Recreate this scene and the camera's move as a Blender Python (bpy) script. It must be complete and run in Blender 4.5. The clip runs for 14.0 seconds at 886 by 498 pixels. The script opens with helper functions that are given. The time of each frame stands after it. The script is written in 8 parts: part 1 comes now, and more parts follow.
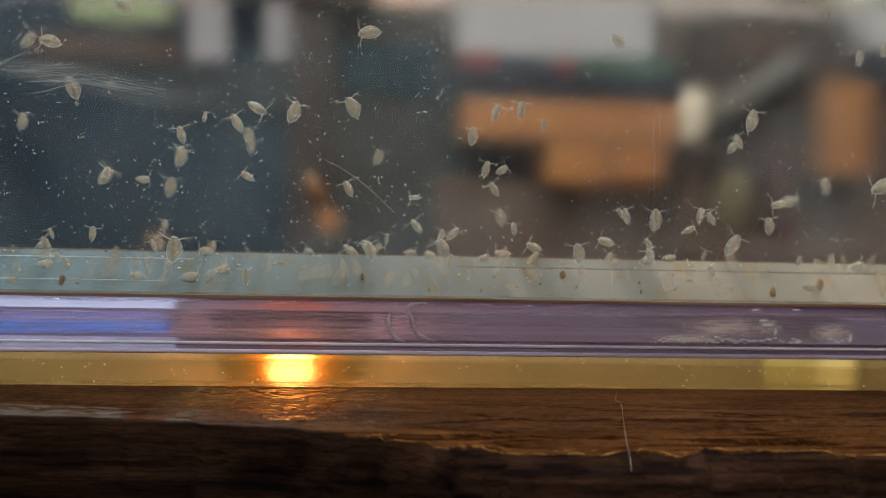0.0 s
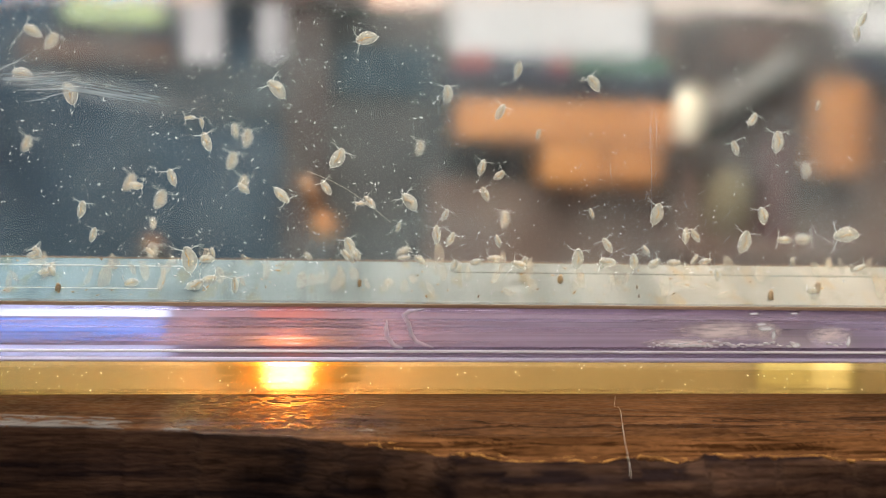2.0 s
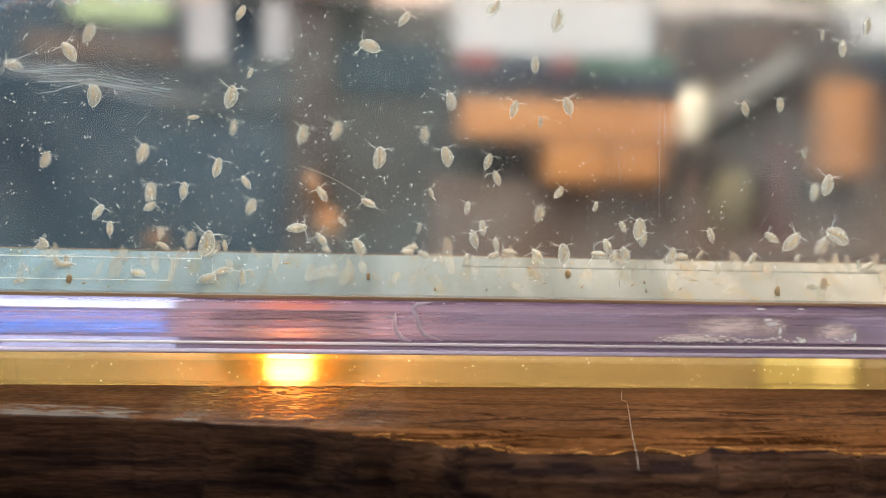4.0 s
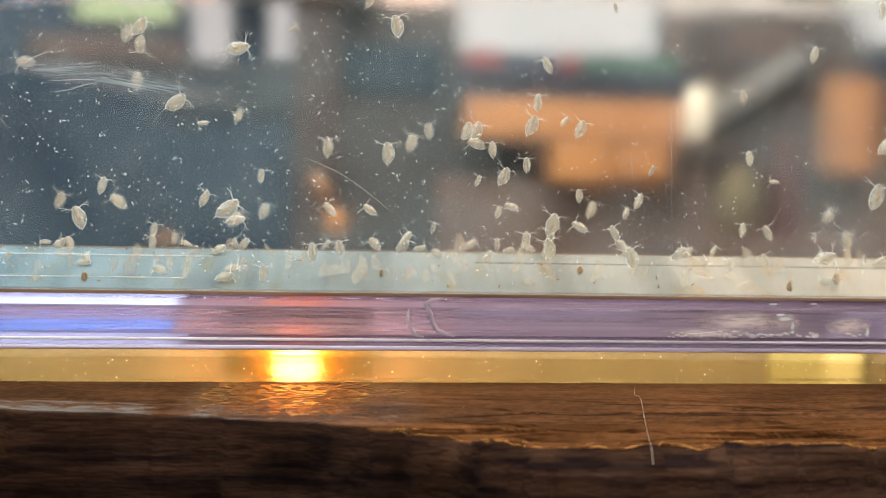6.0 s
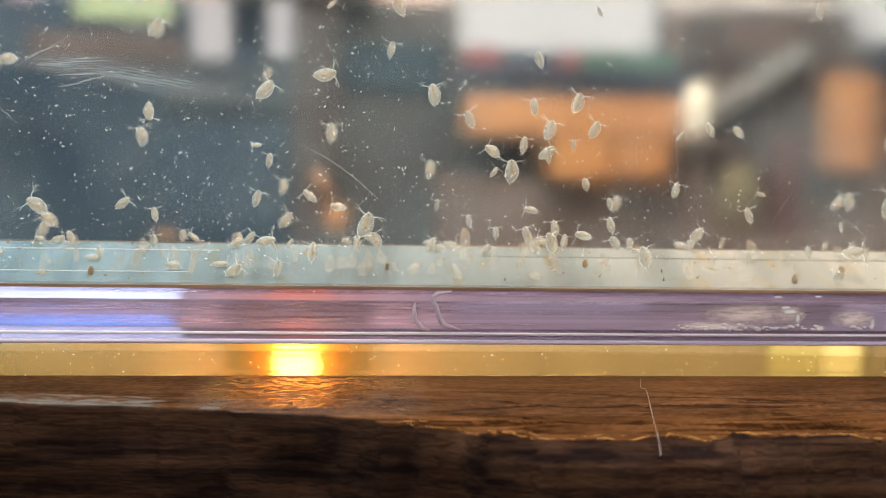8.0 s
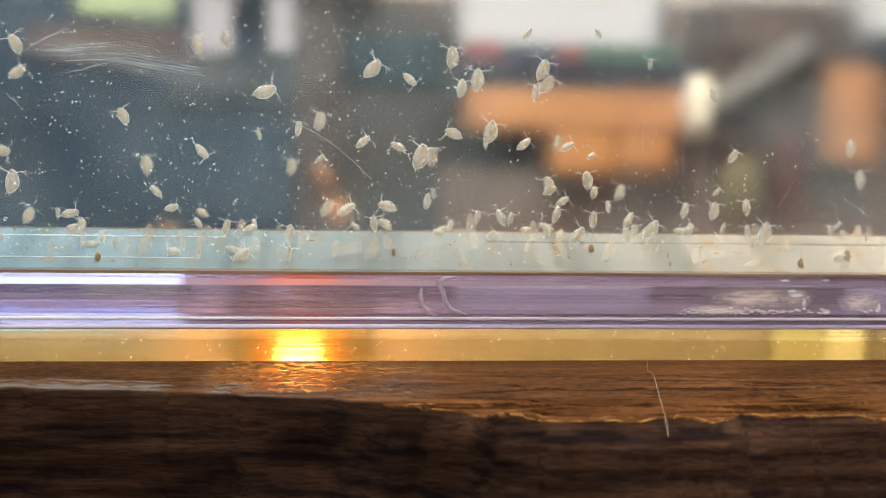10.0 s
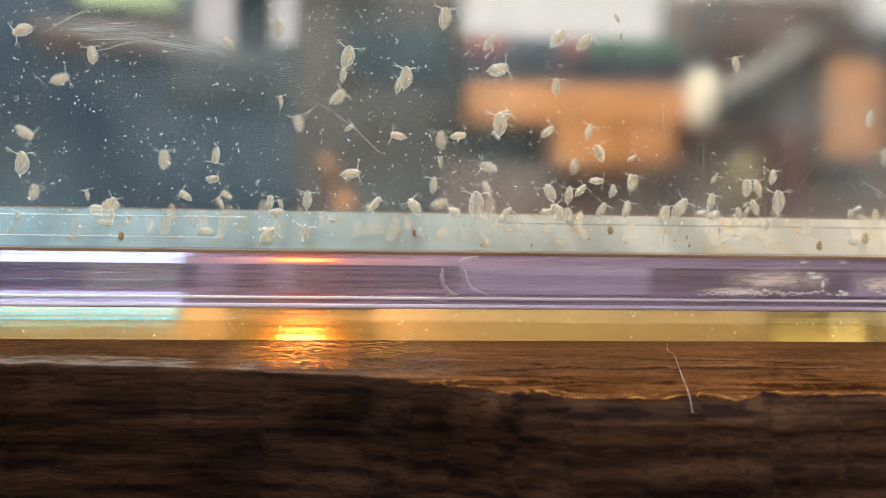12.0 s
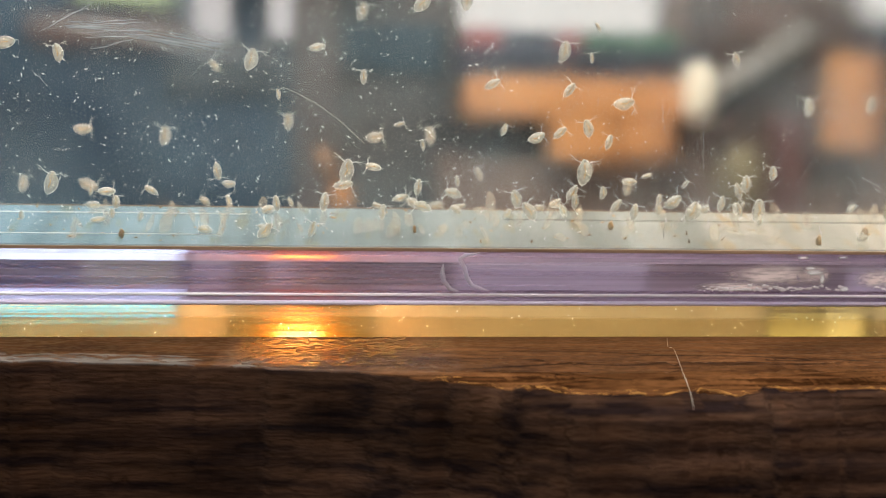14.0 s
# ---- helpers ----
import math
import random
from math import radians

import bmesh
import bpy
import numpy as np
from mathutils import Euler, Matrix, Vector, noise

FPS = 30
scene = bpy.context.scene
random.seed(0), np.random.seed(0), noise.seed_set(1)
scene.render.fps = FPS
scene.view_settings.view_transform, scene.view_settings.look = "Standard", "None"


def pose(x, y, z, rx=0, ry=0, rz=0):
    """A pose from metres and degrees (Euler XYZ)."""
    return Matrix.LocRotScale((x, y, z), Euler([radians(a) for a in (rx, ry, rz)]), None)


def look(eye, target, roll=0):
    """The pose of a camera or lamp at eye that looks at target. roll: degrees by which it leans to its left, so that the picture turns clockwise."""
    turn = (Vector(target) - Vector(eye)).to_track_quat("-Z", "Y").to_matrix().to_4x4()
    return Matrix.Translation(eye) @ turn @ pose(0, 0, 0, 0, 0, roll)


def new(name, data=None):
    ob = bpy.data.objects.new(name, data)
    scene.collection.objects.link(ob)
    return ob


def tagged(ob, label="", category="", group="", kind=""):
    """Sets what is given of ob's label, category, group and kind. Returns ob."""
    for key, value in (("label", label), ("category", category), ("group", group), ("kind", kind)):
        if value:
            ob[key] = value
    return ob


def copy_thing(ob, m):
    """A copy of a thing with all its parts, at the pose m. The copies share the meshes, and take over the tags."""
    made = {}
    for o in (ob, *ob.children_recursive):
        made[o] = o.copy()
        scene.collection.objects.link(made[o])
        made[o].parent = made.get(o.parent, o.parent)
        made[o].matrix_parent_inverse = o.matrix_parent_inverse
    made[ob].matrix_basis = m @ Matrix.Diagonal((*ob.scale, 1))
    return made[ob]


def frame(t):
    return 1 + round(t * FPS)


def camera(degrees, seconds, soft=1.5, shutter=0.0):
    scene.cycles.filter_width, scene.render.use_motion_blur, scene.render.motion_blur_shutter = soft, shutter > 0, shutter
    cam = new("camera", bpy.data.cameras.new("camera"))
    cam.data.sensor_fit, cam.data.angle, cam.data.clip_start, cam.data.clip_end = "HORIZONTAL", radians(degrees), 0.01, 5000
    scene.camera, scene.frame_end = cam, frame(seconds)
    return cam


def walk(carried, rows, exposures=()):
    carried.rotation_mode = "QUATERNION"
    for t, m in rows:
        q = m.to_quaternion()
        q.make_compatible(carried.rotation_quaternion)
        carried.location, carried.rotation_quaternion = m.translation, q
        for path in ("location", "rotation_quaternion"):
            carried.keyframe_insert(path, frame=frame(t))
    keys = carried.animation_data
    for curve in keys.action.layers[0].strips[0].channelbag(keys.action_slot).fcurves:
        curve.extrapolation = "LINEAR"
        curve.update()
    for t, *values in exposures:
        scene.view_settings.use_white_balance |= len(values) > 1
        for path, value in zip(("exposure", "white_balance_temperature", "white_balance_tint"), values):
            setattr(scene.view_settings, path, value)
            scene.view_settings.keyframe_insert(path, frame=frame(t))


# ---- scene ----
cam = camera(49.0, 14.0, soft=1.0)
FOCUS = 0.0765
cam.data.dof.use_dof = True
cam.data.dof.focus_distance = FOCUS
cam.data.dof.aperture_fstop = 32.0
MM = 0.001
scene.cycles.transparent_max_bounces = 32

CAMERA_ROWS = [
    (0, 0.00, 19.34, -77.41, -5.31, -5.71, 1.66),
    (0.5, 0.14, 19.31, -77.56, -5.28, -5.74, 1.67),
    (1, -0.03, 19.31, -77.59, -5.30, -5.79, 1.72),
    (1.5, -0.11, 19.43, -77.36, -5.33, -5.66, 1.57),
    (2, -0.14, 19.74, -77.13, -5.58, -5.66, 1.32),
    (2.5, -0.56, 19.79, -77.02, -5.79, -5.67, 1.29),
    (3, -0.62, 19.58, -77.24, -5.72, -5.80, 1.51),
    (5.5, -0.84, 19.24, -77.70, -5.11, -5.69, 1.46),
    (6, -1.24, 19.12, -77.80, -5.07, -5.78, 1.39),
    (6.5, -1.28, 19.43, -77.79, -5.19, -5.52, 1.14),
    (7, -1.23, 19.23, -77.80, -5.34, -5.87, 1.26),
    (7.5, -1.40, 18.90, -77.79, -5.21, -5.82, 1.27),
    (8, -1.77, 18.76, -77.92, -5.11, -5.90, 1.25),
    (10.5, -2.17, 17.93, -78.03, -5.03, -6.26, 0.94),
    (11, -2.29, 18.63, -77.92, -5.24, -6.17, 0.83),
    (11.5, -2.63, 17.99, -78.15, -5.14, -6.38, 1.01),
    (12, -3.78, 16.87, -78.43, -4.93, -6.57, 1.22),
    (12.5, -4.05, 17.17, -78.34, -4.90, -6.52, 1.13),
    (13, -3.73, 17.73, -78.18, -5.02, -6.41, 0.75),
    (13.5, -3.80, 17.41, -78.18, -5.15, -6.75, 0.75),
    (14, -4.06, 17.06, -78.49, -5.11, -6.91, 1.06),
]
walk(cam, [(t, pose(x * MM, y * MM, z * MM, 90 + pitch, 0, yaw) @ pose(0, 0, 0, 0, 0, roll)) for t, x, z, y, yaw, pitch, roll in CAMERA_ROWS],
     exposures=[(t, s, 6800, 12) for t, s in ((0.0, -1.2), (0.1, -0.85), (0.2, -0.5), (0.3, -0.15), (0.4, 0.0), (8.2, 0.0), (10.3, 0.03), (14.0, 0.0))])

# ---- world and lights ----
world = bpy.data.worlds.new("daylight")
scene.world = world
world.use_nodes = True
wn = world.node_tree.nodes
sky = wn.new("ShaderNodeTexSky")
sky.sky_type = "NISHITA"
sky.sun_disc = False
sky.sun_elevation = radians(40)
sky.sun_rotation = radians(200)
wn["Background"].inputs["Strength"].default_value = 0.1
world.node_tree.links.new(sky.outputs["Color"], wn["Background"].inputs["Color"])


def area_lamp(name, eye, target, w, h, watts, colour):
    data = bpy.data.lights.new(name, "AREA")
    data.shape, data.size, data.size_y, data.energy, data.color = "RECTANGLE", w, h, watts, colour
    ob = new(name, data)
    ob.matrix_world = look(eye, target)
    return ob


# overhead light added out of view; no lamp is known there
area_lamp("overhead_fill_light", (0.15, 0.36, 1.52), (0.15, 0.36, 0.0), 1.5, 1.3, 80, (1.0, 0.925, 0.83))
# added fill for front faces; no such source is known
area_lamp("rear_fill_light", (-0.2, -1.44, 1.12), (-0.1, 0.0, 0.0), 1.1, 0.5, 18, (1.0, 0.97, 0.93))
# bluish side light added from the west, where the wall has no window
area_lamp("west_fill_light", (-1.85, 0.1, 0.85), (0.0, 0.1, 0.0), 1.3, 0.9, 24, (0.7, 0.88, 1.0))

# ---- materials ----


def material(name):
    m = bpy.data.materials.new(name)
    m.use_nodes = True
    nt = m.node_tree
    for n in list(nt.nodes):
        nt.nodes.remove(n)
    return m, nt, nt.nodes.new("ShaderNodeOutputMaterial")


def mottled(nt, a, b, scale, detail=5.0, stretch=(1, 1, 1), lo=0.35, hi=0.65):
    tc = nt.nodes.new("ShaderNodeTexCoord")
    mp = nt.nodes.new("ShaderNodeMapping")
    mp.inputs["Scale"].default_value = stretch
    nz = nt.nodes.new("ShaderNodeTexNoise")
    nz.inputs["Scale"].default_value = scale
    nz.inputs["Detail"].default_value = detail
    rp = nt.nodes.new("ShaderNodeValToRGB")
    rp.color_ramp.elements[0].position, rp.color_ramp.elements[1].position = lo, hi
    rp.color_ramp.elements[0].color, rp.color_ramp.elements[1].color = (*a, 1), (*b, 1)
    nt.links.new(tc.outputs["Object"], mp.inputs["Vector"])
    nt.links.new(mp.outputs["Vector"], nz.inputs["Vector"])
    nt.links.new(nz.outputs["Fac"], rp.inputs["Fac"])
    return nz, rp


def surface(name, a, b, scale=20.0, rough=0.6, bump=0.0, metal=0.0, stretch=(1, 1, 1), detail=5.0, dist=0.001, spec=0.5):
    m, nt, out = material(name)
    p = nt.nodes.new("ShaderNodeBsdfPrincipled")
    nz, rp = mottled(nt, a, b, scale, detail, stretch)
    nt.links.new(rp.outputs["Color"], p.inputs["Base Color"])
    p.inputs["Roughness"].default_value, p.inputs["Metallic"].default_value = rough, metal
    p.inputs["Specular IOR Level"].default_value = spec
    if bump:
        bn = nt.nodes.new("ShaderNodeBump")
        bn.inputs["Strength"].default_value, bn.inputs["Distance"].default_value = bump, dist
        nt.links.new(nz.outputs["Fac"], bn.inputs["Height"])
        nt.links.new(bn.outputs["Normal"], p.inputs["Normal"])
    nt.links.new(p.outputs["BSDF"], out.inputs["Surface"])
    return m


def glow(name, colour, strength):
    m, nt, out = material(name)
    e = nt.nodes.new("ShaderNodeEmission")
    e.inputs["Color"].default_value, e.inputs["Strength"].default_value = (*colour, 1), strength
    nt.links.new(e.outputs["Emission"], out.inputs["Surface"])
    return m


def clear_pane(name, tint, film, film_colour, scale=90.0, gloss=True):
    """Clear sheet: light passes straight through, a Fresnel gloss, and a thin uneven dusty film."""
    m, nt, out = material(name)
    tr = nt.nodes.new("ShaderNodeBsdfTransparent")
    tr.inputs["Color"].default_value = (*tint, 1)
    gl = nt.nodes.new("ShaderNodeBsdfGlossy")
    gl.inputs["Roughness"].default_value = 0.02
    fr = nt.nodes.new("ShaderNodeFresnel")
    fr.inputs["IOR"].default_value = 1.2
    mix = nt.nodes.new("ShaderNodeMixShader")
    mix.inputs["Fac"].default_value = 0.0
    if gloss:
        nt.links.new(fr.outputs["Fac"], mix.inputs["Fac"])
    nt.links.new(tr.outputs["BSDF"], mix.inputs[1])
    nt.links.new(gl.outputs["BSDF"], mix.inputs[2])
    df = nt.nodes.new("ShaderNodeBsdfTranslucent")
    df.inputs["Color"].default_value = (*film_colour, 1)
    nz, rp = mottled(nt, (film * 0.25,) * 3, (film * 2.2,) * 3, scale)
    dust = nt.nodes.new("ShaderNodeMixShader")
    nt.links.new(rp.outputs["Color"], dust.inputs["Fac"])
    nt.links.new(mix.outputs["Shader"], dust.inputs[1])
    nt.links.new(df.outputs["BSDF"], dust.inputs[2])
    nt.links.new(dust.outputs["Shader"], out.inputs["Surface"])
    return m


def cast_acrylic(name, tint, body, share, rough=0.02, scale=300.0, soft=0.0, streaks=0.0):
    """Solid tinted acrylic: refracts, partly blurred by fine scratches (soft), with an uneven milky share."""
    m, nt, out = material(name)

    def glass(r):
        g = nt.nodes.new("ShaderNodeBsdfGlass")
        g.inputs["Color"].default_value, g.inputs["Roughness"].default_value, g.inputs["IOR"].default_value = (*tint, 1), r, 1.49
        return g

    sn, srp = mottled(nt, (0, 0, 0), (1, 1, 1), 2300.0, 3.0, (0.005, 0.1, 1.0))
    bn = nt.nodes.new("ShaderNodeBump")
    bn.inputs["Strength"].default_value, bn.inputs["Distance"].default_value = 1.0, streaks * MM
    nt.links.new(sn.outputs["Fac"], bn.inputs["Height"])
    g = glass(rough)
    nt.links.new(bn.outputs["Normal"], g.inputs["Normal"])
    shader = g.outputs["BSDF"]
    if soft:
        two = nt.nodes.new("ShaderNodeMixShader")
        two.inputs["Fac"].default_value = soft
        nt.links.new(shader, two.inputs[1])
        nt.links.new(glass(0.33).outputs["BSDF"], two.inputs[2])
        shader = two.outputs["Shader"]
    d = nt.nodes.new("ShaderNodeBsdfDiffuse")
    d.inputs["Color"].default_value = (*body, 1)
    nz, rp = mottled(nt, (share * 0.4,) * 3, (share * 1.6,) * 3, scale, 4.0, (0.03, 1, 6.0))
    mix = nt.nodes.new("ShaderNodeMixShader")
    nt.links.new(rp.outputs["Color"], mix.inputs["Fac"])
    nt.links.new(shader, mix.inputs[1])
    nt.links.new(d.outputs["BSDF"], mix.inputs[2])
    nt.links.new(mix.outputs["Shader"], out.inputs["Surface"])
    return m


def flesh(name, a, b, clear, scale=2.5, passing=0.4):
    """Translucent pale shell of a small animal."""
    m, nt, out = material(name)
    nz, rp = mottled(nt, a, b, scale, 6.0)
    df = nt.nodes.new("ShaderNodeBsdfPrincipled")
    df.inputs["Roughness"].default_value = 0.35
    tl = nt.nodes.new("ShaderNodeBsdfTranslucent")
    tr = nt.nodes.new("ShaderNodeBsdfTransparent")
    nt.links.new(rp.outputs["Color"], df.inputs["Base Color"])
    nt.links.new(rp.outputs["Color"], tl.inputs["Color"])
    m1 = nt.nodes.new("ShaderNodeMixShader")
    m1.inputs["Fac"].default_value = passing
    nt.links.new(df.outputs["BSDF"], m1.inputs[1])
    nt.links.new(tl.outputs["BSDF"], m1.inputs[2])
    m2 = nt.nodes.new("ShaderNodeMixShader")
    m2.inputs["Fac"].default_value = clear
    nt.links.new(m1.outputs["Shader"], m2.inputs[1])
    nt.links.new(tr.outputs["BSDF"], m2.inputs[2])
    nt.links.new(m2.outputs["Shader"], out.inputs["Surface"])
    return m


def old_wood(name, dark=(0.125, 0.054, 0.021), light=(0.195, 0.088, 0.034), rough=0.13, spec=0.85, relief=0.000005, low=0.62, grain=1.0, cracks=0.95, run=0.16):
    m, nt, out = material(name)
    p = nt.nodes.new("ShaderNodeBsdfPrincipled")
    nz, rp = mottled(nt, dark, light, 900.0 * grain, 8.0, (run, 1.0, 1.6), 0.36, 0.66)
    fine, frp = mottled(nt, (low, low * 0.95, low * 0.95), (1.0, 1.0, 1.0), 4200.0 * grain, 6.0, (0.24, 1.0, 1.5), 0.35, 0.6)
    big, brp = mottled(nt, (0.4, 0.4, 0.4), (1.0, 1.0, 1.0), 150.0, 4.0, (0.35, 1.0, 1.0), 0.35, 0.65)
    mul = nt.nodes.new("ShaderNodeMix")
    mul.data_type, mul.blend_type = "RGBA", "MULTIPLY"
    mul.inputs["Factor"].default_value = 1.0
    nt.links.new(rp.outputs["Color"], mul.inputs["A"])
    nt.links.new(frp.outputs["Color"], mul.inputs["B"])
    mul2 = nt.nodes.new("ShaderNodeMix")
    mul2.data_type, mul2.blend_type = "RGBA", "MULTIPLY"
    mul2.inputs["Factor"].default_value = 1.0
    nt.links.new(mul.outputs["Result"], mul2.inputs["A"])
    nt.links.new(brp.outputs["Color"], mul2.inputs["B"])
    # thin splits along the grain: dirt and the shade inside them, put into colour
    cn, crp = mottled(nt, (1, 1, 1), (1, 1, 1), 620.0, 2.0, (0.07, 1.0, 1.6))
    ramp = crp.color_ramp
    ramp.elements[0].position, ramp.elements[1].position = 0.46, 0.53
    cut = ramp.elements.new(0.495)
    cut.color = (0.2, 0.17, 0.15, 1)
    mul3 = nt.nodes.new("ShaderNodeMix")
    mul3.data_type, mul3.blend_type = "RGBA", "MULTIPLY"
    # the splits open only away from the tank
    spot = nt.nodes.new("ShaderNodeTexCoord")
    axes = nt.nodes.new("ShaderNodeSeparateXYZ")
    nt.links.new(spot.outputs["Object"], axes.inputs["Vector"])
    opened = nt.nodes.new("ShaderNodeMapRange")
    for key, val in (("From Min", -0.0035), ("From Max", -0.0065), ("To Min", 0.12), ("To Max", cracks)):
        opened.inputs[key].default_value = val
    nt.links.new(axes.outputs["Y"], opened.inputs["Value"])
    nt.links.new(opened.outputs["Result"], mul3.inputs["Factor"])
    nt.links.new(mul2.outputs["Result"], mul3.inputs["A"])
    nt.links.new(crp.outputs["Color"], mul3.inputs["B"])
    nt.links.new(mul3.outputs["Result"], p.inputs["Base Color"])
    # polished beside the tank, dull and rough towards the worn break
    tc = nt.nodes.new("ShaderNodeTexCoord")
    sep = nt.nodes.new("ShaderNodeSeparateXYZ")
    nt.links.new(tc.outputs["Object"], sep.inputs["Vector"])
    wear = nt.nodes.new("ShaderNodeMapRange")
    for key, val in (("From Min", -0.0095), ("From Max", -0.0125), ("To Min", rough), ("To Max", max(rough, 0.6))):
        wear.inputs[key].default_value = val
    nt.links.new(sep.outputs["Y"], wear.inputs["Value"])
    # the varnish has gone from the east part of the top
    bare = nt.nodes.new("ShaderNodeMapRange")
    for key, val in (("From Min", -0.001), ("From Max", 0.011), ("To Min", rough), ("To Max", max(rough, 0.55))):
        bare.inputs[key].default_value = val
    nt.links.new(sep.outputs["X"], bare.inputs["Value"])
    worst = nt.nodes.new("ShaderNodeMath")
    worst.operation = "MAXIMUM"
    nt.links.new(wear.outputs["Result"], worst.inputs[0])
    west = nt.nodes.new("ShaderNodeMapRange")
    for key, val in (("From Min", -0.011), ("From Max", -0.0145), ("To Min", 0.0), ("To Max", 0.5)):
        west.inputs[key].default_value = val
    nt.links.new(sep.outputs["X"], west.inputs["Value"])
    ends = nt.nodes.new("ShaderNodeMath")
    ends.operation = "MAXIMUM"
    nt.links.new(bare.outputs["Result"], ends.inputs[0])
    nt.links.new(west.outputs["Result"], ends.inputs[1])
    nt.links.new(ends.outputs["Value"], worst.inputs[1])
    # what varnish is left lies in thin streaks
    vn, vrp = mottled(nt, (0.0, 0.0, 0.0), (0.22, 0.22, 0.22), 3200.0, 5.0, (0.45, 1.0, 1.0), 0.4, 0.56)
    thin = nt.nodes.new("ShaderNodeMath")
    thin.operation, thin.use_clamp = "ADD", True
    nt.links.new(worst.outputs["Value"], thin.inputs[0])
    nt.links.new(vrp.outputs["Color"], thin.inputs[1])
    nt.links.new(thin.outputs["Value"], p.inputs["Roughness"])
    dull = nt.nodes.new("ShaderNodeMapRange")
    for key, val in (("From Min", -0.009), ("From Max", -0.0125), ("To Min", spec), ("To Max", min(spec, 0.04))):
        dull.inputs[key].default_value = val
    nt.links.new(sep.outputs["Y"], dull.inputs["Value"])
    matt = nt.nodes.new("ShaderNodeMapRange")
    for key, val in (("From Min", 0.0), ("From Max", 0.004), ("To Min", 1.0), ("To Max", 0.06)):
        matt.inputs[key].default_value = val
    nt.links.new(sep.outputs["X"], matt.inputs["Value"])
    gloss = nt.nodes.new("ShaderNodeMath")
    gloss.operation = "MULTIPLY"
    bared = nt.nodes.new("ShaderNodeMapRange")
    for key, val in (("From Min", -0.011), ("From Max", -0.0145), ("To Min", 1.0), ("To Max", 0.1)):
        bared.inputs[key].default_value = val
    nt.links.new(sep.outputs["X"], bared.inputs["Value"])
    both = nt.nodes.new("ShaderNodeMath")
    both.operation = "MULTIPLY"
    nt.links.new(matt.outputs["Result"], both.inputs[0])
    nt.links.new(bared.outputs["Result"], both.inputs[1])
    nt.links.new(dull.outputs["Result"], gloss.inputs[0])
    nt.links.new(both.outputs["Value"], gloss.inputs[1])
    nt.links.new(gloss.outputs["Value"], p.inputs["Specular IOR Level"])
    bn = nt.nodes.new("ShaderNodeBump")
    bn.inputs["Strength"].default_value, bn.inputs["Distance"].default_value = 1.0, relief
    nt.links.new(fine.outputs["Fac"], bn.inputs["Height"])
    nt.links.new(bn.outputs["Normal"], p.inputs["Normal"])
    nt.links.new(p.outputs["BSDF"], out.inputs["Surface"])
    return m




def silt(name):
    """Pale silt; reflected room light, blue-grey to beige along the tank, is coloured in."""
    m, nt, out = material(name)
    p = nt.nodes.new("ShaderNodeBsdfPrincipled")
    nz, rp = mottled(nt, (0.86, 0.86, 0.86), (1.0, 1.0, 1.0), 180.0, 6.0, (0.5, 1, 1))
    tc = nt.nodes.new("ShaderNodeTexCoord")
    sep = nt.nodes.new("ShaderNodeSeparateXYZ")
    nt.links.new(tc.outputs["Object"], sep.inputs["Vector"])
    rng = nt.nodes.new("ShaderNodeMapRange")
    rng.inputs["From Min"].default_value, rng.inputs["From Max"].default_value = -0.03, 0.035
    nt.links.new(sep.outputs["X"], rng.inputs["Value"])
    tone = nt.nodes.new("ShaderNodeValToRGB")
    tone.color_ramp.elements[0].color, tone.color_ramp.elements[1].color = (0.17, 0.275, 0.35, 1), (0.42, 0.38, 0.325, 1)
    tone.color_ramp.elements.new(0.38).color = (0.215, 0.265, 0.285, 1)
    nt.links.new(rng.outputs["Result"], tone.inputs["Fac"])
    mul = nt.nodes.new("ShaderNodeMix")
    mul.data_type, mul.blend_type = "RGBA", "MULTIPLY"
    mul.inputs["Factor"].default_value = 1.0
    nt.links.new(tone.outputs["Color"], mul.inputs["A"])
    nt.links.new(rp.outputs["Color"], mul.inputs["B"])
    # upright streaks painted as blurred flea reflections, and stains of tan silt
    run, runrp = mottled(nt, (0.7, 0.72, 0.72), (1.0, 1.0, 1.0), 420.0, 6.0, (1.0, 0.06, 0.06), 0.36, 0.56)
    spot, spotrp = mottled(nt, (1.0, 1.0, 1.0), (1.0, 0.82, 0.6), 700.0, 4.0, (1.0, 0.35, 0.35), 0.56, 0.7)
    for layer in (runrp, spotrp):
        more = nt.nodes.new("ShaderNodeMix")
        more.data_type, more.blend_type = "RGBA", "MULTIPLY"
        more.inputs["Factor"].default_value = 1.0
        nt.links.new(mul.outputs["Result"], more.inputs["A"])
        nt.links.new(layer.outputs["Color"], more.inputs["B"])
        mul = more
    nt.links.new(mul.outputs["Result"], p.inputs["Base Color"])
    p.inputs["Roughness"].default_value, p.inputs["Specular IOR Level"].default_value = 0.08, 0.5
    bn = nt.nodes.new("ShaderNodeBump")
    bn.inputs["Strength"].default_value, bn.inputs["Distance"].default_value = 0.15, 0.0003
    nt.links.new(nz.outputs["Fac"], bn.inputs["Height"])
    nt.links.new(bn.outputs["Normal"], p.inputs["Normal"])
    nt.links.new(p.outputs["BSDF"], out.inputs["Surface"])
    return m


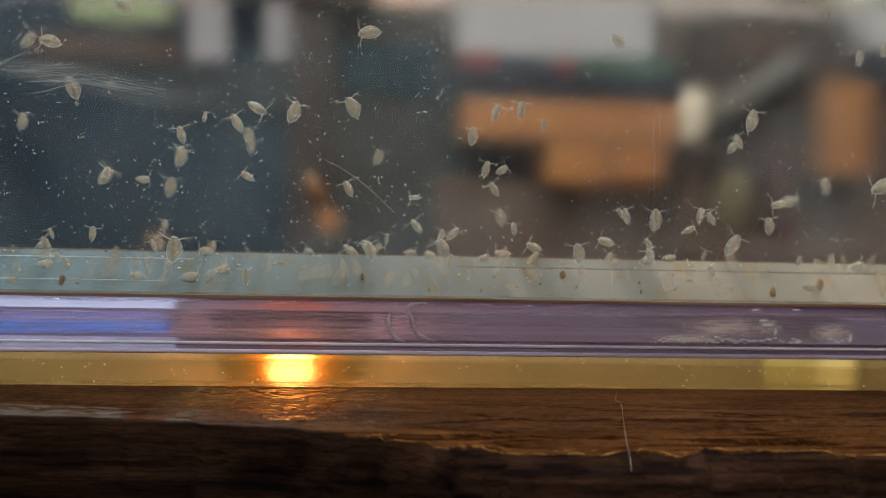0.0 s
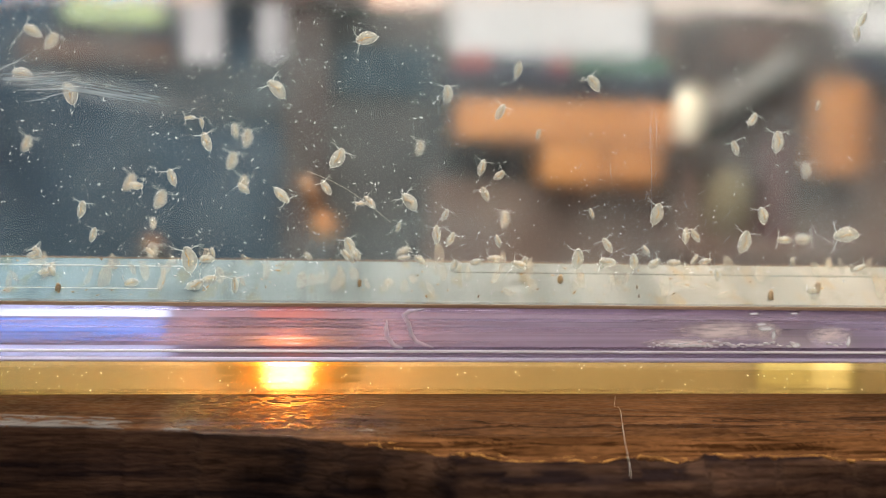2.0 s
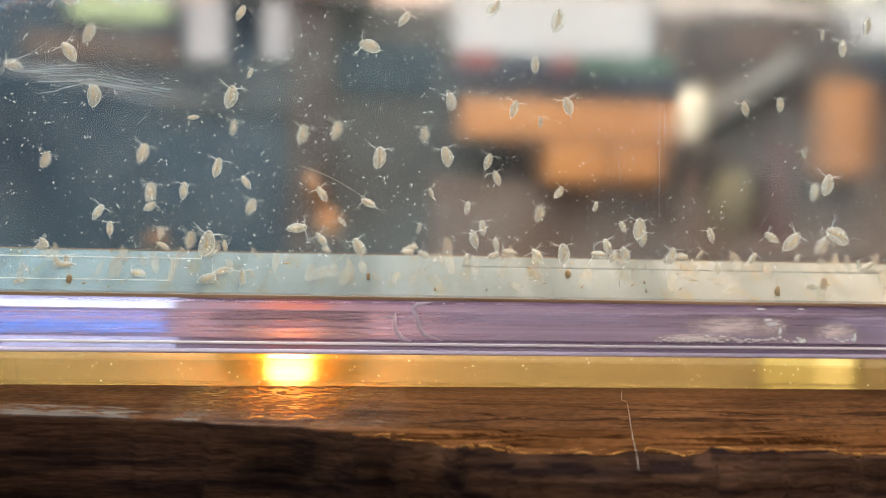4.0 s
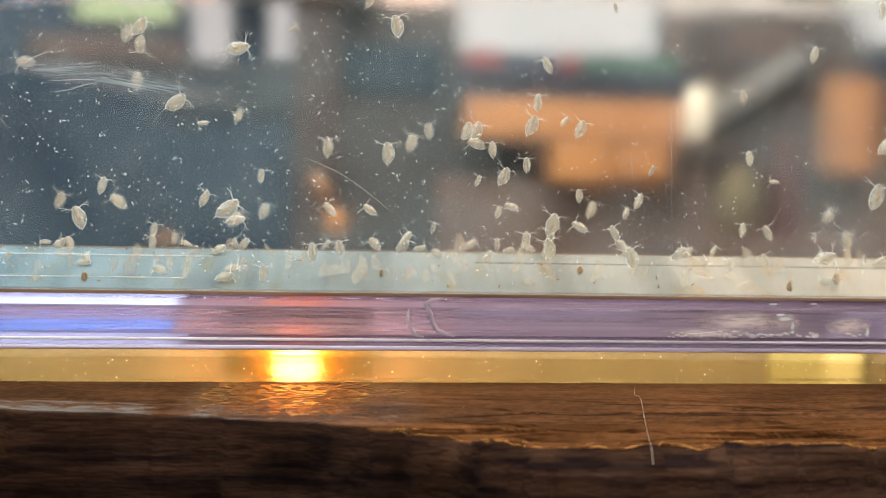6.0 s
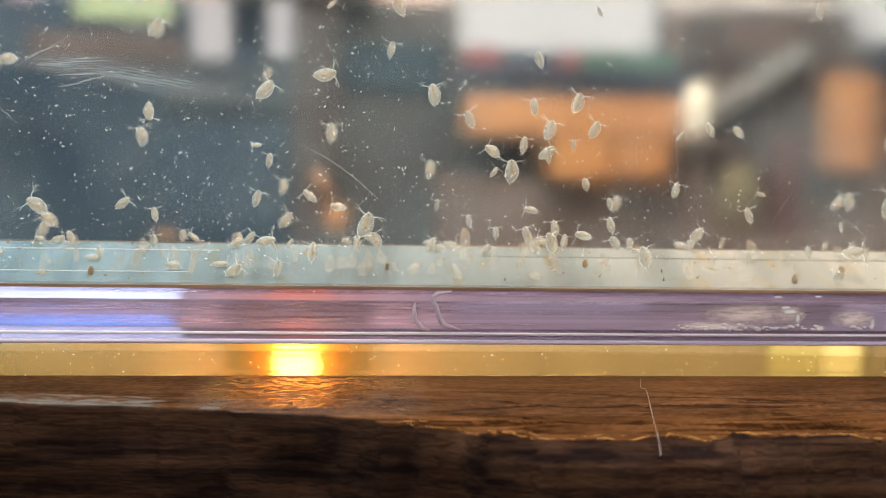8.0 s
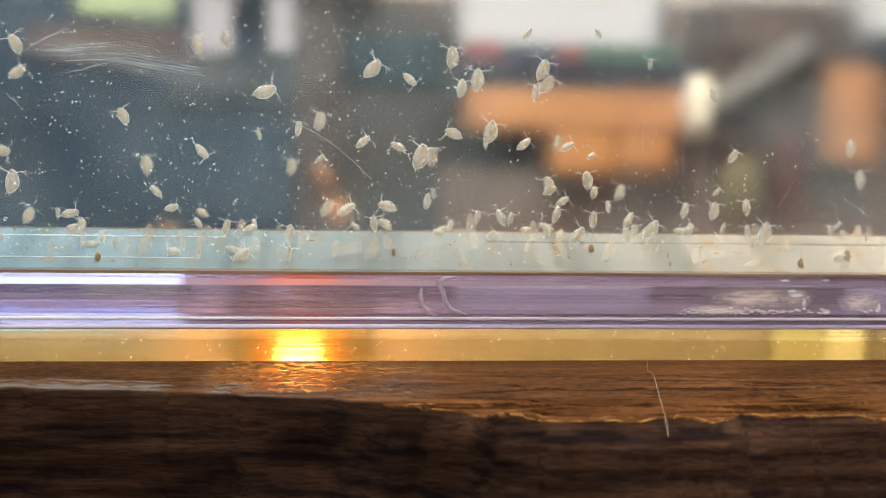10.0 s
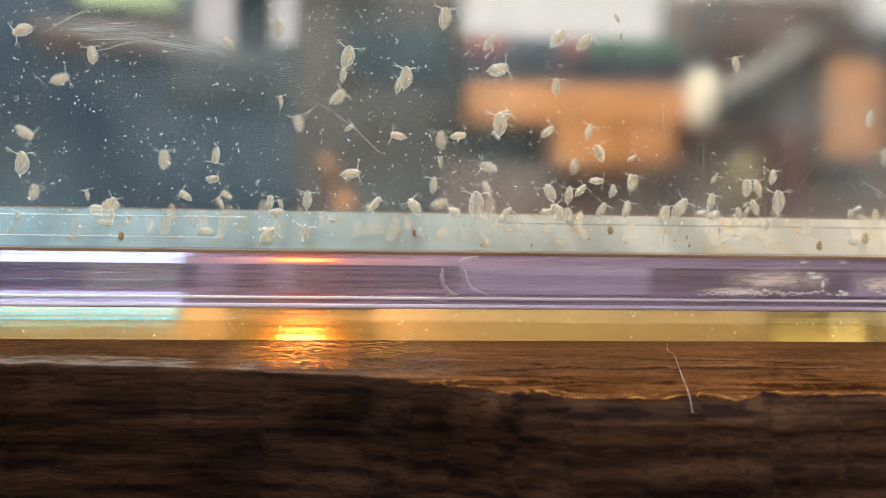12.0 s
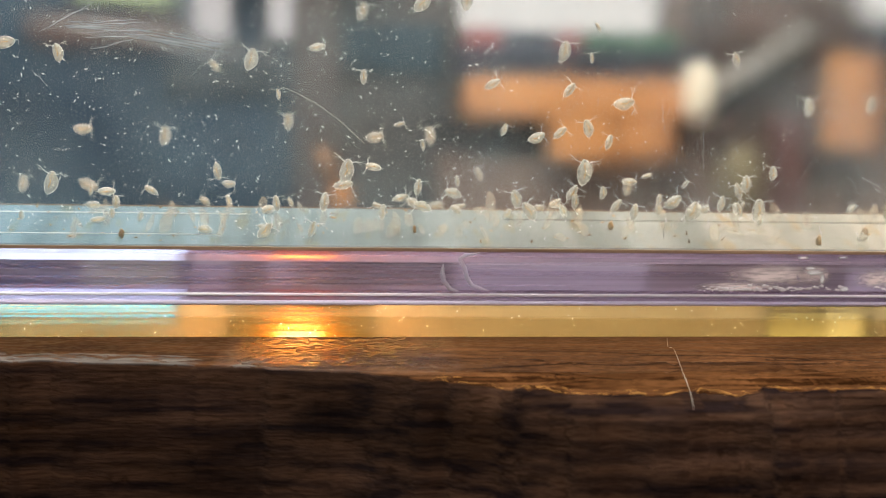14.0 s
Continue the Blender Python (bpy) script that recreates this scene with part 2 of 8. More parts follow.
WOOD = old_wood("weathered_wood")
# darker copy of the wood: the front's shade is put into its colour
SHADED_WOOD = old_wood("shaded_break_wood", (0.018, 0.0115, 0.0115), (0.094, 0.051, 0.031), 0.8, 0.03, 0.00012, 0.75, 0.8, 0.5, 0.035)
PALE_FIBRE = surface("bare_grey_fibre", (0.07, 0.06, 0.052), (0.17, 0.148, 0.13), 1500.0, 0.8, 0.5, stretch=(0.2, 1, 1), dist=0.0002)
# the golden highlight along the bench lip is put into this fibre colour
LIP_HIGHLIGHT = surface("lip_highlight_fibre", (0.16, 0.075, 0.02), (0.5, 0.26, 0.07), 1500.0, 0.6, 0.5, stretch=(0.2, 1, 1), dist=0.0002, spec=0.1)
PANE = clear_pane("tank_pane", (0.985, 0.99, 0.99), 0.039, (0.56, 0.78, 0.92))


def blurring_pane(name, rough):
    """Back sheet with roughness added to imitate lens blur of what lies behind."""
    m, nt, out = material(name)
    rf = nt.nodes.new("ShaderNodeBsdfRefraction")
    rf.distribution = "BECKMANN"
    rf.inputs["IOR"].default_value = 1.45
    nz, rp = mottled(nt, (rough * 0.7,) * 3, (rough * 1.25,) * 3, 120.0)
    nt.links.new(rp.outputs["Color"], rf.inputs["Roughness"])
    nt.links.new(rf.outputs["BSDF"], out.inputs["Surface"])
    return m


BACK_PANE = blurring_pane("blurring_back_pane", 0.125)
WATER = clear_pane("tank_water", (0.985, 0.99, 0.985), 0.006, (0.68, 0.76, 0.8), 60.0, False)
VIOLET = cast_acrylic("violet_acrylic", (0.76, 0.712, 0.82), (0.6, 0.53, 0.7), 0.19, 0.014, 340.0, 0.12, 0.009)
AMBER = cast_acrylic("amber_acrylic", (0.9, 0.825, 0.64), (0.56, 0.46, 0.24), 0.04, 0.02, 300.0, 0.045, 0.008)
# refracted light along the sheet edges is put into these white and lilac colours
EDGE_WHITE = cast_acrylic("white_edge_line", (0.96, 0.96, 1.0), (0.94, 0.94, 0.96), 0.8, 0.03, 340.0)
EDGE_LILAC = cast_acrylic("lilac_edge_line", (0.85, 0.8, 1.0), (0.86, 0.8, 1.0), 0.85, 0.03, 340.0)
REFLECTION_WHITE = surface("white_reflection", (0.86, 0.88, 0.9), (0.95, 0.96, 0.97), 700.0, 0.25, stretch=(0.04, 1, 1))
DARK_JOINT = surface("dark_joint", (0.03, 0.025, 0.02), (0.09, 0.07, 0.05), 700.0, 0.6, stretch=(0.06, 1, 1))
SEAM = surface("brown_seam", (0.16, 0.09, 0.05), (0.4, 0.27, 0.17), 700.0, 0.6, stretch=(0.06, 1, 1))
SILT = silt("pale_silt_film")
SHELL = flesh("flea_shell", (0.72, 0.74, 0.66), (0.97, 0.97, 0.92), 0.7, 7.0, 0.4)
CORE = flesh("flea_core", (0.74, 0.64, 0.44), (0.96, 0.93, 0.82), 0.54, 6.0, 0.4)
LIMB = flesh("flea_limb", (0.86, 0.86, 0.82), (0.98, 0.98, 0.95), 0.08)
GUT = flesh("flea_gut", (0.42, 0.22, 0.06), (0.72, 0.5, 0.22), 0.3, 6.0, 0.3)
BROOD = flesh("flea_brood", (0.88, 0.78, 0.6), (0.95, 0.92, 0.82), 0.2, 6.0)
EYE = surface("flea_eye", (0.008, 0.008, 0.008), (0.02, 0.018, 0.015), 6.0, 0.3)
SPECK = flesh("white_speck", (0.86, 0.87, 0.87), (0.98, 0.99, 0.99), 0.12, 500.0, 0.5)
CRUMB = surface("brown_crumb", (0.22, 0.11, 0.04), (0.62, 0.38, 0.15), 900.0, 0.8)
FIBRE = surface("pale_fibre", (0.5, 0.46, 0.4), (0.8, 0.77, 0.7), 900.0, 0.5)


def smear_film(name, colour, density, scale, stretch, passing=0.5, gain=1.6):
    """Thin milky film, dense in the middle and gone at its rim, broken by streaks."""
    m, nt, out = material(name)
    tc = nt.nodes.new("ShaderNodeTexCoord")
    flat = nt.nodes.new("ShaderNodeMapping")
    flat.inputs["Scale"].default_value = (1.0, 0.0, 1.0)
    ball = nt.nodes.new("ShaderNodeTexGradient")
    ball.gradient_type = "SPHERICAL"
    nt.links.new(tc.outputs["Object"], flat.inputs["Vector"])
    nt.links.new(flat.outputs["Vector"], ball.inputs["Vector"])
    nz, rp = mottled(nt, (0.25, 0.25, 0.25), (1.0, 1.0, 1.0), scale, 5.0, stretch, 0.32, 0.68)
    mul = nt.nodes.new("ShaderNodeMath")
    mul.operation = "MULTIPLY"
    nt.links.new(ball.outputs["Fac"], mul.inputs[0])
    nt.links.new(rp.outputs["Color"], mul.inputs[1])
    dens = nt.nodes.new("ShaderNodeMath")
    dens.operation, dens.use_clamp = "MULTIPLY", True
    dens.inputs[1].default_value = density * gain
    nt.links.new(mul.outputs["Value"], dens.inputs[0])
    df = nt.nodes.new("ShaderNodeBsdfDiffuse")
    tl = nt.nodes.new("ShaderNodeBsdfTranslucent")
    df.inputs["Color"].default_value = tl.inputs["Color"].default_value = (*colour, 1)
    body = nt.nodes.new("ShaderNodeMixShader")
    body.inputs["Fac"].default_value = passing
    nt.links.new(df.outputs["BSDF"], body.inputs[1])
    nt.links.new(tl.outputs["BSDF"], body.inputs[2])
    tr = nt.nodes.new("ShaderNodeBsdfTransparent")
    mix = nt.nodes.new("ShaderNodeMixShader")
    nt.links.new(dens.outputs["Value"], mix.inputs["Fac"])
    nt.links.new(tr.outputs["BSDF"], mix.inputs[1])
    nt.links.new(body.outputs["Shader"], mix.inputs[2])
    nt.links.new(mix.outputs["Shader"], out.inputs["Surface"])
    return m


HAZE = smear_film("wiped_haze", (0.72, 0.84, 0.92), 0.38, 3.0, (0.7, 1, 3.0))
GLUE_FILM = smear_film("glue_glow_film", (0.92, 0.83, 0.83), 1.1, 2.5, (1.0, 1, 1.6), 0.1)
GLINT = smear_film("painted_glint", (0.92, 0.97, 1.0), 1.4, 2.0, (1.0, 1, 2.0), 0.05, 1.7)
FAINT = flesh("faint_scratch", (0.7, 0.72, 0.85), (0.9, 0.9, 0.98), 0.62, 900.0, 0.15)
BLISTER = flesh("white_glue_blister", (0.86, 0.86, 0.9), (0.98, 0.98, 1.0), 0.3, 900.0, 0.12)
SCUFF = flesh("pale_scuff", (0.6, 0.66, 0.72), (0.85, 0.88, 0.92), 0.45, 400.0, 0.6)


# ---- mesh helpers ----


def mesh_object(name, bm, mat, parent=None, label="", smooth=True):
    me = bpy.data.meshes.new(name)
    bm.to_mesh(me)
    bm.free()
    me.materials.append(mat)
    if smooth:
        me.polygons.foreach_set("use_smooth", [True] * len(me.polygons))
    ob = new(name, me)
    ob.parent = parent
    if label:
        ob["label"] = label
    return ob


def part(name, bm, mat, parent, label="", smooth=False):
    return mesh_object(name, bm, mat, parent, label, smooth)


def empty(name, x=0.0, y=0.0, z=0.0):
    ob = new(name)
    ob.empty_display_size = 0.002
    ob.location = (x, y, z)
    return ob


def box(lo, hi, bevel=0.0, bm=None):
    bm = bm or bmesh.new()
    made = bmesh.ops.create_cube(bm, size=1.0)["verts"]
    for v in made:
        v.co = Vector([lo[i] if v.co[i] < 0 else hi[i] for i in range(3)])
    if bevel:
        edges = list({e for v in made for e in v.link_edges})
        bmesh.ops.bevel(bm, geom=edges, offset=bevel, segments=2, affect="EDGES", profile=0.5)
    return bm


def tube(points, radii, sides=6, bm=None):
    """A round tapered tube through points."""
    bm = bm or bmesh.new()
    pts = [Vector(p) for p in points]
    rings = []
    for i, p in enumerate(pts):
        d = (pts[min(i + 1, len(pts) - 1)] - pts[max(i - 1, 0)]).normalized()
        side = d.cross(Vector((0.0, 1.0, 0.0)))
        if side.length < 1e-4:
            side = d.cross(Vector((1.0, 0.0, 0.0)))
        side.normalize()
        other = d.cross(side)
        rings.append([bm.verts.new(p + radii[i] * (math.cos(a) * side + math.sin(a) * other))
                      for a in [2 * math.pi * k / sides for k in range(sides)]])
    for a, b in zip(rings, rings[1:]):
        for k in range(sides):
            bm.faces.new((a[k], a[(k + 1) % sides], b[(k + 1) % sides], b[k]))
    bm.faces.new(rings[0][::-1])
    bm.faces.new(rings[-1])
    return bm


def blob(bm, centre, size, rough=0.0, sub=1):
    made = bmesh.ops.create_icosphere(bm, subdivisions=sub, radius=1.0)["verts"]
    for v in made:
        k = 1.0 + rough * noise.noise(v.co * 1.7 + Vector(centre) * 900.0)
        v.co = Vector([centre[i] + size[i] * k * v.co[i] for i in range(3)])
    return bm


# ---- the room behind ----
ROOM_WALL = surface("pale_wall_paint", (0.66, 0.6, 0.56), (0.78, 0.72, 0.68), 6.0, 0.85)
DARK_WALL = surface("slate_blue_panelling", (0.006, 0.028, 0.056), (0.012, 0.046, 0.086), 5.0, 0.7)
BROWN_WALL = surface("brown_panelling", (0.125, 0.078, 0.06), (0.175, 0.115, 0.09), 5.0, 0.7)
SLATE = surface("dark_umber_paint", (0.052, 0.057, 0.06), (0.073, 0.079, 0.082), 5.0, 0.7)
GREY_POST = surface("grey_brown_paint", (0.034, 0.035, 0.034), (0.052, 0.052, 0.049), 6.0, 0.7)
POST_BROWN = surface("dark_maroon_brown_paint", (0.056, 0.038, 0.034), (0.08, 0.056, 0.048), 5.0, 0.7)
RUST_POST = surface("dull_red_brown_paint", (0.05, 0.039, 0.036), (0.072, 0.054, 0.05), 6.0, 0.7)
ORANGE = surface("orange_lacquer", (0.50, 0.22, 0.075), (0.62, 0.29, 0.10), 9.0, 0.5)
RUST = surface("rust_brown_leaf", (0.16, 0.07, 0.025), (0.26, 0.12, 0.04), 120.0, 0.6)
GOURD = surface("bright_orange_skin", (0.55, 0.2, 0.04), (0.72, 0.32, 0.08), 120.0, 0.4)
FLOOR_MAT = surface("dark_floorboards", (0.05, 0.035, 0.025), (0.11, 0.075, 0.05), 8.0, 0.6, stretch=(0.2, 1, 1))
SKY_GLOW = glow("bright_overcast_sky", (1.0, 0.965, 0.935), 0.85)
SKY_DIM = glow("shaded_sky", (0.97, 0.93, 0.95), 0.62)
BAND_BLUE = glow("blue_band_glow", (0.0, 0.34, 1.0), 8.0)
SKY_WHITE = glow("bright_white_sky", (0.85, 0.95, 1.0), 5.0)
BAND_WHITE = glow("white_band_glow", (0.7, 1.0, 0.96), 7.5)
BAND_PALE = glow("pale_blue_band_glow", (0.2, 0.6, 1.0), 2.4)
BAND_ORANGE = glow("orange_band_glow", (1.0, 0.38, 0.16), 2.2)
LEAF_GLOW = glow("sunlit_leaves_outside", (0.66, 0.80, 0.42), 1.0)
BULB_GLOW = glow("bulb_glow", (1.0, 0.66, 0.45), 170.0)
YELLOW_GLOW = glow("warm_window_glow", (1.0, 0.95, 0.6), 1.45)


def setting(name, bm, mat, label, category="wall"):
    return tagged(mesh_object(name, bm, mat, smooth=False), label, category, kind="structure")


def wall_with_openings(name, x0, x1, z0, z1, y0, y1, holes, mat, label):
    """A wall across x, cut by openings (xa, xb, za, zb)."""
    bm = bmesh.new()
    xs = sorted({x0, x1, *[h[0] for h in holes], *[h[1] for h in holes]})
    for a, b in zip(xs, xs[1:]):
        mid = (a + b) / 2
        cuts = sorted((h[2], h[3]) for h in holes if h[0] < mid < h[1])
        z = z0
        for za, zb in cuts:
            if za > z:
                box((a, y0, z), (b, y1, za), bm=bm)
            z = zb
        if z1 > z:
            box((a, y0, z), (b, y1, z1), bm=bm)
    return setting(name, bm, mat, label)


BACK = 1.90
wall_with_openings("wall_north_lower", -2.0, -0.08, -0.75, 0.309, BACK, BACK + 0.08,
                   [(-0.56, -0.36, 0.256, 0.304), (-0.337, -0.247, 0.183, 0.304), (-0.19, -0.115, 0.19, 0.304)], DARK_WALL,
                   "slate blue panelled lower wall under the windows")
wall_with_openings("wall_north_middle", -0.08, 0.62, -0.75, 0.309, BACK, BACK + 0.08, [(0.19, 0.612, 0.217, 0.309)], SLATE,
                   "dark umber panelled wall below a window")
wall_with_openings("wall_north_side", 0.62, 2.2, -0.75, 0.309, BACK, BACK + 0.08, [(0.985, 1.5, 0.262, 0.309)], BROWN_WALL,
                   "dull brown panelled wall beside a window")
wall_with_openings("wall_north_upper", -2.0, -0.08, 0.309, 1.6, BACK, BACK + 0.08, [(-1.3, -0.36, 0.309, 0.357), (-1.3, -0.36, 0.54, 0.9)], ROOM_WALL,
                   "pale plastered upper wall")
wall_with_openings("wall_north_over_window", -0.08, 0.62, 0.309, 1.6, BACK, BACK + 0.08, [(0.19, 0.612, 0.309, 0.335)], ROOM_WALL,
                   "pale plastered wall over the window")
wall_with_openings("wall_north_end", 0.62, 2.2, 0.309, 1.6, BACK, BACK + 0.08, [(0.985, 1.5, 0.309, 0.37), (0.865, 1.10, 0.36, 0.47)], ROOM_WALL,
                   "pale plastered wall over the side window")
setting("wall_west", box((-2.08, -1.5, -0.75), (-2.0, 1.98, 1.6)), DARK_WALL, "dark painted side wall")
setting("wall_east", box((2.2, -1.5, -0.75), (2.28, 1.98, 1.6)), BROWN_WALL, "brown painted side wall")
wall_with_openings("wall_south", -2.08, 2.28, -0.75, 1.6, -1.58, -1.5, [(-0.75, 0.35, 0.82, 1.42)], BROWN_WALL, "brown wall with an added high window")
# window made up to carry the front fill light
rear = tagged(empty("rear_fill_window", -0.2, -1.54, 0.82), "unseen high window added for the front fill light", "window", kind="structure")
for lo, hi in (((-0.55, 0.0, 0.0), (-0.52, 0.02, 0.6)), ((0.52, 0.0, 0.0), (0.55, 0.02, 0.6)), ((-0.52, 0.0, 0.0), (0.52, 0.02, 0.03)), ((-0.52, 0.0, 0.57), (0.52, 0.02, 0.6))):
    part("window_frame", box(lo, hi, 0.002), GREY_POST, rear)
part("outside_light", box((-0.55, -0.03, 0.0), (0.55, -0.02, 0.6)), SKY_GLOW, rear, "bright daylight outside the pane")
setting("floor", box((-2.08, -1.58, -0.83), (2.28, 1.98, -0.75)), FLOOR_MAT, "dark boarded floor", "floor")
setting("ceiling", box((-2.08, -1.58, 1.6), (2.28, 1.98, 1.68)), BROWN_WALL, "brown boarded ceiling", "ceiling")


def window(name, x0, x1, z0, z1, sky_mat, label, sill=True):
    """A framed window with a bright outside behind it."""
    ob = tagged(empty(name, (x0 + x1) / 2, BACK, z0), label, "window", kind="structure")
    o = Vector(ob.location)
    fw = 0.008
    for nm, lo, hi in (("window_sill", (x0 - 0.01, BACK - 0.008, z0 - 0.012), (x1 + 0.01, BACK - 0.001, z0 - 0.002)),
                       ("frame_side", (x0, BACK + 0.001, z0), (x0 + fw, BACK + 0.01, z1)),
                       ("frame_side", (x1 - fw, BACK + 0.001, z0), (x1, BACK + 0.01, z1)),
                       ("frame_bottom", (x0 + fw, BACK + 0.001, z0), (x1 - fw, BACK + 0.01, z0 + fw * 0.5))):
        if sill or nm != "window_sill":
            part(nm, box(Vector(lo) - o, Vector(hi) - o, 0.001), GREY_POST, ob)
    part("outside_light", box(Vector((x0, BACK + 0.012, z0)) - o, Vector((x1, BACK + 0.017, z1)) - o), sky_mat, ob, "bright daylight outside the pane")
    return ob


window("window_1", 0.19, 0.612, 0.217, 0.335, SKY_GLOW, "wide window filled with white overcast daylight")
window("window_2", 0.985, 1.5, 0.262, 0.37, SKY_GLOW, "window filled with white overcast daylight")
window("window_3", -0.337, -0.247, 0.183, 0.304, SKY_DIM, "narrow upright window with pale daylight")
window("window_4", -0.19, -0.115, 0.19, 0.304, SKY_DIM, "narrow upright window with pale daylight")
window("window_5", -0.56, -0.36, 0.256, 0.304, LEAF_GLOW, "low window with sunlit green leaves outside")
tall = window("window_6", -1.3, -0.36, 0.309, 0.357, SKY_WHITE, "long low window with white sky and added coloured glow strips", False)
# glowing strips added to imitate the split colours in the violet base
for z0, z1, mt in ((0.3095, 0.3135, BAND_PALE), (0.314, 0.3185, BAND_ORANGE), (0.319, 0.3235, BAND_PALE), (0.3265, 0.3335, BAND_ORANGE), (0.339, 0.3425, BAND_PALE), (0.343, 0.3555, BAND_BLUE)):
    part("colour_strip", box((-0.468, 0.003, z0 - 0.309), (0.468, 0.010, z1 - 0.309)), mt, tall)
# glow made up above the view so the base's chamfers look white
window("band_window", -1.3, -0.36, 0.54, 0.9, BAND_WHITE, "unseen upper window added for the base's white bands", False)
late = window("window_7", 0.865, 1.10, 0.36, 0.47, YELLOW_GLOW, "small high window glowing warm yellow")
# brighter strip added to step the glow across the pane
part("bright_strip", box((0.02, 0.002, 0.0), (0.09, 0.010, 0.11)), glow("pale_yellow_glow", (1.0, 0.97, 0.74), 2.3), late, "brighter glowing strip for the pane's uneven light")


def thing(name, bm, mat, label, category, group="", smooth=False, kind=""):
    return tagged(mesh_object(name, bm, mat, smooth=smooth), label, category, group, kind)


# panel made up to carry the added overhead light
panel = tagged(empty("overhead_fill_panel", 0.15, 0.36, 1.55), "unseen flat ceiling panel added as the overhead light", "ceiling light")
part("frame", box((-0.78, -0.68, 0.0), (0.78, 0.68, 0.05), 0.004), ROOM_WALL, panel)

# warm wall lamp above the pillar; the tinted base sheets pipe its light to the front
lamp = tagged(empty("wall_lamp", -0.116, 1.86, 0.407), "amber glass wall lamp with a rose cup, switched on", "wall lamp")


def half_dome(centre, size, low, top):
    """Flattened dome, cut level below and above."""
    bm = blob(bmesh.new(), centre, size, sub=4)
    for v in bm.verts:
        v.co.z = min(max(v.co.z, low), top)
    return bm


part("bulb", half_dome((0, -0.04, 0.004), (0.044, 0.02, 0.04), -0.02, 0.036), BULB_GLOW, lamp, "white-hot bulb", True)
# nested glowing discs imitate the soft orange halo round the bulb
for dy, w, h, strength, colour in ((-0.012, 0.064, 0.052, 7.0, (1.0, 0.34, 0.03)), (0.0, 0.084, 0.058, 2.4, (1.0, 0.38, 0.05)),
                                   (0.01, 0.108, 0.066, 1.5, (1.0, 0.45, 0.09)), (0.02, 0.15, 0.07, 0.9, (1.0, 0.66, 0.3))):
    part("halo_disc", half_dome((0, dy, 0), (w, 0.004, h), -0.05, h), glow("amber_halo_glow", colour, strength), lamp, "glowing disc that adds the lamp's soft halo", True)
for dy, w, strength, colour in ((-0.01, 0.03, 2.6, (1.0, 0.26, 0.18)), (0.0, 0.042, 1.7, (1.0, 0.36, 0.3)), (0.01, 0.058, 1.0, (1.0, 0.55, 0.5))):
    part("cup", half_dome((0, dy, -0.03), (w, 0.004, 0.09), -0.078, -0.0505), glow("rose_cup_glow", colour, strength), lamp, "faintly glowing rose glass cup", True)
# glow added only for the orange glints on the bench top
part("glint_dome", half_dome((0, -0.097, 0.075), (0.074, 0.006, 0.026), -0.03, 0.2), glow("orange_dome_glow", (1.0, 0.27, 0.02), 60.0), lamp, "added glowing orange dome for the glints on the bench", True)
# plate added out of view to stop bulb light reaching the wall below
part("light_stop", box((-0.15, -0.07, -0.083), (0.15, 0.0395, -0.079), 0.001), ROOM_WALL, lamp, "added plate that keeps the bulb's light off the wall")
# taller added glow, mirrored by the bench and reddening the violet sheet
part("glint_column", tube([(0, -0.01, 0.05), (0, -0.01, 0.15), (0, -0.01, 0.3), (0, -0.01, 0.42)], [0.062, 0.075, 0.06, 0.035], 24), glow("orange_column_glow", (1.0, 0.25, 0.1), 2.2), lamp, "added tall orange glow for the bench's reflection", True)
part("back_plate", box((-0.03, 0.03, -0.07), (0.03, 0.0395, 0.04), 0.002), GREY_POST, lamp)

# furniture and things far behind the tank, out of focus
setting("pillar", box((-0.13, 1.84, -0.75), (-0.042, 1.8985, 0.31), 0.006), RUST_POST, "dull red-brown square pillar between the windows", "pillar")
setting("pillar_east", box((0.655, 1.74, -0.029), (0.955, 1.89, 0.296), 0.01), POST_BROWN, "broad brown post between two windows", "pillar")

cabinet = tagged(empty("cabinet", 0.41, 1.76, -0.75), "orange lacquered wooden cabinet with a stepped lower edge", "cabinet")
part("upper_body", box((-0.215, -0.06, 0.795), (0.225, 0.08, 0.868), 0.006), ORANGE, cabinet)
part("lower_body", box((-0.055, -0.04, 0.717), (0.175, 0.08, 0.793), 0.006), ORANGE, cabinet)
part("door", box((-0.055, -0.06, 0.717), (0.056, -0.041, 0.792), 0.005), ORANGE, cabinet)
part("door", box((0.066, -0.06, 0.725), (0.17, -0.041, 0.792), 0.005), ORANGE, cabinet)
part("leg", box((-0.05, 0.0, 0.0), (-0.02, 0.06, 0.715), 0.003), BROWN_WALL, cabinet)
part("leg", box((0.15, 0.0, 0.0), (0.18, 0.06, 0.715), 0.003), BROWN_WALL, cabinet)
locker = tagged(empty("locker", 1.0, 1.78, -0.75), "narrow orange lacquered locker", "cabinet")
part("body", box((-0.112, -0.06, 0.745), (-0.012, 0.06, 0.925), 0.006), ORANGE, locker)
part("leg", box((-0.105, 0.0, 0.0), (-0.085, 0.04, 0.743), 0.003), BROWN_WALL, locker)
part("leg", box((-0.04, 0.0, 0.0), (-0.018, 0.04, 0.743), 0.003), BROWN_WALL, locker)

NAVY = surface("navy_cloth", (0.02, 0.025, 0.05), (0.035, 0.045, 0.08), 20.0, 0.7)
RED_BOARD = surface("red_brown_board", (0.09, 0.055, 0.045), (0.13, 0.08, 0.065), 12.0, 0.7)
GREY_BOARD = surface("slate_grey_board", (0.018, 0.03, 0.042), (0.03, 0.045, 0.06), 8.0, 0.7)
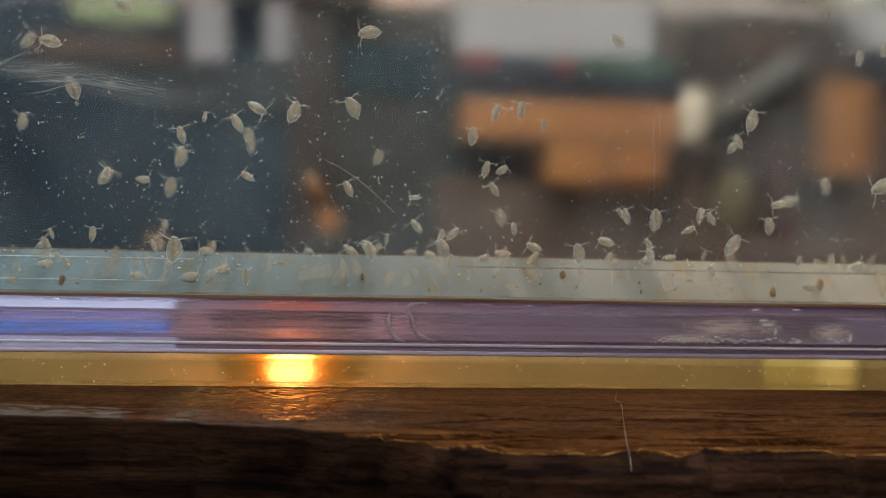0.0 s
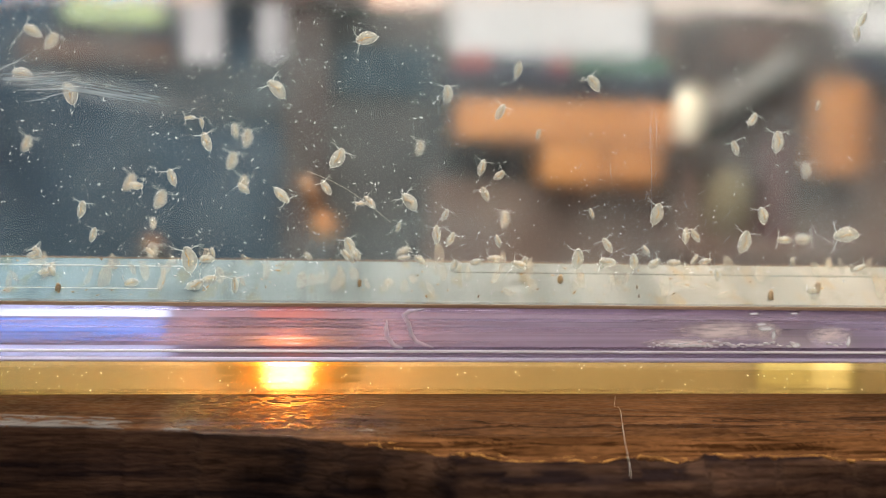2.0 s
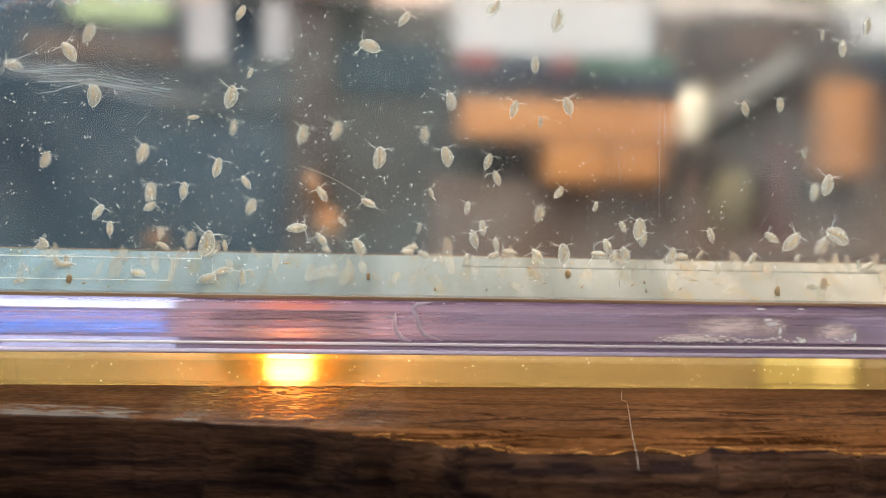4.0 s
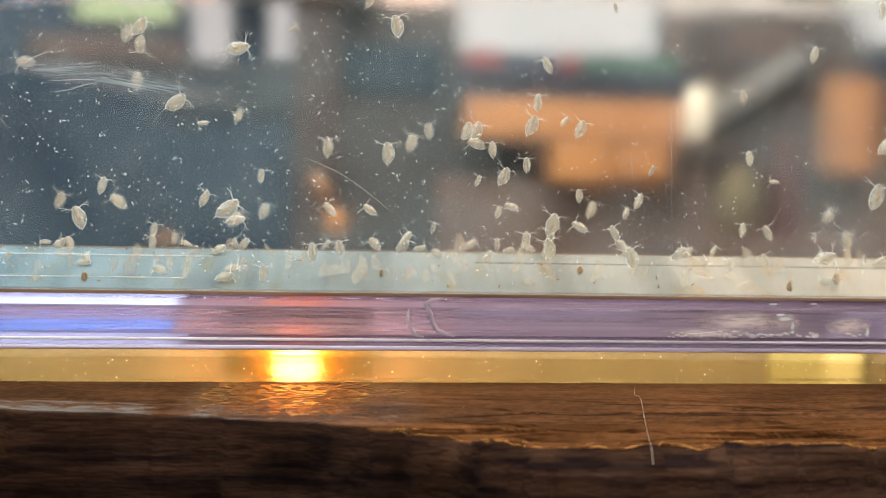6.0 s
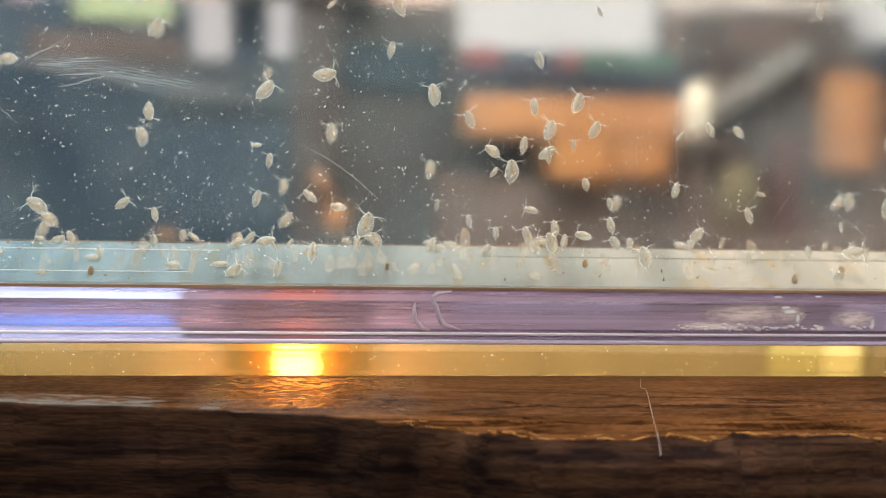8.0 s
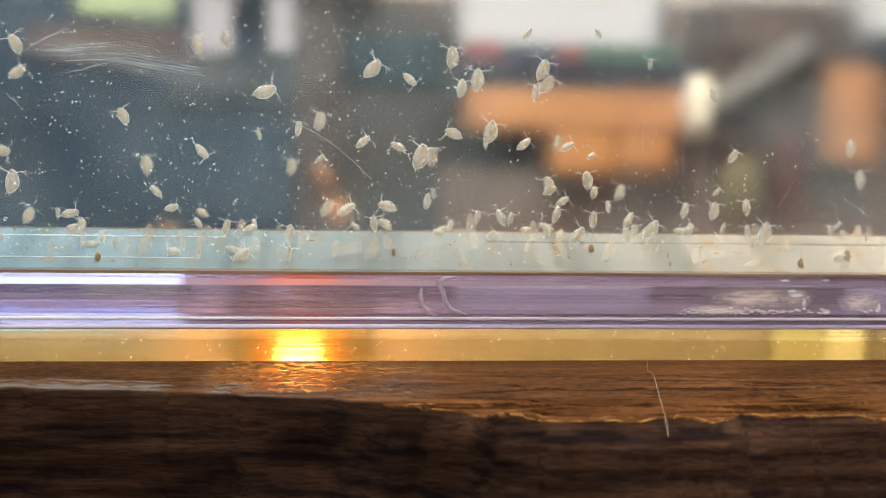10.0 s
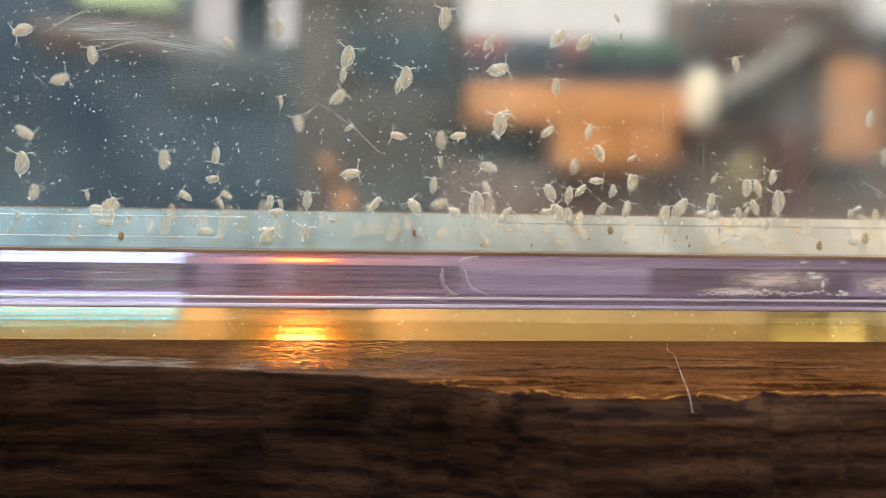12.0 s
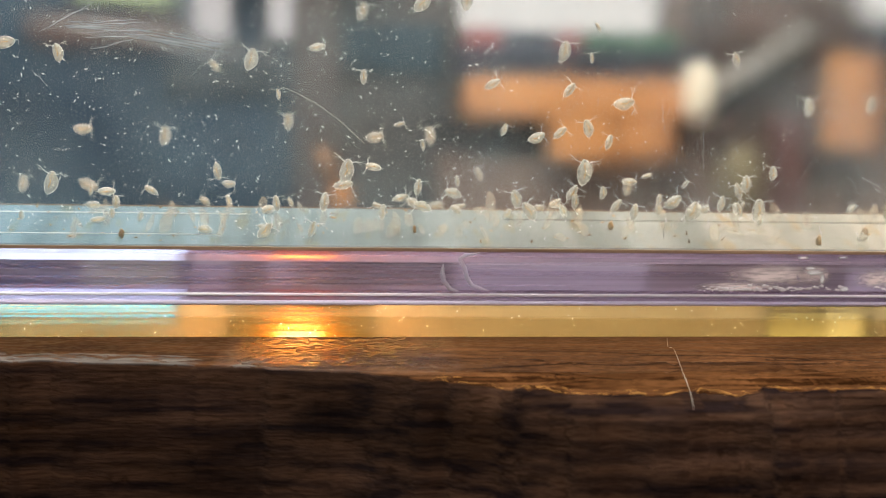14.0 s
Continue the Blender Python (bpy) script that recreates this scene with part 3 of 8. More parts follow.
BLUE_CLOTH = surface("petrol_blue_cloth", (0.012, 0.036, 0.055), (0.024, 0.055, 0.08), 30.0, 0.8)
thing("wall_board", box((-0.635, 1.87, 0.174), (-0.345, 1.899, 0.226), 0.004), RED_BOARD, "dull red-brown board fixed below the leafy window", "board")
thing("wall_panel", box((-0.38, 1.875, 0.085), (-0.128, 1.899, 0.172), 0.004), GREY_BOARD, "plain slate grey panel on the wall", "panel")
thing("wall_hanging", box((-0.035, 1.885, 0.13), (0.165, 1.899, 0.226), 0.004), BLUE_CLOTH, "dark petrol blue cloth hanging on the wall", "wall hanging")
thing("post_board", box((0.69, 1.725, 0.2), (0.83, 1.739, 0.272), 0.003), RED_BOARD, "dull red-brown board on the broad post", "board")
thing("wall_cupboard", box((0.965, 1.85, 0.18), (1.2, 1.899, 0.243), 0.004), NAVY, "dark navy wall cupboard under the window", "cupboard")

# row of books on the shelf board below the wide window
CHEST = surface("dark_brown_chest", (0.15, 0.1, 0.08), (0.2, 0.14, 0.11), 8.0, 0.7)
MAROON = surface("maroon_enamel", (0.08, 0.032, 0.03), (0.12, 0.05, 0.046), 20.0, 0.6)
RED = surface("red_cloth", (0.22, 0.04, 0.045), (0.3, 0.06, 0.06), 20.0, 0.7)
GREEN = surface("green_cloth", (0.03, 0.09, 0.06), (0.05, 0.13, 0.085), 20.0, 0.7)
thing("shelf_board", box((0.17, 1.72, 0.155), (0.64, 1.85, 0.172), 0.003), NAVY, "dark navy shelf board below the wide window", "shelf")
thing("shelf_cupboard", box((0.18, 1.735, 0.122), (0.63, 1.85, 0.154), 0.003), NAVY, "dark navy shallow cupboard above the orange cabinet", "cupboard")
for x0, x1, h, mt, nm in ((0.195, 0.262, 0.036, RED, "dull red"), (0.266, 0.365, 0.032, NAVY, "dark navy"),
                          (0.37, 0.41, 0.034, RED, "dull red"), (0.414, 0.6, 0.036, GREEN, "dark green")):
    thing("book", box((x0, 1.74, 0.172), (x1, 1.83, 0.172 + h), 0.003), mt, nm + " cloth-bound book lying on the shelf board", "book", "books on the shelf")

# pale vessel and grey pipe beside the cabinet
CREAM = surface("cream_enamel", (0.85, 0.8, 0.62), (0.93, 0.9, 0.76), 12.0, 0.35)
PIPE = surface("grey_pipe", (0.2, 0.2, 0.19), (0.26, 0.26, 0.25), 10.0, 0.5)
vessel = tagged(empty("jug", 0.612, 1.66, 0.045), "cream enamel jug standing on a bracket", "jug")
part("body", tube([(0, 0, 0), (0, 0, 0.03), (0, 0, 0.07), (0, 0, 0.1)], [0.02, 0.027, 0.026, 0.02], 20), CREAM, vessel, "", True)
part("rim", tube([(0, 0, 0.1), (0, 0, 0.106)], [0.022, 0.022], 20), PIPE, vessel)
thing("bracket_shelf", box((0.575, 1.6, 0.037), (0.66, 1.7, 0.044), 0.001), BROWN_WALL, "small brown bracket shelf under the jug", "shelf")
thing("bracket_post", box((0.6, 1.64, -0.75), (0.63, 1.67, 0.037), 0.002), BROWN_WALL, "brown upright post that carries the bracket shelf", "post")
pipe = thing("stove_pipe", tube([(0.645, 1.72, 0.085), (0.74, 1.72, 0.145), (0.835, 1.72, 0.215)], [0.03, 0.028, 0.026], 18), PIPE,
             "slanting dull grey stove pipe", "pipe", smooth=True)
OLIVE = surface("olive_canvas", (0.14, 0.12, 0.065), (0.2, 0.17, 0.1), 15.0, 0.8)
thing("canvas_bag", blob(bmesh.new(), (0.665, 1.58, -0.06), (0.04, 0.03, 0.062), 0.15, 3), OLIVE, "upright olive canvas bag", "bag", smooth=True)
thing("side_table", box((0.55, 1.5, -0.15), (1.0, 1.7, -0.124), 0.004), BROWN_WALL, "low brown side table", "table")
thing("tin", box((0.72, 1.55, -0.123), (0.768, 1.6, 0.055), 0.004), MAROON, "tall dull maroon tin", "tin")
for lx in (0.56, 0.97):
    thing("table_leg_post", box((lx, 1.55, -0.75), (lx + 0.02, 1.6, -0.151), 0.002), BROWN_WALL, "plain brown post under the side table", "post")

thing("chest", box((0.15, 1.78, -0.75), (1.3, 1.89, -0.03), 0.01), CHEST, "large plain brown wooden chest along the wall", "chest")
pedestal = thing("plant_stand", tube([(-0.0115, 0.35, -0.75), (-0.0115, 0.35, -0.03), (-0.0115, 0.35, -0.0185)], [0.02, 0.006, 0.007], 16), GREY_POST,
                 "slim dark plant stand behind the bench", "stand", smooth=True)
thing("orange_bulb", tube([(-0.0102, 0.35, -0.0184), (-0.0105, 0.35, -0.0145), (-0.0118, 0.35, -0.0105), (-0.0128, 0.35, -0.0085)],
                          [0.003, 0.0045, 0.0042, 0.002], 16), GOURD, "small round orange gourd on the slim stand", "gourd", smooth=True)
thing("gourd_leaf", tube([(-0.013, 0.352, -0.0085), (-0.0165, 0.352, -0.001), (-0.0205, 0.352, 0.008)], [0.002, 0.0045, 0.0025], 12), RUST,
      "withered rust-brown leaf on the gourd", "leaf", smooth=True)
thing("short_stand", tube([(-0.084, 0.35, -0.75), (-0.084, 0.35, -0.03), (-0.084, 0.35, -0.0242)], [0.02, 0.006, 0.009], 16), GREY_POST,
      "slim dark stand behind the bench", "stand", smooth=True)
# flat blob put in for an orange reflection
thing("orange_reflection", blob(bmesh.new(), (-0.084, 0.35, -0.0213), (0.0055, 0.005, 0.0026), 0.1, 2), RUST, "small flat rust-orange blob standing for an orange reflection", "pebble", smooth=True)

# ---- the bench and the tank ----


def bench_height(x, y):
    """Relief of the worn bench top, millimetres: fine grain by the tank, raised and split strata towards the break."""
    worn = min(1.0, max(0.0, (-y - 3.5) / 5.0))
    side = min(1.0, max(0.0, (x + 1.0) / 8.0))
    g = noise.noise(Vector((x * 0.05, y * 0.7, 3.1))) * 0.02 + noise.noise(Vector((x * 0.16 + y * 0.25, y * 1.7, 1.7))) * 0.03 + noise.noise(Vector((x * 0.8, y * 2.6, 5.7))) * 0.013
    g *= 0.35 + 0.65 * side
    strata = noise.noise(Vector((x * 0.045 + 0.02 * y, y * 1.15, 7.7)))
    g += worn * (0.06 + 0.95 * side) * (max(-0.25, min(0.25, strata * 2.2)) + 0.25 * noise.noise(Vector((x * 0.12, y * 2.6, 4.4))))
    slit = noise.noise(Vector((x * 0.1, y * 1.05, 12.3)))
    g -= max(0.0, 2.0 * worn - 1.0) * side * 0.3 * max(0.0, 1.0 - abs(slit) / 0.07)
    return g - 0.25 * worn * side


def bench_edge(x):
    """Where the top breaks off, millimetres in front of the tank."""
    base = -8.0 - sum(d * min(1.0, max(0.0, (x - x0) / w)) for d, x0, w in ((3.0, -24.0, 18.0), (2.7, -6.0, 7.0), (1.9, 1.0, 9.0), (2.0, 22.0, 12.0)))
    return base + 0.9 * noise.noise(Vector((x * 0.13, 1.3, 0.0))) + 0.5 * noise.noise(Vector((x * 0.42, 4.3, 0.0))) + 0.22 * noise.noise(Vector((x * 1.3, 8.3, 0.0)))


def build_bench():
    xs = [-600, -300, -150, -90, -60] + [-46 + 0.35 * i for i in range(340)] + [90, 150, 300, 600]
    bm, face = bmesh.new(), bmesh.new()
    rows, fronts = [], []
    for x in xs:
        e = bench_edge(x)
        line = [(y, 0.196) for y in (90.0, 80.0, 70.0, 60.0, 50.0, 38.0, 20.0, 8.0)]
        line += [(2.0 + (e - 2.0) * k / 100.0, bench_height(x, 2.0 + (e - 2.0) * k / 100.0) * min(1.0, k / 18.0) + 0.196 - 0.02 * min(1.0, k / 18.0)) for k in range(101)]
        top = len(line)
        # broken layered face that falls away towards the viewer
        yy, zz = e, line[-1][1]
        for k in range(1, 46):
            layer = noise.noise(Vector((x * 0.03 + 5.0, zz * 1.1, 2.0)))
            fine = noise.noise(Vector((x * 0.08, zz * 3.0, 9.0)))
            left = min(1.0, max(0.0, (x - 2.0) / 16.0))
            run = 0.025 + (0.1 + 0.48 * left) * max(0.0, layer) + 0.02 * fine
            fall = 0.08 + 0.2 * max(0.0, -layer + 0.25) + 0.012 * k
            yy -= max(0.015, run)
            zz -= max(0.02, fall)
            line.append((yy, zz))
        line += [(yy - 0.5, -25.0), (yy - 0.5, -40.0), (90.0, -40.0)]
        body = line[:top] + [(e + 0.3, -0.8), (e + 0.3, -40.0), (90.0, -40.0)]
        skin = [(e + 0.25, line[top - 1][1] - 0.05)] + line[top:-1] + [(e + 0.25, -40.0)]
        rows.append([bm.verts.new((x * MM, y * MM, z * MM)) for y, z in body])
        fronts.append([face.verts.new((x * MM, y * MM, z * MM)) for y, z in skin])
    for mesh, lines in ((bm, rows), (face, fronts)):
        for a, b in zip(lines, lines[1:]):
            for k in range(len(a)):
                mesh.faces.new((a[k], a[(k + 1) % len(a)], b[(k + 1) % len(b)], b[k]))
        mesh.faces.new(lines[0])
        mesh.faces.new(lines[-1][::-1])
        bmesh.ops.recalc_face_normals(mesh, faces=mesh.faces[:])
    return bm, face


bench = tagged(empty("wooden_bench", 0, 0, 0), "old dark brown wooden bench with a broken, worn front edge", "bench")
plank, broken = build_bench()
part("top", plank, WOOD, bench, "", True)
# front face in the darker wood that holds its shade
part("broken_face", broken, SHADED_WOOD, bench, "broken front face with its shade put into the dark wood colour", True)
for lx in (-0.55, 0.5):
    part("leg", box((lx, 0.0, -0.75), (lx + 0.06, 0.03, -0.0405), 0.004), WOOD, bench)
    part("leg", box((lx, 0.05, -0.75), (lx + 0.06, 0.085, -0.0405), 0.004), WOOD, bench)


def bare_edge(start, span, count, thick, spread, gaps):
    """Splinters along the break of the bench."""
    bm = bmesh.new()
    for i in range(count):
        x = start + span * i / count + random.uniform(-0.2, 0.2)
        if noise.noise(Vector((x * 0.22, 2.2, 5.5))) < gaps:
            continue
        w = random.uniform(0.6, 2.4)
        off = random.uniform(-0.15, 1.0) ** 3 * spread
        pts = []
        for k in range(4):
            xx = x + w * k / 3
            e = bench_edge(xx) + 0.08 + off
            pts.append((xx * MM, e * MM, (bench_height(xx, e) + 0.14) * MM))
        r = thick * random.uniform(0.5, 1.3) * MM
        tube(pts, [r * 0.3, r, r * 0.9, r * 0.25], 6, bm)
    return bm


part("bare_edge", bare_edge(-40, 28, 620, 0.085, 2.4, -0.3), PALE_FIBRE, bench, "pale grey bare splintered edge")


def lip_edge(start, end, step, shift, seed):
    """A ragged ridge of pale fibre that follows the break."""
    pts, radii = [], []
    for i in range(int((end - start) / step)):
        x = start + step * i
        rag = noise.noise(Vector((x * 0.9, seed, 1.0))) + 0.6 * noise.noise(Vector((x * 2.7, seed, 4.0)))
        y = bench_edge(x) + shift + 0.05 * rag
        pts.append((x * MM, y * MM, (bench_height(x, y) + 0.17 + 0.03 * rag) * MM))
        radii.append((0.004 + 0.085 * max(0.0, 0.3 + 0.75 * rag + 0.5 * noise.noise(Vector((x * 0.17, seed, 9.0))))) * MM)
    return tube(pts, radii, 7)


part("gold_edge", lip_edge(3.0, 52.0, 0.3, 0.06, 2.0), LIP_HIGHLIGHT, bench, "ragged lip with its golden highlight put into the colour", True)
part("splintered_edge", bare_edge(-12, 62, 260, 0.035, 0.8, -0.25), LIP_HIGHLIGHT, bench, "splinters with the lip's golden highlight in their colour")

X0, X1, DEEP = -60.0, 85.0, 33.5
FLOOR_Z = 7.6
RISE, FLOOR_FAR = 0.379, 8.0


def floor_height(y):
    """Top of the silted floor sheet, which slopes up from the front pane, millimetres."""
    return FLOOR_Z + (min(y, FLOOR_FAR) - 1.3) * RISE


tank = tagged(empty("water_tank", 0, 0, 0), "small clear acrylic water tank on a layered violet and amber base", "tank")


def slab(x0, x1, y0, y1, z0, z1, bevel=0.0):
    return box((x0 * MM, y0 * MM, z0 * MM), (x1 * MM, y1 * MM, z1 * MM), bevel * MM)


part("amber_foot", slab(X0, X1, 0.0, DEEP, 0.205, 2.84), AMBER, tank, "amber tinted foot sheet")


def extruded(profile, x0, x1):
    """A bar along x with the given (y, z) outline, millimetres."""
    bm = bmesh.new()
    ends = [[bm.verts.new((x * MM, y * MM, z * MM)) for y, z in profile] for x in (x0, x1)]
    n = len(profile)
    for k in range(n):
        bm.faces.new((ends[0][k], ends[0][(k + 1) % n], ends[1][(k + 1) % n], ends[1][k]))
    bm.faces.new(ends[0][::-1])
    bm.faces.new(ends[1])
    bmesh.ops.recalc_face_normals(bm, faces=bm.faces[:])
    return bm


# the violet sheet has a polished chamfer along its top edge and another above its foot
violet = extruded([(0.06, 2.88), (0.0, 2.95), (0.13, 3.3), (0.24, 3.62), (0.4, 4.06), (0.0, 4.14), (0.0, 6.42), (0.17, 6.95), (0.34, 7.28), (DEEP, 7.28), (DEEP, 2.88)], X0, X1)
part("violet_base", violet, VIOLET, tank, "violet tinted base sheet with chamfered edges")
part("white_edge", tube([(X0 * MM, -0.03 * MM, 3.72 * MM), (X1 * MM, -0.03 * MM, 3.72 * MM)], [0.12 * MM, 0.12 * MM], 12), EDGE_WHITE, tank, "white edge line with refracted light put into its colour", True)
part("lilac_edge", tube([(X0 * MM, -0.1 * MM, 3.06 * MM), (X1 * MM, -0.1 * MM, 3.06 * MM)], [0.19 * MM, 0.19 * MM], 12), EDGE_LILAC, tank, "lilac edge line with refracted light put into its colour", True)
part("floor_rim", tube([(x * MM, (FLOOR_FAR - 0.02) * MM, floor_height(FLOOR_FAR) * MM) for x in (X0 + 2.6, X1 - 2.6)], [0.05 * MM, 0.05 * MM], 6), SEAM, tank, "thin brown stained far edge of the floor", True)
part("joint_line", tube([(9.0 * MM, 6.1 * MM, (floor_height(6.1) + 0.02) * MM), (X1 * MM, 6.1 * MM, (floor_height(6.1) + 0.02) * MM)], [0.03 * MM, 0.045 * MM], 6), DARK_JOINT, tank, "thin dark joint line across the floor", True)
# white lines put the left window's reflection on the floor as colour
for fy, fx in ((6.6, -13.5), (2.9, -15.5)):
    part("reflection_line", tube([(X0 * MM, fy * MM, (floor_height(fy) + 0.02) * MM), (fx * MM, fy * MM, (floor_height(fy) + 0.02) * MM)], [0.07 * MM, 0.03 * MM], 6), REFLECTION_WHITE, tank, "thin white line in place of a window reflection", True)
part("seam", slab(X0, X1, -0.02, DEEP - 2.5, 7.3, 7.56, 0.04), SEAM, tank, "brown stained glue seam")
part("floor_film", extruded([(1.25, 7.57), (1.25, FLOOR_Z), (FLOOR_FAR - 0.3, floor_height(FLOOR_FAR - 0.3)), (FLOOR_FAR, floor_height(FLOOR_FAR) - 0.05), (FLOOR_FAR, 7.57)], X0 + 2.5, X1 - 2.5), SILT, tank, "pale silted floor sheet sloping up from the front")
front = part("front_pane", slab(X0, X1, 0.0, 1.2, 7.6, 60.0), PANE, tank)
part("back_pane", slab(X0, X1, DEEP - 2.4, DEEP, 7.32, 60.0), BACK_PANE, tank, "clear back sheet, roughened to blur the far room like a lens")
part("side_pane", slab(X0, X0 + 2.4, 1.25, DEEP - 2.45, 7.6, 60.0), PANE, tank)
part("side_pane", slab(X1 - 2.4, X1, 1.25, DEEP - 2.45, 7.6, 60.0), PANE, tank)
STEEL = surface("polished_steel", (0.78, 0.76, 0.74), (0.84, 0.82, 0.8), 300.0, 0.06, metal=1.0, stretch=(0.05, 1, 1))
# unseen mirror, added so the base sheets show the bright wall and lamp
thing("mirror_strip", slab(X0 - 30, X1 + 30, DEEP + 0.3, 88.0, 0.2, 0.26, 0.02), STEEL, "unseen polished steel strip added behind the tank as a mirror", "ruler")
water = tagged(mesh_object("water", extruded([(1.3, FLOOR_Z + 0.05), (FLOOR_FAR + 0.1, floor_height(FLOOR_FAR) + 0.05), (FLOOR_FAR + 0.1, FLOOR_Z), (DEEP - 2.55, FLOOR_Z), (DEEP - 2.55, 52.0), (1.3, 52.0)], X0 + 2.5, X1 - 2.5), WATER, smooth=False),
               "clear slightly cloudy water filling the tank", "water", kind="structure")

# ---- water fleas ----


def flea_body(wide, deep, bulge):
    """Egg-shaped shell with a narrow head and a keel round its outline, ending in a tail spine; one long, head up."""
    prof = [(-0.5, 0.014), (-0.47, 0.07), (-0.42, 0.118), (-0.34, 0.168), (-0.24, 0.21), (-0.12, 0.24), (0.0, 0.25), (0.12, 0.238), (0.22, 0.21), (0.3, 0.172),
            (0.36, 0.14), (0.41, 0.12), (0.455, 0.092), (0.485, 0.054), (0.5, 0.01)]
    bm = bmesh.new()
    rings, left, right = [], [], []
    for z, r in prof:
        off = bulge * math.cos(min(1.0, abs(z + 0.02) / 0.5) * math.pi / 2)
        rings.append([bm.verts.new((off + wide * r * math.cos(a), deep * r * math.sin(a), z)) for a in [2 * math.pi * k / 16 for k in range(16)]])
        left.append((off - wide * r * 0.97, 0.0, z))
        right.append((off + wide * r * 0.97, 0.0, z))
    for a, b in zip(rings, rings[1:]):
        for k in range(16):
            bm.faces.new((a[k], a[(k + 1) % 16], b[(k + 1) % 16], b[k]))
    bm.faces.new(rings[0][::-1])
    bm.faces.new(rings[-1])
    keel = bmesh.new()
    for edge in (left, right):
        tube(edge, [0.013] * len(edge), 6, keel)
    tube([(0, 0, -0.48), (0.01, 0, -0.56), (0.03, 0, -0.66)], [0.018, 0.01, 0.003], 6, keel)
    return bm, keel


def flea_antenna(side, lift, sweep):
    """One branched swimming antenna."""
    s = side
    elbow = (s * 0.33, -0.02, 0.41 + lift)
    bm = tube([(s * 0.09, 0.0, 0.36), (s * 0.2, -0.02, 0.375 + lift * 0.5), elbow], [0.02, 0.016, 0.012], 6)
    tube([elbow, (s * 0.5, -0.03, 0.47 + lift + sweep), (s * 0.7, 0.0, 0.48 + lift + 2 * sweep)], [0.011, 0.008, 0.003], 5, bm)
    tube([elbow, (s * 0.47, 0.03, 0.39 + lift + sweep), (s * 0.63, 0.03, 0.3 + lift + 2 * sweep)], [0.01, 0.007, 0.003], 5, bm)
    tube([(s * 0.5, -0.03, 0.47 + lift + sweep), (s * 0.64, -0.03, 0.58 + lift + sweep)], [0.005, 0.002], 4, bm)
    tube([(s * 0.47, 0.03, 0.39 + lift + sweep), (s * 0.64, 0.03, 0.39 + lift + sweep)], [0.005, 0.002], 4, bm)
    return bm


def build_flea(name, kind):
    ob = empty(name)
    wide, deep, bulge = {"side": (1.16, 0.66, 0.05), "top": (0.95, 0.9, 0.0), "slim": (0.8, 0.66, 0.02)}[kind]
    shell, keel = flea_body(wide, deep, bulge)
    part("carapace", shell, SHELL, ob, "", True)
    part("keel", keel, LIMB, ob, "bright rim and tail spine", True)
    part("gut", tube([(0.02, -0.1 * deep, 0.38), (-0.04, -0.165 * deep, 0.26), (0.02 + bulge * 0.8, -0.235 * deep, 0.05), (0.02, -0.225 * deep, -0.16), (0.05, -0.12 * deep, -0.36)],
                     [0.012, 0.024, 0.028, 0.024, 0.01], 7), GUT, ob, "orange-brown gut line", True)
    core = blob(bmesh.new(), (0.02 + bulge * 0.5, 0.0, 0.03), (0.125 * wide, 0.12 * deep, 0.36), 0.25, 2)
    blob(core, (-0.01, 0.0, 0.385), (0.07, 0.06, 0.075), 0.1, 2)
    part("inner_body", core, CORE, ob, "cream inner body", True)
    if kind != "slim":
        bm = bmesh.new()
        for dx, dz, r in ((0.09, 0.06, 0.055), (0.12, -0.06, 0.06), (0.07, -0.16, 0.05), (0.05, 0.13, 0.045)):
            blob(bm, (dx + bulge, -0.17 * deep, dz), (r, r * 0.8, r))
        part("brood", bm, BROOD, ob, "pale cluster of eggs", True)
    bm = bmesh.new()
    for k in range(5):
        blob(bm, (-0.1 * wide, -0.1 * deep, 0.16 - 0.08 * k), (0.06 * wide, 0.03, 0.042), 0.4)
    part("limbs", bm, LIMB, ob, "bundle of pale leaf-like limbs", True)
    part("eye", blob(bmesh.new(), (-0.03 if kind == "side" else 0.0, -0.115 * deep - 0.02, 0.43), (0.034, 0.03, 0.034)), EYE, ob, "black eye", True)
    part("antenna", flea_antenna(-1, 0.02, 0.0 if kind != "side" else 0.05), LIMB, ob, "", True)
    part("antenna", flea_antenna(1, 0.07 if kind != "top" else 0.02, -0.03), LIMB, ob, "", True)
    return ob


KINDS = ["side", "top", "slim"]
LABELS = {"side": "broad pale translucent water flea with visible gut, swimming", "top": "pale translucent water flea with spread antennae, swimming",
          "slim": "slender young pale water flea, swimming"}
MODELS = {k: tagged(build_flea("water_flea", k), LABELS[k], "water flea", "water fleas in the tank") for k in KINDS}
FLEA_SIZES = [2.05, 1.88, 1.04, 1.82, 1.60, 2.19, 1.22, 1.60, 1.35, 1.85, 1.37, 1.05, 2.15, 2.46, 2.14, 2.07, 2.10, 1.59, 1.53, 1.08, 1.06, 1.71, 1.50, 1.91, 1.69, 1.22, 1.68, 1.64, 1.65, 1.58, 1.47, 1.10, 1.20, 1.63, 1.94, 1.69, 1.71, 1.03, 2.11, 1.58, 1.67, 1.50, 1.58, 1.45, 1.29, 2.23, 1.40, 2.09, 2.18, 1.01, 1.62, 1.69, 1.62, 2.29, 2.59, 1.83, 1.37, 2.10, 1.01, 2.02, 1.09, 1.22, 1.47, 1.19, 1.49, 1.69, 1.67, 2.14, 1.45, 1.53, 1.98, 1.80, 1.54, 1.02, 1.05, 2.19, 1.65, 2.0, 2.2, 1.9, 2.1, 2.2, 2.0, 2.3]
fleas = []
taken = set()
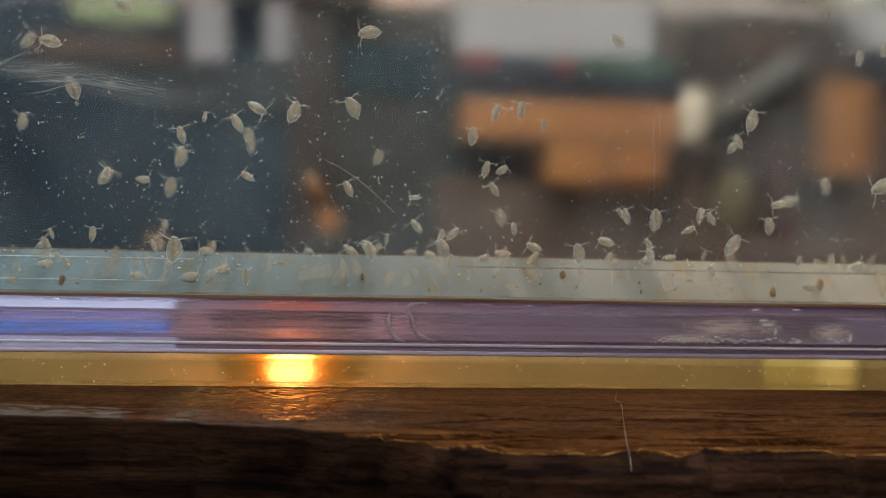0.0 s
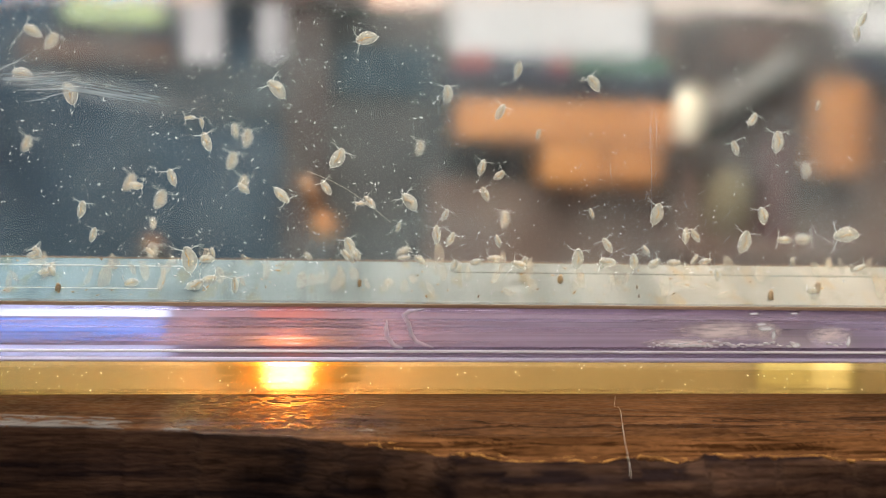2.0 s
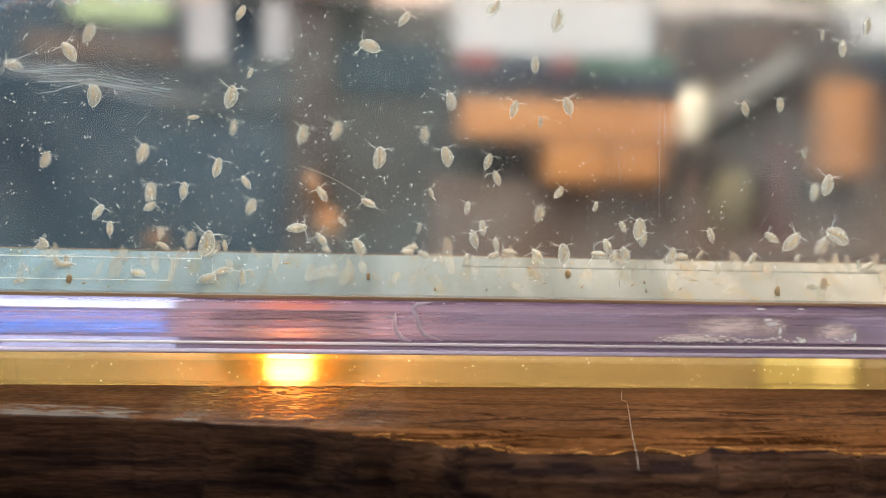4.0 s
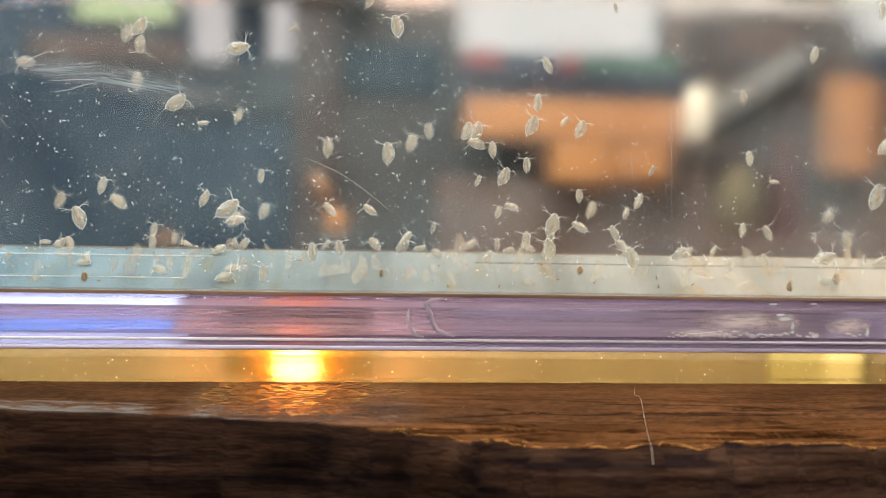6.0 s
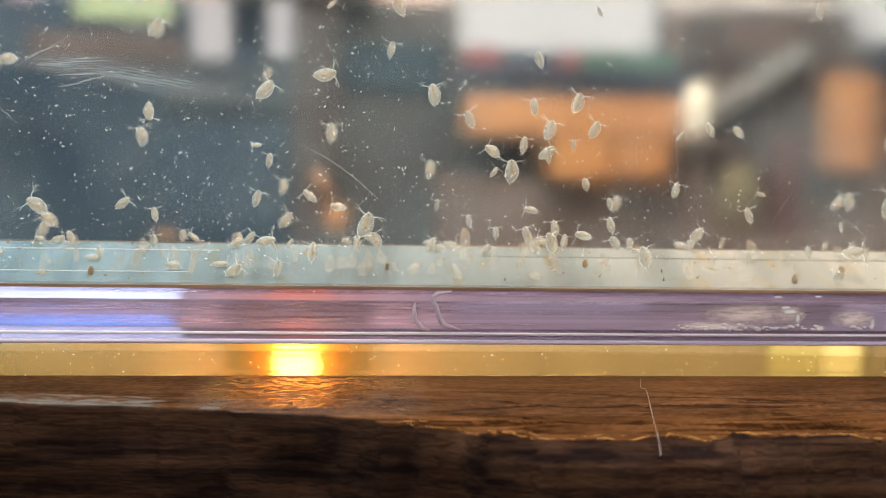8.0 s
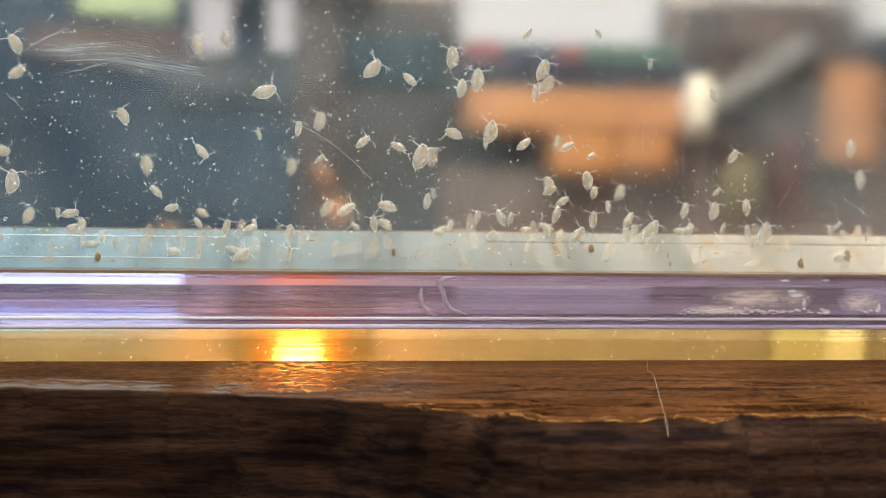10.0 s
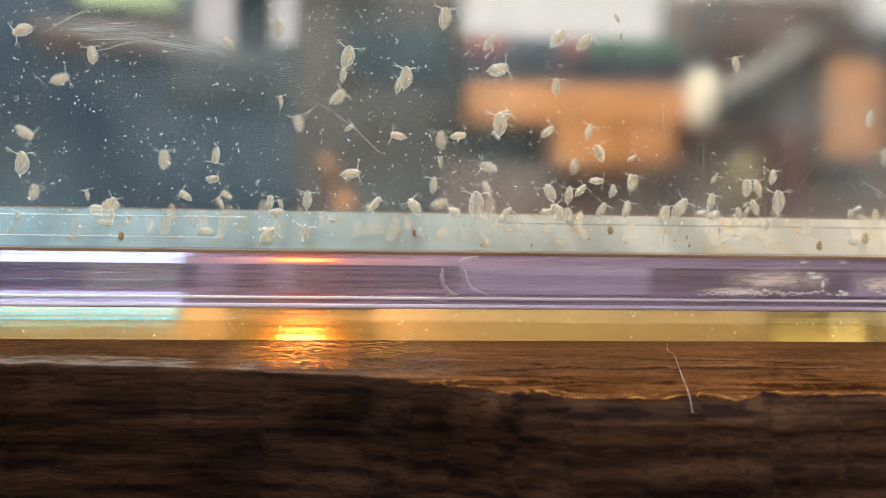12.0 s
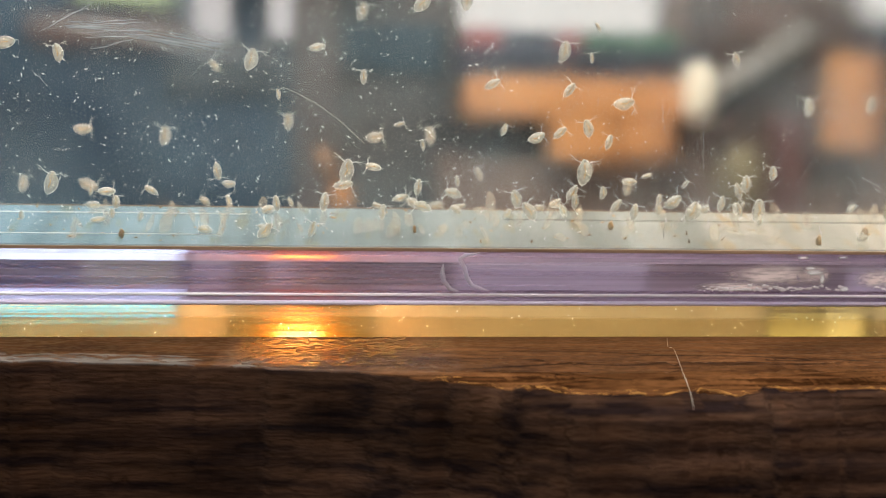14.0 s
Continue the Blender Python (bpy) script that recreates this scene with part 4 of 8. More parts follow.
for i, size in enumerate(FLEA_SIZES):
    k = "slim" if size < 1.15 else ("side" if size > 1.85 or i % 5 == 1 else "top")
    ob = MODELS[k] if k not in taken else copy_thing(MODELS[k], pose(0, 0, 0))
    taken.add(k)
    fleas.append(ob)
for ob, size in zip(fleas, FLEA_SIZES):
    ob.scale = (size * 0.88 * MM,) * 3

# fleas that rest or creep on the silted floor
bottom = []
for i in range(30):
    ob = copy_thing(MODELS["side" if i % 3 else "slim"], pose(0, 0, 0))
    s = random.uniform(0.8, 1.5)
    ob.scale = (s * MM,) * 3
    ob["label"] = "pale water flea resting on the silted tank floor"
    bottom.append((ob, s))

# upright see-through shells put in for the fleas' reflections in the floor
REFLECTION_SHELL = flesh("flea_reflection", (0.82, 0.6, 0.32), (0.98, 0.95, 0.86), 0.8, 1.6, 0.5)
reflection_shell = tagged(mesh_object("flea_reflection", flea_body(1.2, 0.75, 0.07)[0], REFLECTION_SHELL), "blurred flea reflection in the floor, built as a translucent shell",
               "cast shell", "cast shells on the floor")
rm = random.Random(31)
for i in range(75):
    ob = reflection_shell if i == 0 else copy_thing(reflection_shell, pose(0, 0, 0))
    sz, lean = rm.uniform(1.0, 2.1), rm.choice((-75, 70, 0, 15, -12, 25, -30, 5, -8))
    fy = rm.uniform(1.9, 7.6)
    up = sz * (0.22 + 0.27 * abs(math.cos(radians(lean))))
    ob.matrix_basis = pose(rm.uniform(-31, 47) * MM, fy * MM, (floor_height(fy) + up * 0.8) * MM, rm.uniform(-15, 15), lean, rm.uniform(-60, 60))
    ob.scale = (sz * rm.uniform(0.45, 1.0) * MM, sz * 0.8 * MM, sz * MM)

HUSK = surface("orange_brown_husk", (0.2, 0.1, 0.03), (0.48, 0.28, 0.1), 900.0, 0.5)
for hx, hy, hs, hl in ((-23.2, 2.3, 0.5, "dark orange-brown upright husk on the tank floor"), (35.8, 2.0, 0.55, "orange-brown crumbled husk on the tank floor"),
                       (40.5, 3.2, 0.65, "pale orange upright husk on the tank floor"), (18.0, 4.4, 0.5, "orange-brown curled husk on the tank floor"), (0.8, 3.6, 0.4, "small orange-brown husk on the tank floor")):
    thing("husk", blob(bmesh.new(), (hx * MM, hy * MM, (floor_height(hy) + hs * 0.7) * MM), (hs * 0.45 * MM, hs * 0.35 * MM, hs * 0.8 * MM), 0.6, 2), HUSK, hl, "husk", "husks on the tank floor", smooth=True)

# ---- threads, scratches and specks ----
thread = thing("floating_thread", tube([((-3.4 + 6.6 * k / 14) * MM, 0.0, (2.2 - 4.7 * (k / 14) ** 1.0 + 0.55 * math.sin(math.pi * k / 14)) * MM) for k in range(15)],
                                       [0.015 * MM] * 15, 6), FIBRE, "thin pale curved thread drifting in the water", "thread", smooth=True)
thing("hair", tube([(x * MM, y * MM, z * MM) for x, y, z in ((21.63, -1.32, 0.34), (21.12, -2.95, 0.34), (20.71, -4.35, 0.34), (20.76, -4.66, 0.34), (20.93, -4.69, 0.34), (20.82, -5.7, 0.34), (20.21, -8.25, 0.34), (19.65, -10.5, 0.34), (18.73, -14.32, 0.34), (18.39, -16.2, 0.07), (18.24, -17.2, -0.37), (18.11, -17.9, -0.77))],
                   [0.011 * MM] * 12, 6), FIBRE, "thin pale hair lying over the bench edge", "hair", smooth=True)


def crack(points):
    return tube([(x * MM, -0.03 * MM, z * MM) for x, z in points], [0.04 * MM] + [0.19 * MM] * (len(points) - 2) + [0.05 * MM], 8)


part("scratch", crack([(6.0, 7.2), (4.8, 7.0), (4.35, 6.7), (4.75, 6.0), (4.95, 5.2), (5.4, 4.5), (6.8, 4.05)]), FAINT, tank, "pale crooked scratch", True)
part("scratch", crack([(3.0, 6.3), (2.95, 5.6), (3.05, 4.9), (3.6, 4.2), (4.3, 4.0)]), FAINT, tank, "pale crooked scratch", True)


def streak(points, r):
    n = len(points)
    return tube([(x * MM, -0.012 * MM, z * MM) for x, z in points], [(0.3 + 0.7 * math.sin(math.pi * i / (n - 1))) * r * MM for i in range(n)], 6)




def smear(name, x, z, w, h, mat, parent, label, y=-0.02, tilt=0.0):
    """Thin smear on the front that fades out towards its rim."""
    bm = bmesh.new()
    bmesh.ops.create_circle(bm, cap_ends=True, segments=32, radius=1.0, matrix=pose(0, 0, 0, 90))
    ob = part(name, bm, mat, parent, label, True)
    ob.matrix_basis = pose(x * MM, y * MM, z * MM, 0, tilt, 0) @ Matrix.Diagonal((w * MM, MM, h * MM, 1.0))
    return ob


rs = random.Random(12)
for x0, z0, x1, z1, r in ((-26.4, 24.5, -20.5, 25.0, 0.03), (-25.0, 23.66, -20.1, 24.1, 0.035), (-24.8, 22.8, -22.4, 23.4, 0.03), (-25.6, 24.1, -18.9, 24.5, 0.02),
                          (-24.2, 24.9, -21.0, 25.2, 0.025), (-23.4, 23.2, -20.6, 23.9, 0.025), (-28.5, 24.0, -23.9, 26.7, 0.02), (-26.9, 25.2, -24.6, 26.0, 0.015),
                          (23.93, 23.9, 24.5, 13.8, 0.018), (24.37, 23.7, 24.57, 20.5, 0.025), (20.74, 19.7, 21.0, 17.2, 0.02), (24.0, 22.5, 24.1, 20.8, 0.02),
                          (38.8, 26.0, 38.9, 24.8, 0.02), (-4.8, 28.4, -3.2, 24.5, 0.012), (30.0, 14.0, 31.6, 16.4, 0.01), (32.4, 13.0, 34.2, 15.8, 0.011), (33.2, 12.4, 35.6, 15.0, 0.01),
                          (-17.2, 20.8, -16.2, 22.0, 0.012), (-29.2, 21.2, -28.0, 20.1, 0.03)):
    pts = [(x0 + (x1 - x0) * k / 6 + rs.uniform(-0.06, 0.06), z0 + (z1 - z0) * k / 6 + rs.uniform(-0.06, 0.06)) for k in range(7)]
    part("scuff", streak(pts, r), SCUFF, front, "", True)
for hx, hz, hw, hh, tilt in ((-24.0, 24.6, 6.0, 1.1, 2), (-18.0, 23.6, 9.5, 1.5, 9)):
    smear("scuff_haze", hx, hz, hw, hh, HAZE, front, "milky wiped streak", -0.02 - 0.002 * tilt, tilt)
for pts in ([(37.9, 14.9), (38.5, 13.7), (39.7, 13.1), (40.5, 12.4), (41.0, 13.1), (42.0, 13.0), (42.6, 12.4)], [(36.2, 13.2), (36.9, 13.9), (37.6, 13.3), (37.9, 12.2)]):
    part("fibre_curl", streak(pts, 0.016), FIBRE, front, "curled pale fibre stuck on the pane", True)
for x0, x1, z0, z1, r in ((25.0, 34.6, 4.2, 4.62, 0.2), (25.6, 34.2, 4.15, 4.4, 0.22), (34.0, 36.2, 4.3, 4.7, 0.2), (36.6, 37.6, 4.2, 4.6, 0.2), (40.0, 42.0, 4.3, 4.6, 0.2), (24.4, 30.0, 4.15, 4.3, 0.12)):
    n = max(3, int((x1 - x0) / 0.34))
    for k in range(n):
        part("glue_blister", blob(bmesh.new(), ((x0 + (x1 - x0) * (k + rs.random()) / n) * MM, -0.01 * MM, rs.uniform(z0, z1) * MM),
                                  (r * rs.uniform(0.4, 1.5) * MM, 0.05 * MM, r * rs.uniform(0.15, 0.6) * MM), 1.1, 2), BLISTER, tank, "bright lumpy glue blister", True)
# glue film whose milky white also carries the refracted glow
for gx, gz, gw, gh in ((31.0, 5.5, 4.8, 1.0), (34.6, 5.5, 1.6, 0.9), (40.2, 5.2, 2.2, 0.9), (28.0, 4.5, 4.2, 0.5)):
    smear("glue_patch", gx, gz, gw, gh, GLUE_FILM, tank, "glue film with refracted glow put into its milky colour", -0.02)
# bright glints of refracted light, put in as white films
for gx, gz, gw, gh in ((34.6, 5.75, 0.9, 0.28), (34.2, 6.1, 0.6, 0.16), (35.3, 5.2, 0.25, 0.5), (37.3, 4.35, 0.5, 0.28), (41.9, 4.7, 0.22, 0.6), (33.5, 7.0, 0.6, 0.12), (37.0, 7.05, 0.5, 0.1)):
    smear("glint", gx, gz, gw, gh, GLINT, tank, "bright glint put into a white film", -0.05)


def flakes(count, place, size, seed):
    """Many tiny flat flecks in one mesh."""
    rnd = random.Random(seed)
    bm = bmesh.new()
    for _ in range(count):
        c = Vector(place(rnd))
        s = size(rnd)
        a = rnd.uniform(0, math.pi)
        u = Vector((math.cos(a), rnd.uniform(-0.3, 0.3), math.sin(a))) * s * rnd.uniform(1.0, 2.6)
        w = Vector((-math.sin(a), 0.0, math.cos(a))) * s * 0.6
        d = Vector((0.0, s * 0.5, 0.0))
        ring = [bm.verts.new(c + v) for v in (u, w, -u, -w)]
        top, low = bm.verts.new(c - d), bm.verts.new(c + d)
        for k in range(4):
            bm.faces.new((ring[k], ring[(k + 1) % 4], top))
            bm.faces.new((ring[(k + 1) % 4], ring[k], low))
    return bm


thing("suspended_specks", flakes(10500, lambda r: (r.choice((r.uniform(-42, 62), r.uniform(-42, 62), r.uniform(-40, 8))) * MM, (1.4 + 10 * r.random() ** 2.5) * MM, (8.2 + 26 * r.random()) * MM),
                                 lambda r: 0.0135 * MM * (1 + 5.5 * r.random() ** 5), 5), SPECK, "tiny white specks drifting in the water", "specks", kind="stuff")
def dashes(count, seed):
    """Fine upright nicks in one mesh, just proud of the front pane."""
    rnd = random.Random(seed)
    bm = bmesh.new()
    for _ in range(count):
        x, z = rnd.choice((rnd.uniform(-38, 58), rnd.gauss(24, 4), rnd.gauss(20, 9))), rnd.uniform(8.5, 33)
        a, n = rnd.choice((rnd.gauss(0, 0.12), rnd.uniform(-1.5, 1.5))), rnd.uniform(0.1, 0.7)
        tube([(x * MM, -0.008 * MM, z * MM), ((x + n * math.sin(a)) * MM, -0.008 * MM, (z + n * math.cos(a)) * MM)], [0.012 * MM, 0.016 * MM], 4, bm)
    return bm


thing("pane_nicks", dashes(240, 44), SCUFF, "fine pale nicks and hairline scratches on the front pane", "scratches", kind="stuff")
thing("amber_grit", flakes(170, lambda r: (r.uniform(-32, 50) * MM, -0.02 * MM, r.uniform(0.2, 2.7) * MM),
                           lambda r: 0.02 * MM * (1 + 2.0 * r.random() ** 3), 8), SPECK, "fine pale grit and nicks on the amber foot", "grit", kind="stuff")
thing("floor_crumbs", flakes(130, lambda r: (lambda x, y: (x * MM, y * MM, (floor_height(y) + 0.06) * MM))(r.uniform(-38, 60), r.uniform(1.6, 7.9)),
                             lambda r: 0.06 * MM * (1 + 2.0 * r.random() ** 3), 9), CRUMB, "brown crumbs and cast shells on the tank floor", "crumbs", kind="stuff")

# ---- movement ----


def swim(i, depth, rows):
    """rows: seconds, across and up in millimetres, lean of the head in degrees."""
    walk(fleas[i], [(t, pose(x * MM, depth * MM, z * MM, 0, lean, 0)) for t, x, z, lean in rows])


def motions():
    rnd = random.Random(21)
    for ob, s in bottom:
        x, y, lean = rnd.uniform(-30, 48), rnd.choice((rnd.uniform(6.5, 8.5), rnd.uniform(7, 8.5), rnd.uniform(2.2, 7.5))), rnd.choice((-85, 85, -70, 70, 0, 20, -25))
        rows = []
        for t in (0.0, 1.5, 3.0, 5.5, 7.0, 8.0, 10.5, 12.0, 14.0):
            h = floor_height(y) + s * (0.2 + 0.28 * abs(math.cos(radians(lean))))
            rows.append((t, pose(x * MM, y * MM, h * MM, 0, lean, 0)))
            x, y, lean = x + rnd.uniform(-0.9, 0.9), min(8.6, max(2.2, y + rnd.uniform(-0.3, 0.3))), lean + rnd.uniform(-18, 18)
        walk(ob, rows)
    walk(thread, [(0, pose(0.27 * MM, 4.0 * MM, 16.53 * MM, 0, -0.1, 0)), (1.5, pose(0.17 * MM, 4.0 * MM, 16.05 * MM, 0, -2.5, 0)), (3, pose(-0.90 * MM, 4.0 * MM, 16.09 * MM, 0, -7.9, 0)), (6.5, pose(-2.34 * MM, 4.0 * MM, 16.41 * MM, 0, -3.8, 0)), (7.5, pose(-3.01 * MM, 4.0 * MM, 16.67 * MM, 0, -2.6, 0)), (11, pose(-4.69 * MM, 4.0 * MM, 17.56 * MM, 0, 0.5, 0)), (12, pose(-5.27 * MM, 4.0 * MM, 17.81 * MM, 0, 0.0, 0)), (14, pose(-6.73 * MM, 4.0 * MM, 18.31 * MM, 0, -1.4, 0))])
    swim(0, 21.7, [(0, -22.7, 32.5, -55), (0.5, -22.8, 32.5, -57), (1, -25.1, 31.8, -69), (1.5, -29.4, 32.4, -51), (2, -30.8, 30.5, -62), (2.5, -32.5, 28.8, -52), (3, -33.8, 26.6, -69), (3.6, -34.0, 26.7, -72), (4.2, -33.6, 26.4, -80), (4.9, -33.8, 27.3, -87), (5.5, -34.2, 26.8, -85), (6, -33.8, 26.7, -93), (6.5, -34.7, 26.5, -98), (7, -35.3, 26.4, -93), (7.5, -35.6, 26.6, -83), (8, -35.9, 26.5, -99), (8.6, -36.2, 26.0, -72), (9.2, -35.5, 24.6, -12), (9.9, -35.6, 24.3, 47), (10.5, -35.6, 23.7, 74), (11, -35.5, 23.6, 80), (11.5, -35.5, 23.6, 86), (12, -33.5, 21.8, 71), (12.5, -34.0, 20.3, 72), (13, -32.8, 19.2, 72), (13.5, -31.6, 17.7, 86), (14, -31.3, 16.7, 89)])
    swim(1, 3.3, [(0, -24.2, 27.1, -77), (0.5, -25.1, 25.8, -93), (1, -25.2, 25.0, -82), (1.5, -25.6, 24.9, -81), (2, -25.9, 25.1, -76), (2.5, -26.1, 25.0, -89), (3, -26.2, 24.9, -78), (3.6, -25.5, 25.2, -60), (4.2, -22.2, 27.1, -20), (4.9, -20.8, 28.5, 20), (5.5, -19.2, 28.6, 38), (6, -18.9, 28.5, 38), (6.5, -19.2, 29.1, 34), (7, -19.7, 29.1, 37), (7.5, -19.1, 28.5, 23), (8, -18.1, 28.0, 36), (8.6, -20.5, 27.1, 14), (9.2, -23.9, 26.4, -36), (9.9, -29.1, 25.2, -31), (10.5, -30.3, 25.5, 0), (11, -30.5, 24.6, -54), (11.5, -30.7, 24.5, -109), (12, -30.8, 24.6, -109), (12.5, -31.3, 24.2, -91), (13, -31.8, 24.0, -108), (13.5, -32.0, 24.0, -93), (14, -32.2, 23.4, -106)])
    swim(2, 4.6, [(0, -19.9, 24.1, -88), (0.5, -19.9, 23.9, -93), (1, -18.2, 23.7, -82), (1.5, -15.9, 23.3, -96), (2, -13.2, 22.1, -96), (2.5, -13.4, 21.8, -94), (3, -13.8, 21.6, -97), (3.6, -14.0, 21.1, -97), (4.2, -13.7, 21.7, -96), (4.9, -14.3, 20.9, -95), (5.5, -14.0, 21.0, -95), (6, -14.1, 20.9, -99), (6.5, -13.8, 20.6, -81), (7, -11.8, 19.5, -82), (7.5, -10.2, 18.6, -85), (8, -10.2, 18.7, -98), (8.6, -10.4, 18.3, -83), (9.2, -10.0, 19.0, -51), (9.9, -10.5, 18.4, -18), (10.5, -10.2, 18.6, -3), (11, -10.5, 18.9, -1), (11.5, -10.4, 18.9, -15), (12, -10.5, 19.6, -8), (12.5, -10.5, 19.6, -4), (13, -10.7, 19.8, -4), (13.5, -10.6, 20.0, -18), (14, -10.7, 19.9, -6)])
    swim(3, 3.5, [(0, -9.6, 21.2, -29), (0.5, -10.5, 21.2, -17), (1, -11.2, 21.1, -18), (1.5, -11.4, 20.3, -13), (2, -11.7, 20.2, -20), (2.5, -11.6, 20.1, -27), (3, -11.6, 20.0, -23), (3.6, -11.0, 19.1, -7), (4.2, -11.9, 16.6, 28), (4.9, -10.9, 13.7, 62), (5.5, -13.0, 12.5, 30), (6, -11.3, 13.0, 76), (6.5, -10.9, 12.9, 71), (7, -10.0, 11.6, 64), (7.5, -9.4, 11.5, 66), (8, -9.3, 10.8, 78), (8.6, -8.6, 11.0, 65), (9.2, -9.2, 10.8, 35), (9.9, -7.8, 10.3, 5), (10.5, -8.2, 9.8, 0), (11, -8.4, 10.4, 6), (11.5, -8.3, 10.9, 9), (12, -8.2, 11.4, 5), (12.5, -7.9, 11.9, -7), (13, -7.9, 12.1, -9), (13.5, -7.4, 12.0, -9), (14, -6.8, 11.0, 9)])
    swim(4, 2.1, [(0, -13.8, 20.1, -15), (0.5, -13.6, 19.7, -1), (1, -13.8, 18.9, -19), (1.5, -14.1, 18.1, -3), (2, -14.2, 17.3, -18), (2.5, -13.9, 16.6, -11), (3, -13.8, 16.0, -3), (3.6, -13.6, 16.3, 1), (4.2, -14.3, 15.4, 10), (4.9, -13.6, 15.5, 19), (5.5, -14.0, 15.3, 23), (6, -13.6, 14.8, 27), (6.5, -12.8, 13.8, 26), (7, -11.9, 14.5, 29), (7.5, -10.9, 14.5, 26), (8, -9.9, 14.4, 17), (8.6, -10.5, 15.2, 41), (9.2, -13.2, 15.4, 94), (9.9, -14.5, 16.8, 136), (10.5, -15.8, 17.2, 150), (11, -15.8, 16.5, 164), (11.5, -15.6, 15.4, 179), (12, -15.5, 15.0, 189), (12.5, -15.5, 14.5, 172), (13, -15.5, 14.2, 185), (13.5, -15.5, 13.9, 185), (14, -15.4, 13.5, 171)])
    swim(5, 23, [(0, -24.9, 16.0, 39), (0.5, -24.8, 15.4, 28), (1, -24.5, 14.8, 26), (1.5, -23.4, 15.1, 34), (2, -22.1, 16.1, 29), (2.5, -21.3, 16.0, 37), (3, -20.6, 15.3, 36), (3.6, -21.3, 14.9, 26), (4.2, -20.9, 14.3, 3), (4.9, -22.2, 14.2, -21), (5.5, -22.1, 13.5, -31), (6, -25.4, 13.2, -49), (6.5, -28.2, 13.3, -40), (7, -29.6, 12.2, -44), (7.5, -32.2, 12.5, -33), (8, -32.7, 10.8, -49), (8.6, -34.1, 11.5, -22), (9.2, -35.0, 13.7, 38), (9.9, -37.7, 16.3, 97), (10.5, -38.1, 17.2, 124), (11, -38.0, 17.1, 129), (11.5, -38.1, 17.1, 128), (12, -37.4, 16.5, 121), (12.5, -36.1, 15.1, 111), (13, -33.8, 13.7, 129), (13.5, -32.3, 12.4, 112), (14, -31.2, 11.1, 112)])
    swim(6, 2.3, [(0, -16.8, 16.5, 91), (0.5, -16.8, 16.5, 109), (1, -16.8, 16.5, 95), (1.5, -16.8, 16.6, 104), (2, -17.0, 16.6, 99), (2.5, -16.5, 16.6, 95), (3, -15.9, 16.1, 95), (3.6, -15.7, 15.7, 80), (4.2, -17.2, 13.5, 47), (4.9, -16.6, 11.7, 24), (5.5, -17.4, 11.1, 20), (6, -17.8, 11.2, 2), (6.5, -18.3, 11.2, -3), (7, -18.3, 11.0, 5), (7.5, -18.4, 10.7, 8), (8, -18.2, 10.8, 0), (8.6, -17.7, 11.5, 14), (9.2, -18.4, 11.7, 43), (9.9, -17.2, 12.3, 72), (10.5, -17.6, 12.8, 86), (11, -17.4, 12.6, 94), (11.5, -16.9, 12.7, 77), (12, -15.8, 13.1, 84), (12.5, -15.1, 12.9, 85), (13, -15.0, 12.8, 76), (13.5, -14.8, 12.8, 91), (14, -14.5, 12.5, 94)])
    swim(7, 2.8, [(0, -19.9, 16.7, 24), (0.5, -19.9, 16.2, 9), (1, -21.5, 15.4, 11), (1.5, -21.6, 14.6, 22), (2, -21.4, 14.6, 14), (2.5, -21.0, 14.3, 21), (3, -21.0, 13.5, 23), (3.6, -21.5, 13.5, 27), (4.2, -20.8, 14.0, 37), (4.9, -21.8, 14.9, 11), (5.5, -21.5, 14.7, -20), (6, -21.8, 15.7, 17), (6.5, -21.0, 15.1, 52), (7, -20.8, 14.7, 61), (7.5, -20.8, 14.2, 57), (8, -20.7, 13.8, 51), (8.6, -21.9, 13.2, 55), (9.2, -22.7, 12.3, 65), (9.9, -25.3, 11.9, 75), (10.5, -25.6, 11.1, 79), (11, -26.2, 10.9, 84), (11.5, -24.2, 10.8, 87), (12, -24.2, 10.9, 49), (12.5, -24.2, 10.8, 0), (13, -26.3, 10.9, 39), (13.5, -24.3, 11.7, 89), (14, -24.4, 11.7, 89)])
    swim(8, 3.2, [(0, -8.7, 16.9, -55), (0.5, -8.7, 16.9, -41), (1, -8.7, 16.9, -54), (1.5, -8.7, 16.9, -42), (2, -8.7, 16.5, -48), (2.5, -8.9, 16.5, -58), (3, -9.1, 16.6, -59), (3.6, -8.8, 17.0, -49), (4.2, -9.5, 16.2, -27), (4.9, -8.7, 16.4, -5), (5.5, -9.1, 16.4, 5), (6, -9.2, 16.7, 8), (6.5, -9.1, 17.2, -8), (7, -9.2, 17.4, 9), (7.5, -9.1, 17.5, -7), (8, -9.0, 17.5, 8), (8.6, -8.4, 18.2, 8), (9.2, -8.6, 18.0, 8), (9.9, -7.2, 18.9, 9), (10.5, -6.9, 19.1, 10), (11, -4.8, 19.9, 8), (11.5, -4.7, 20.8, -6), (12, -5.3, 21.8, 7), (12.5, -4.9, 22.5, -8), (13, -4.1, 23.1, 1), (13.5, -3.7, 22.4, 9), (14, -3.6, 21.4, 1)])
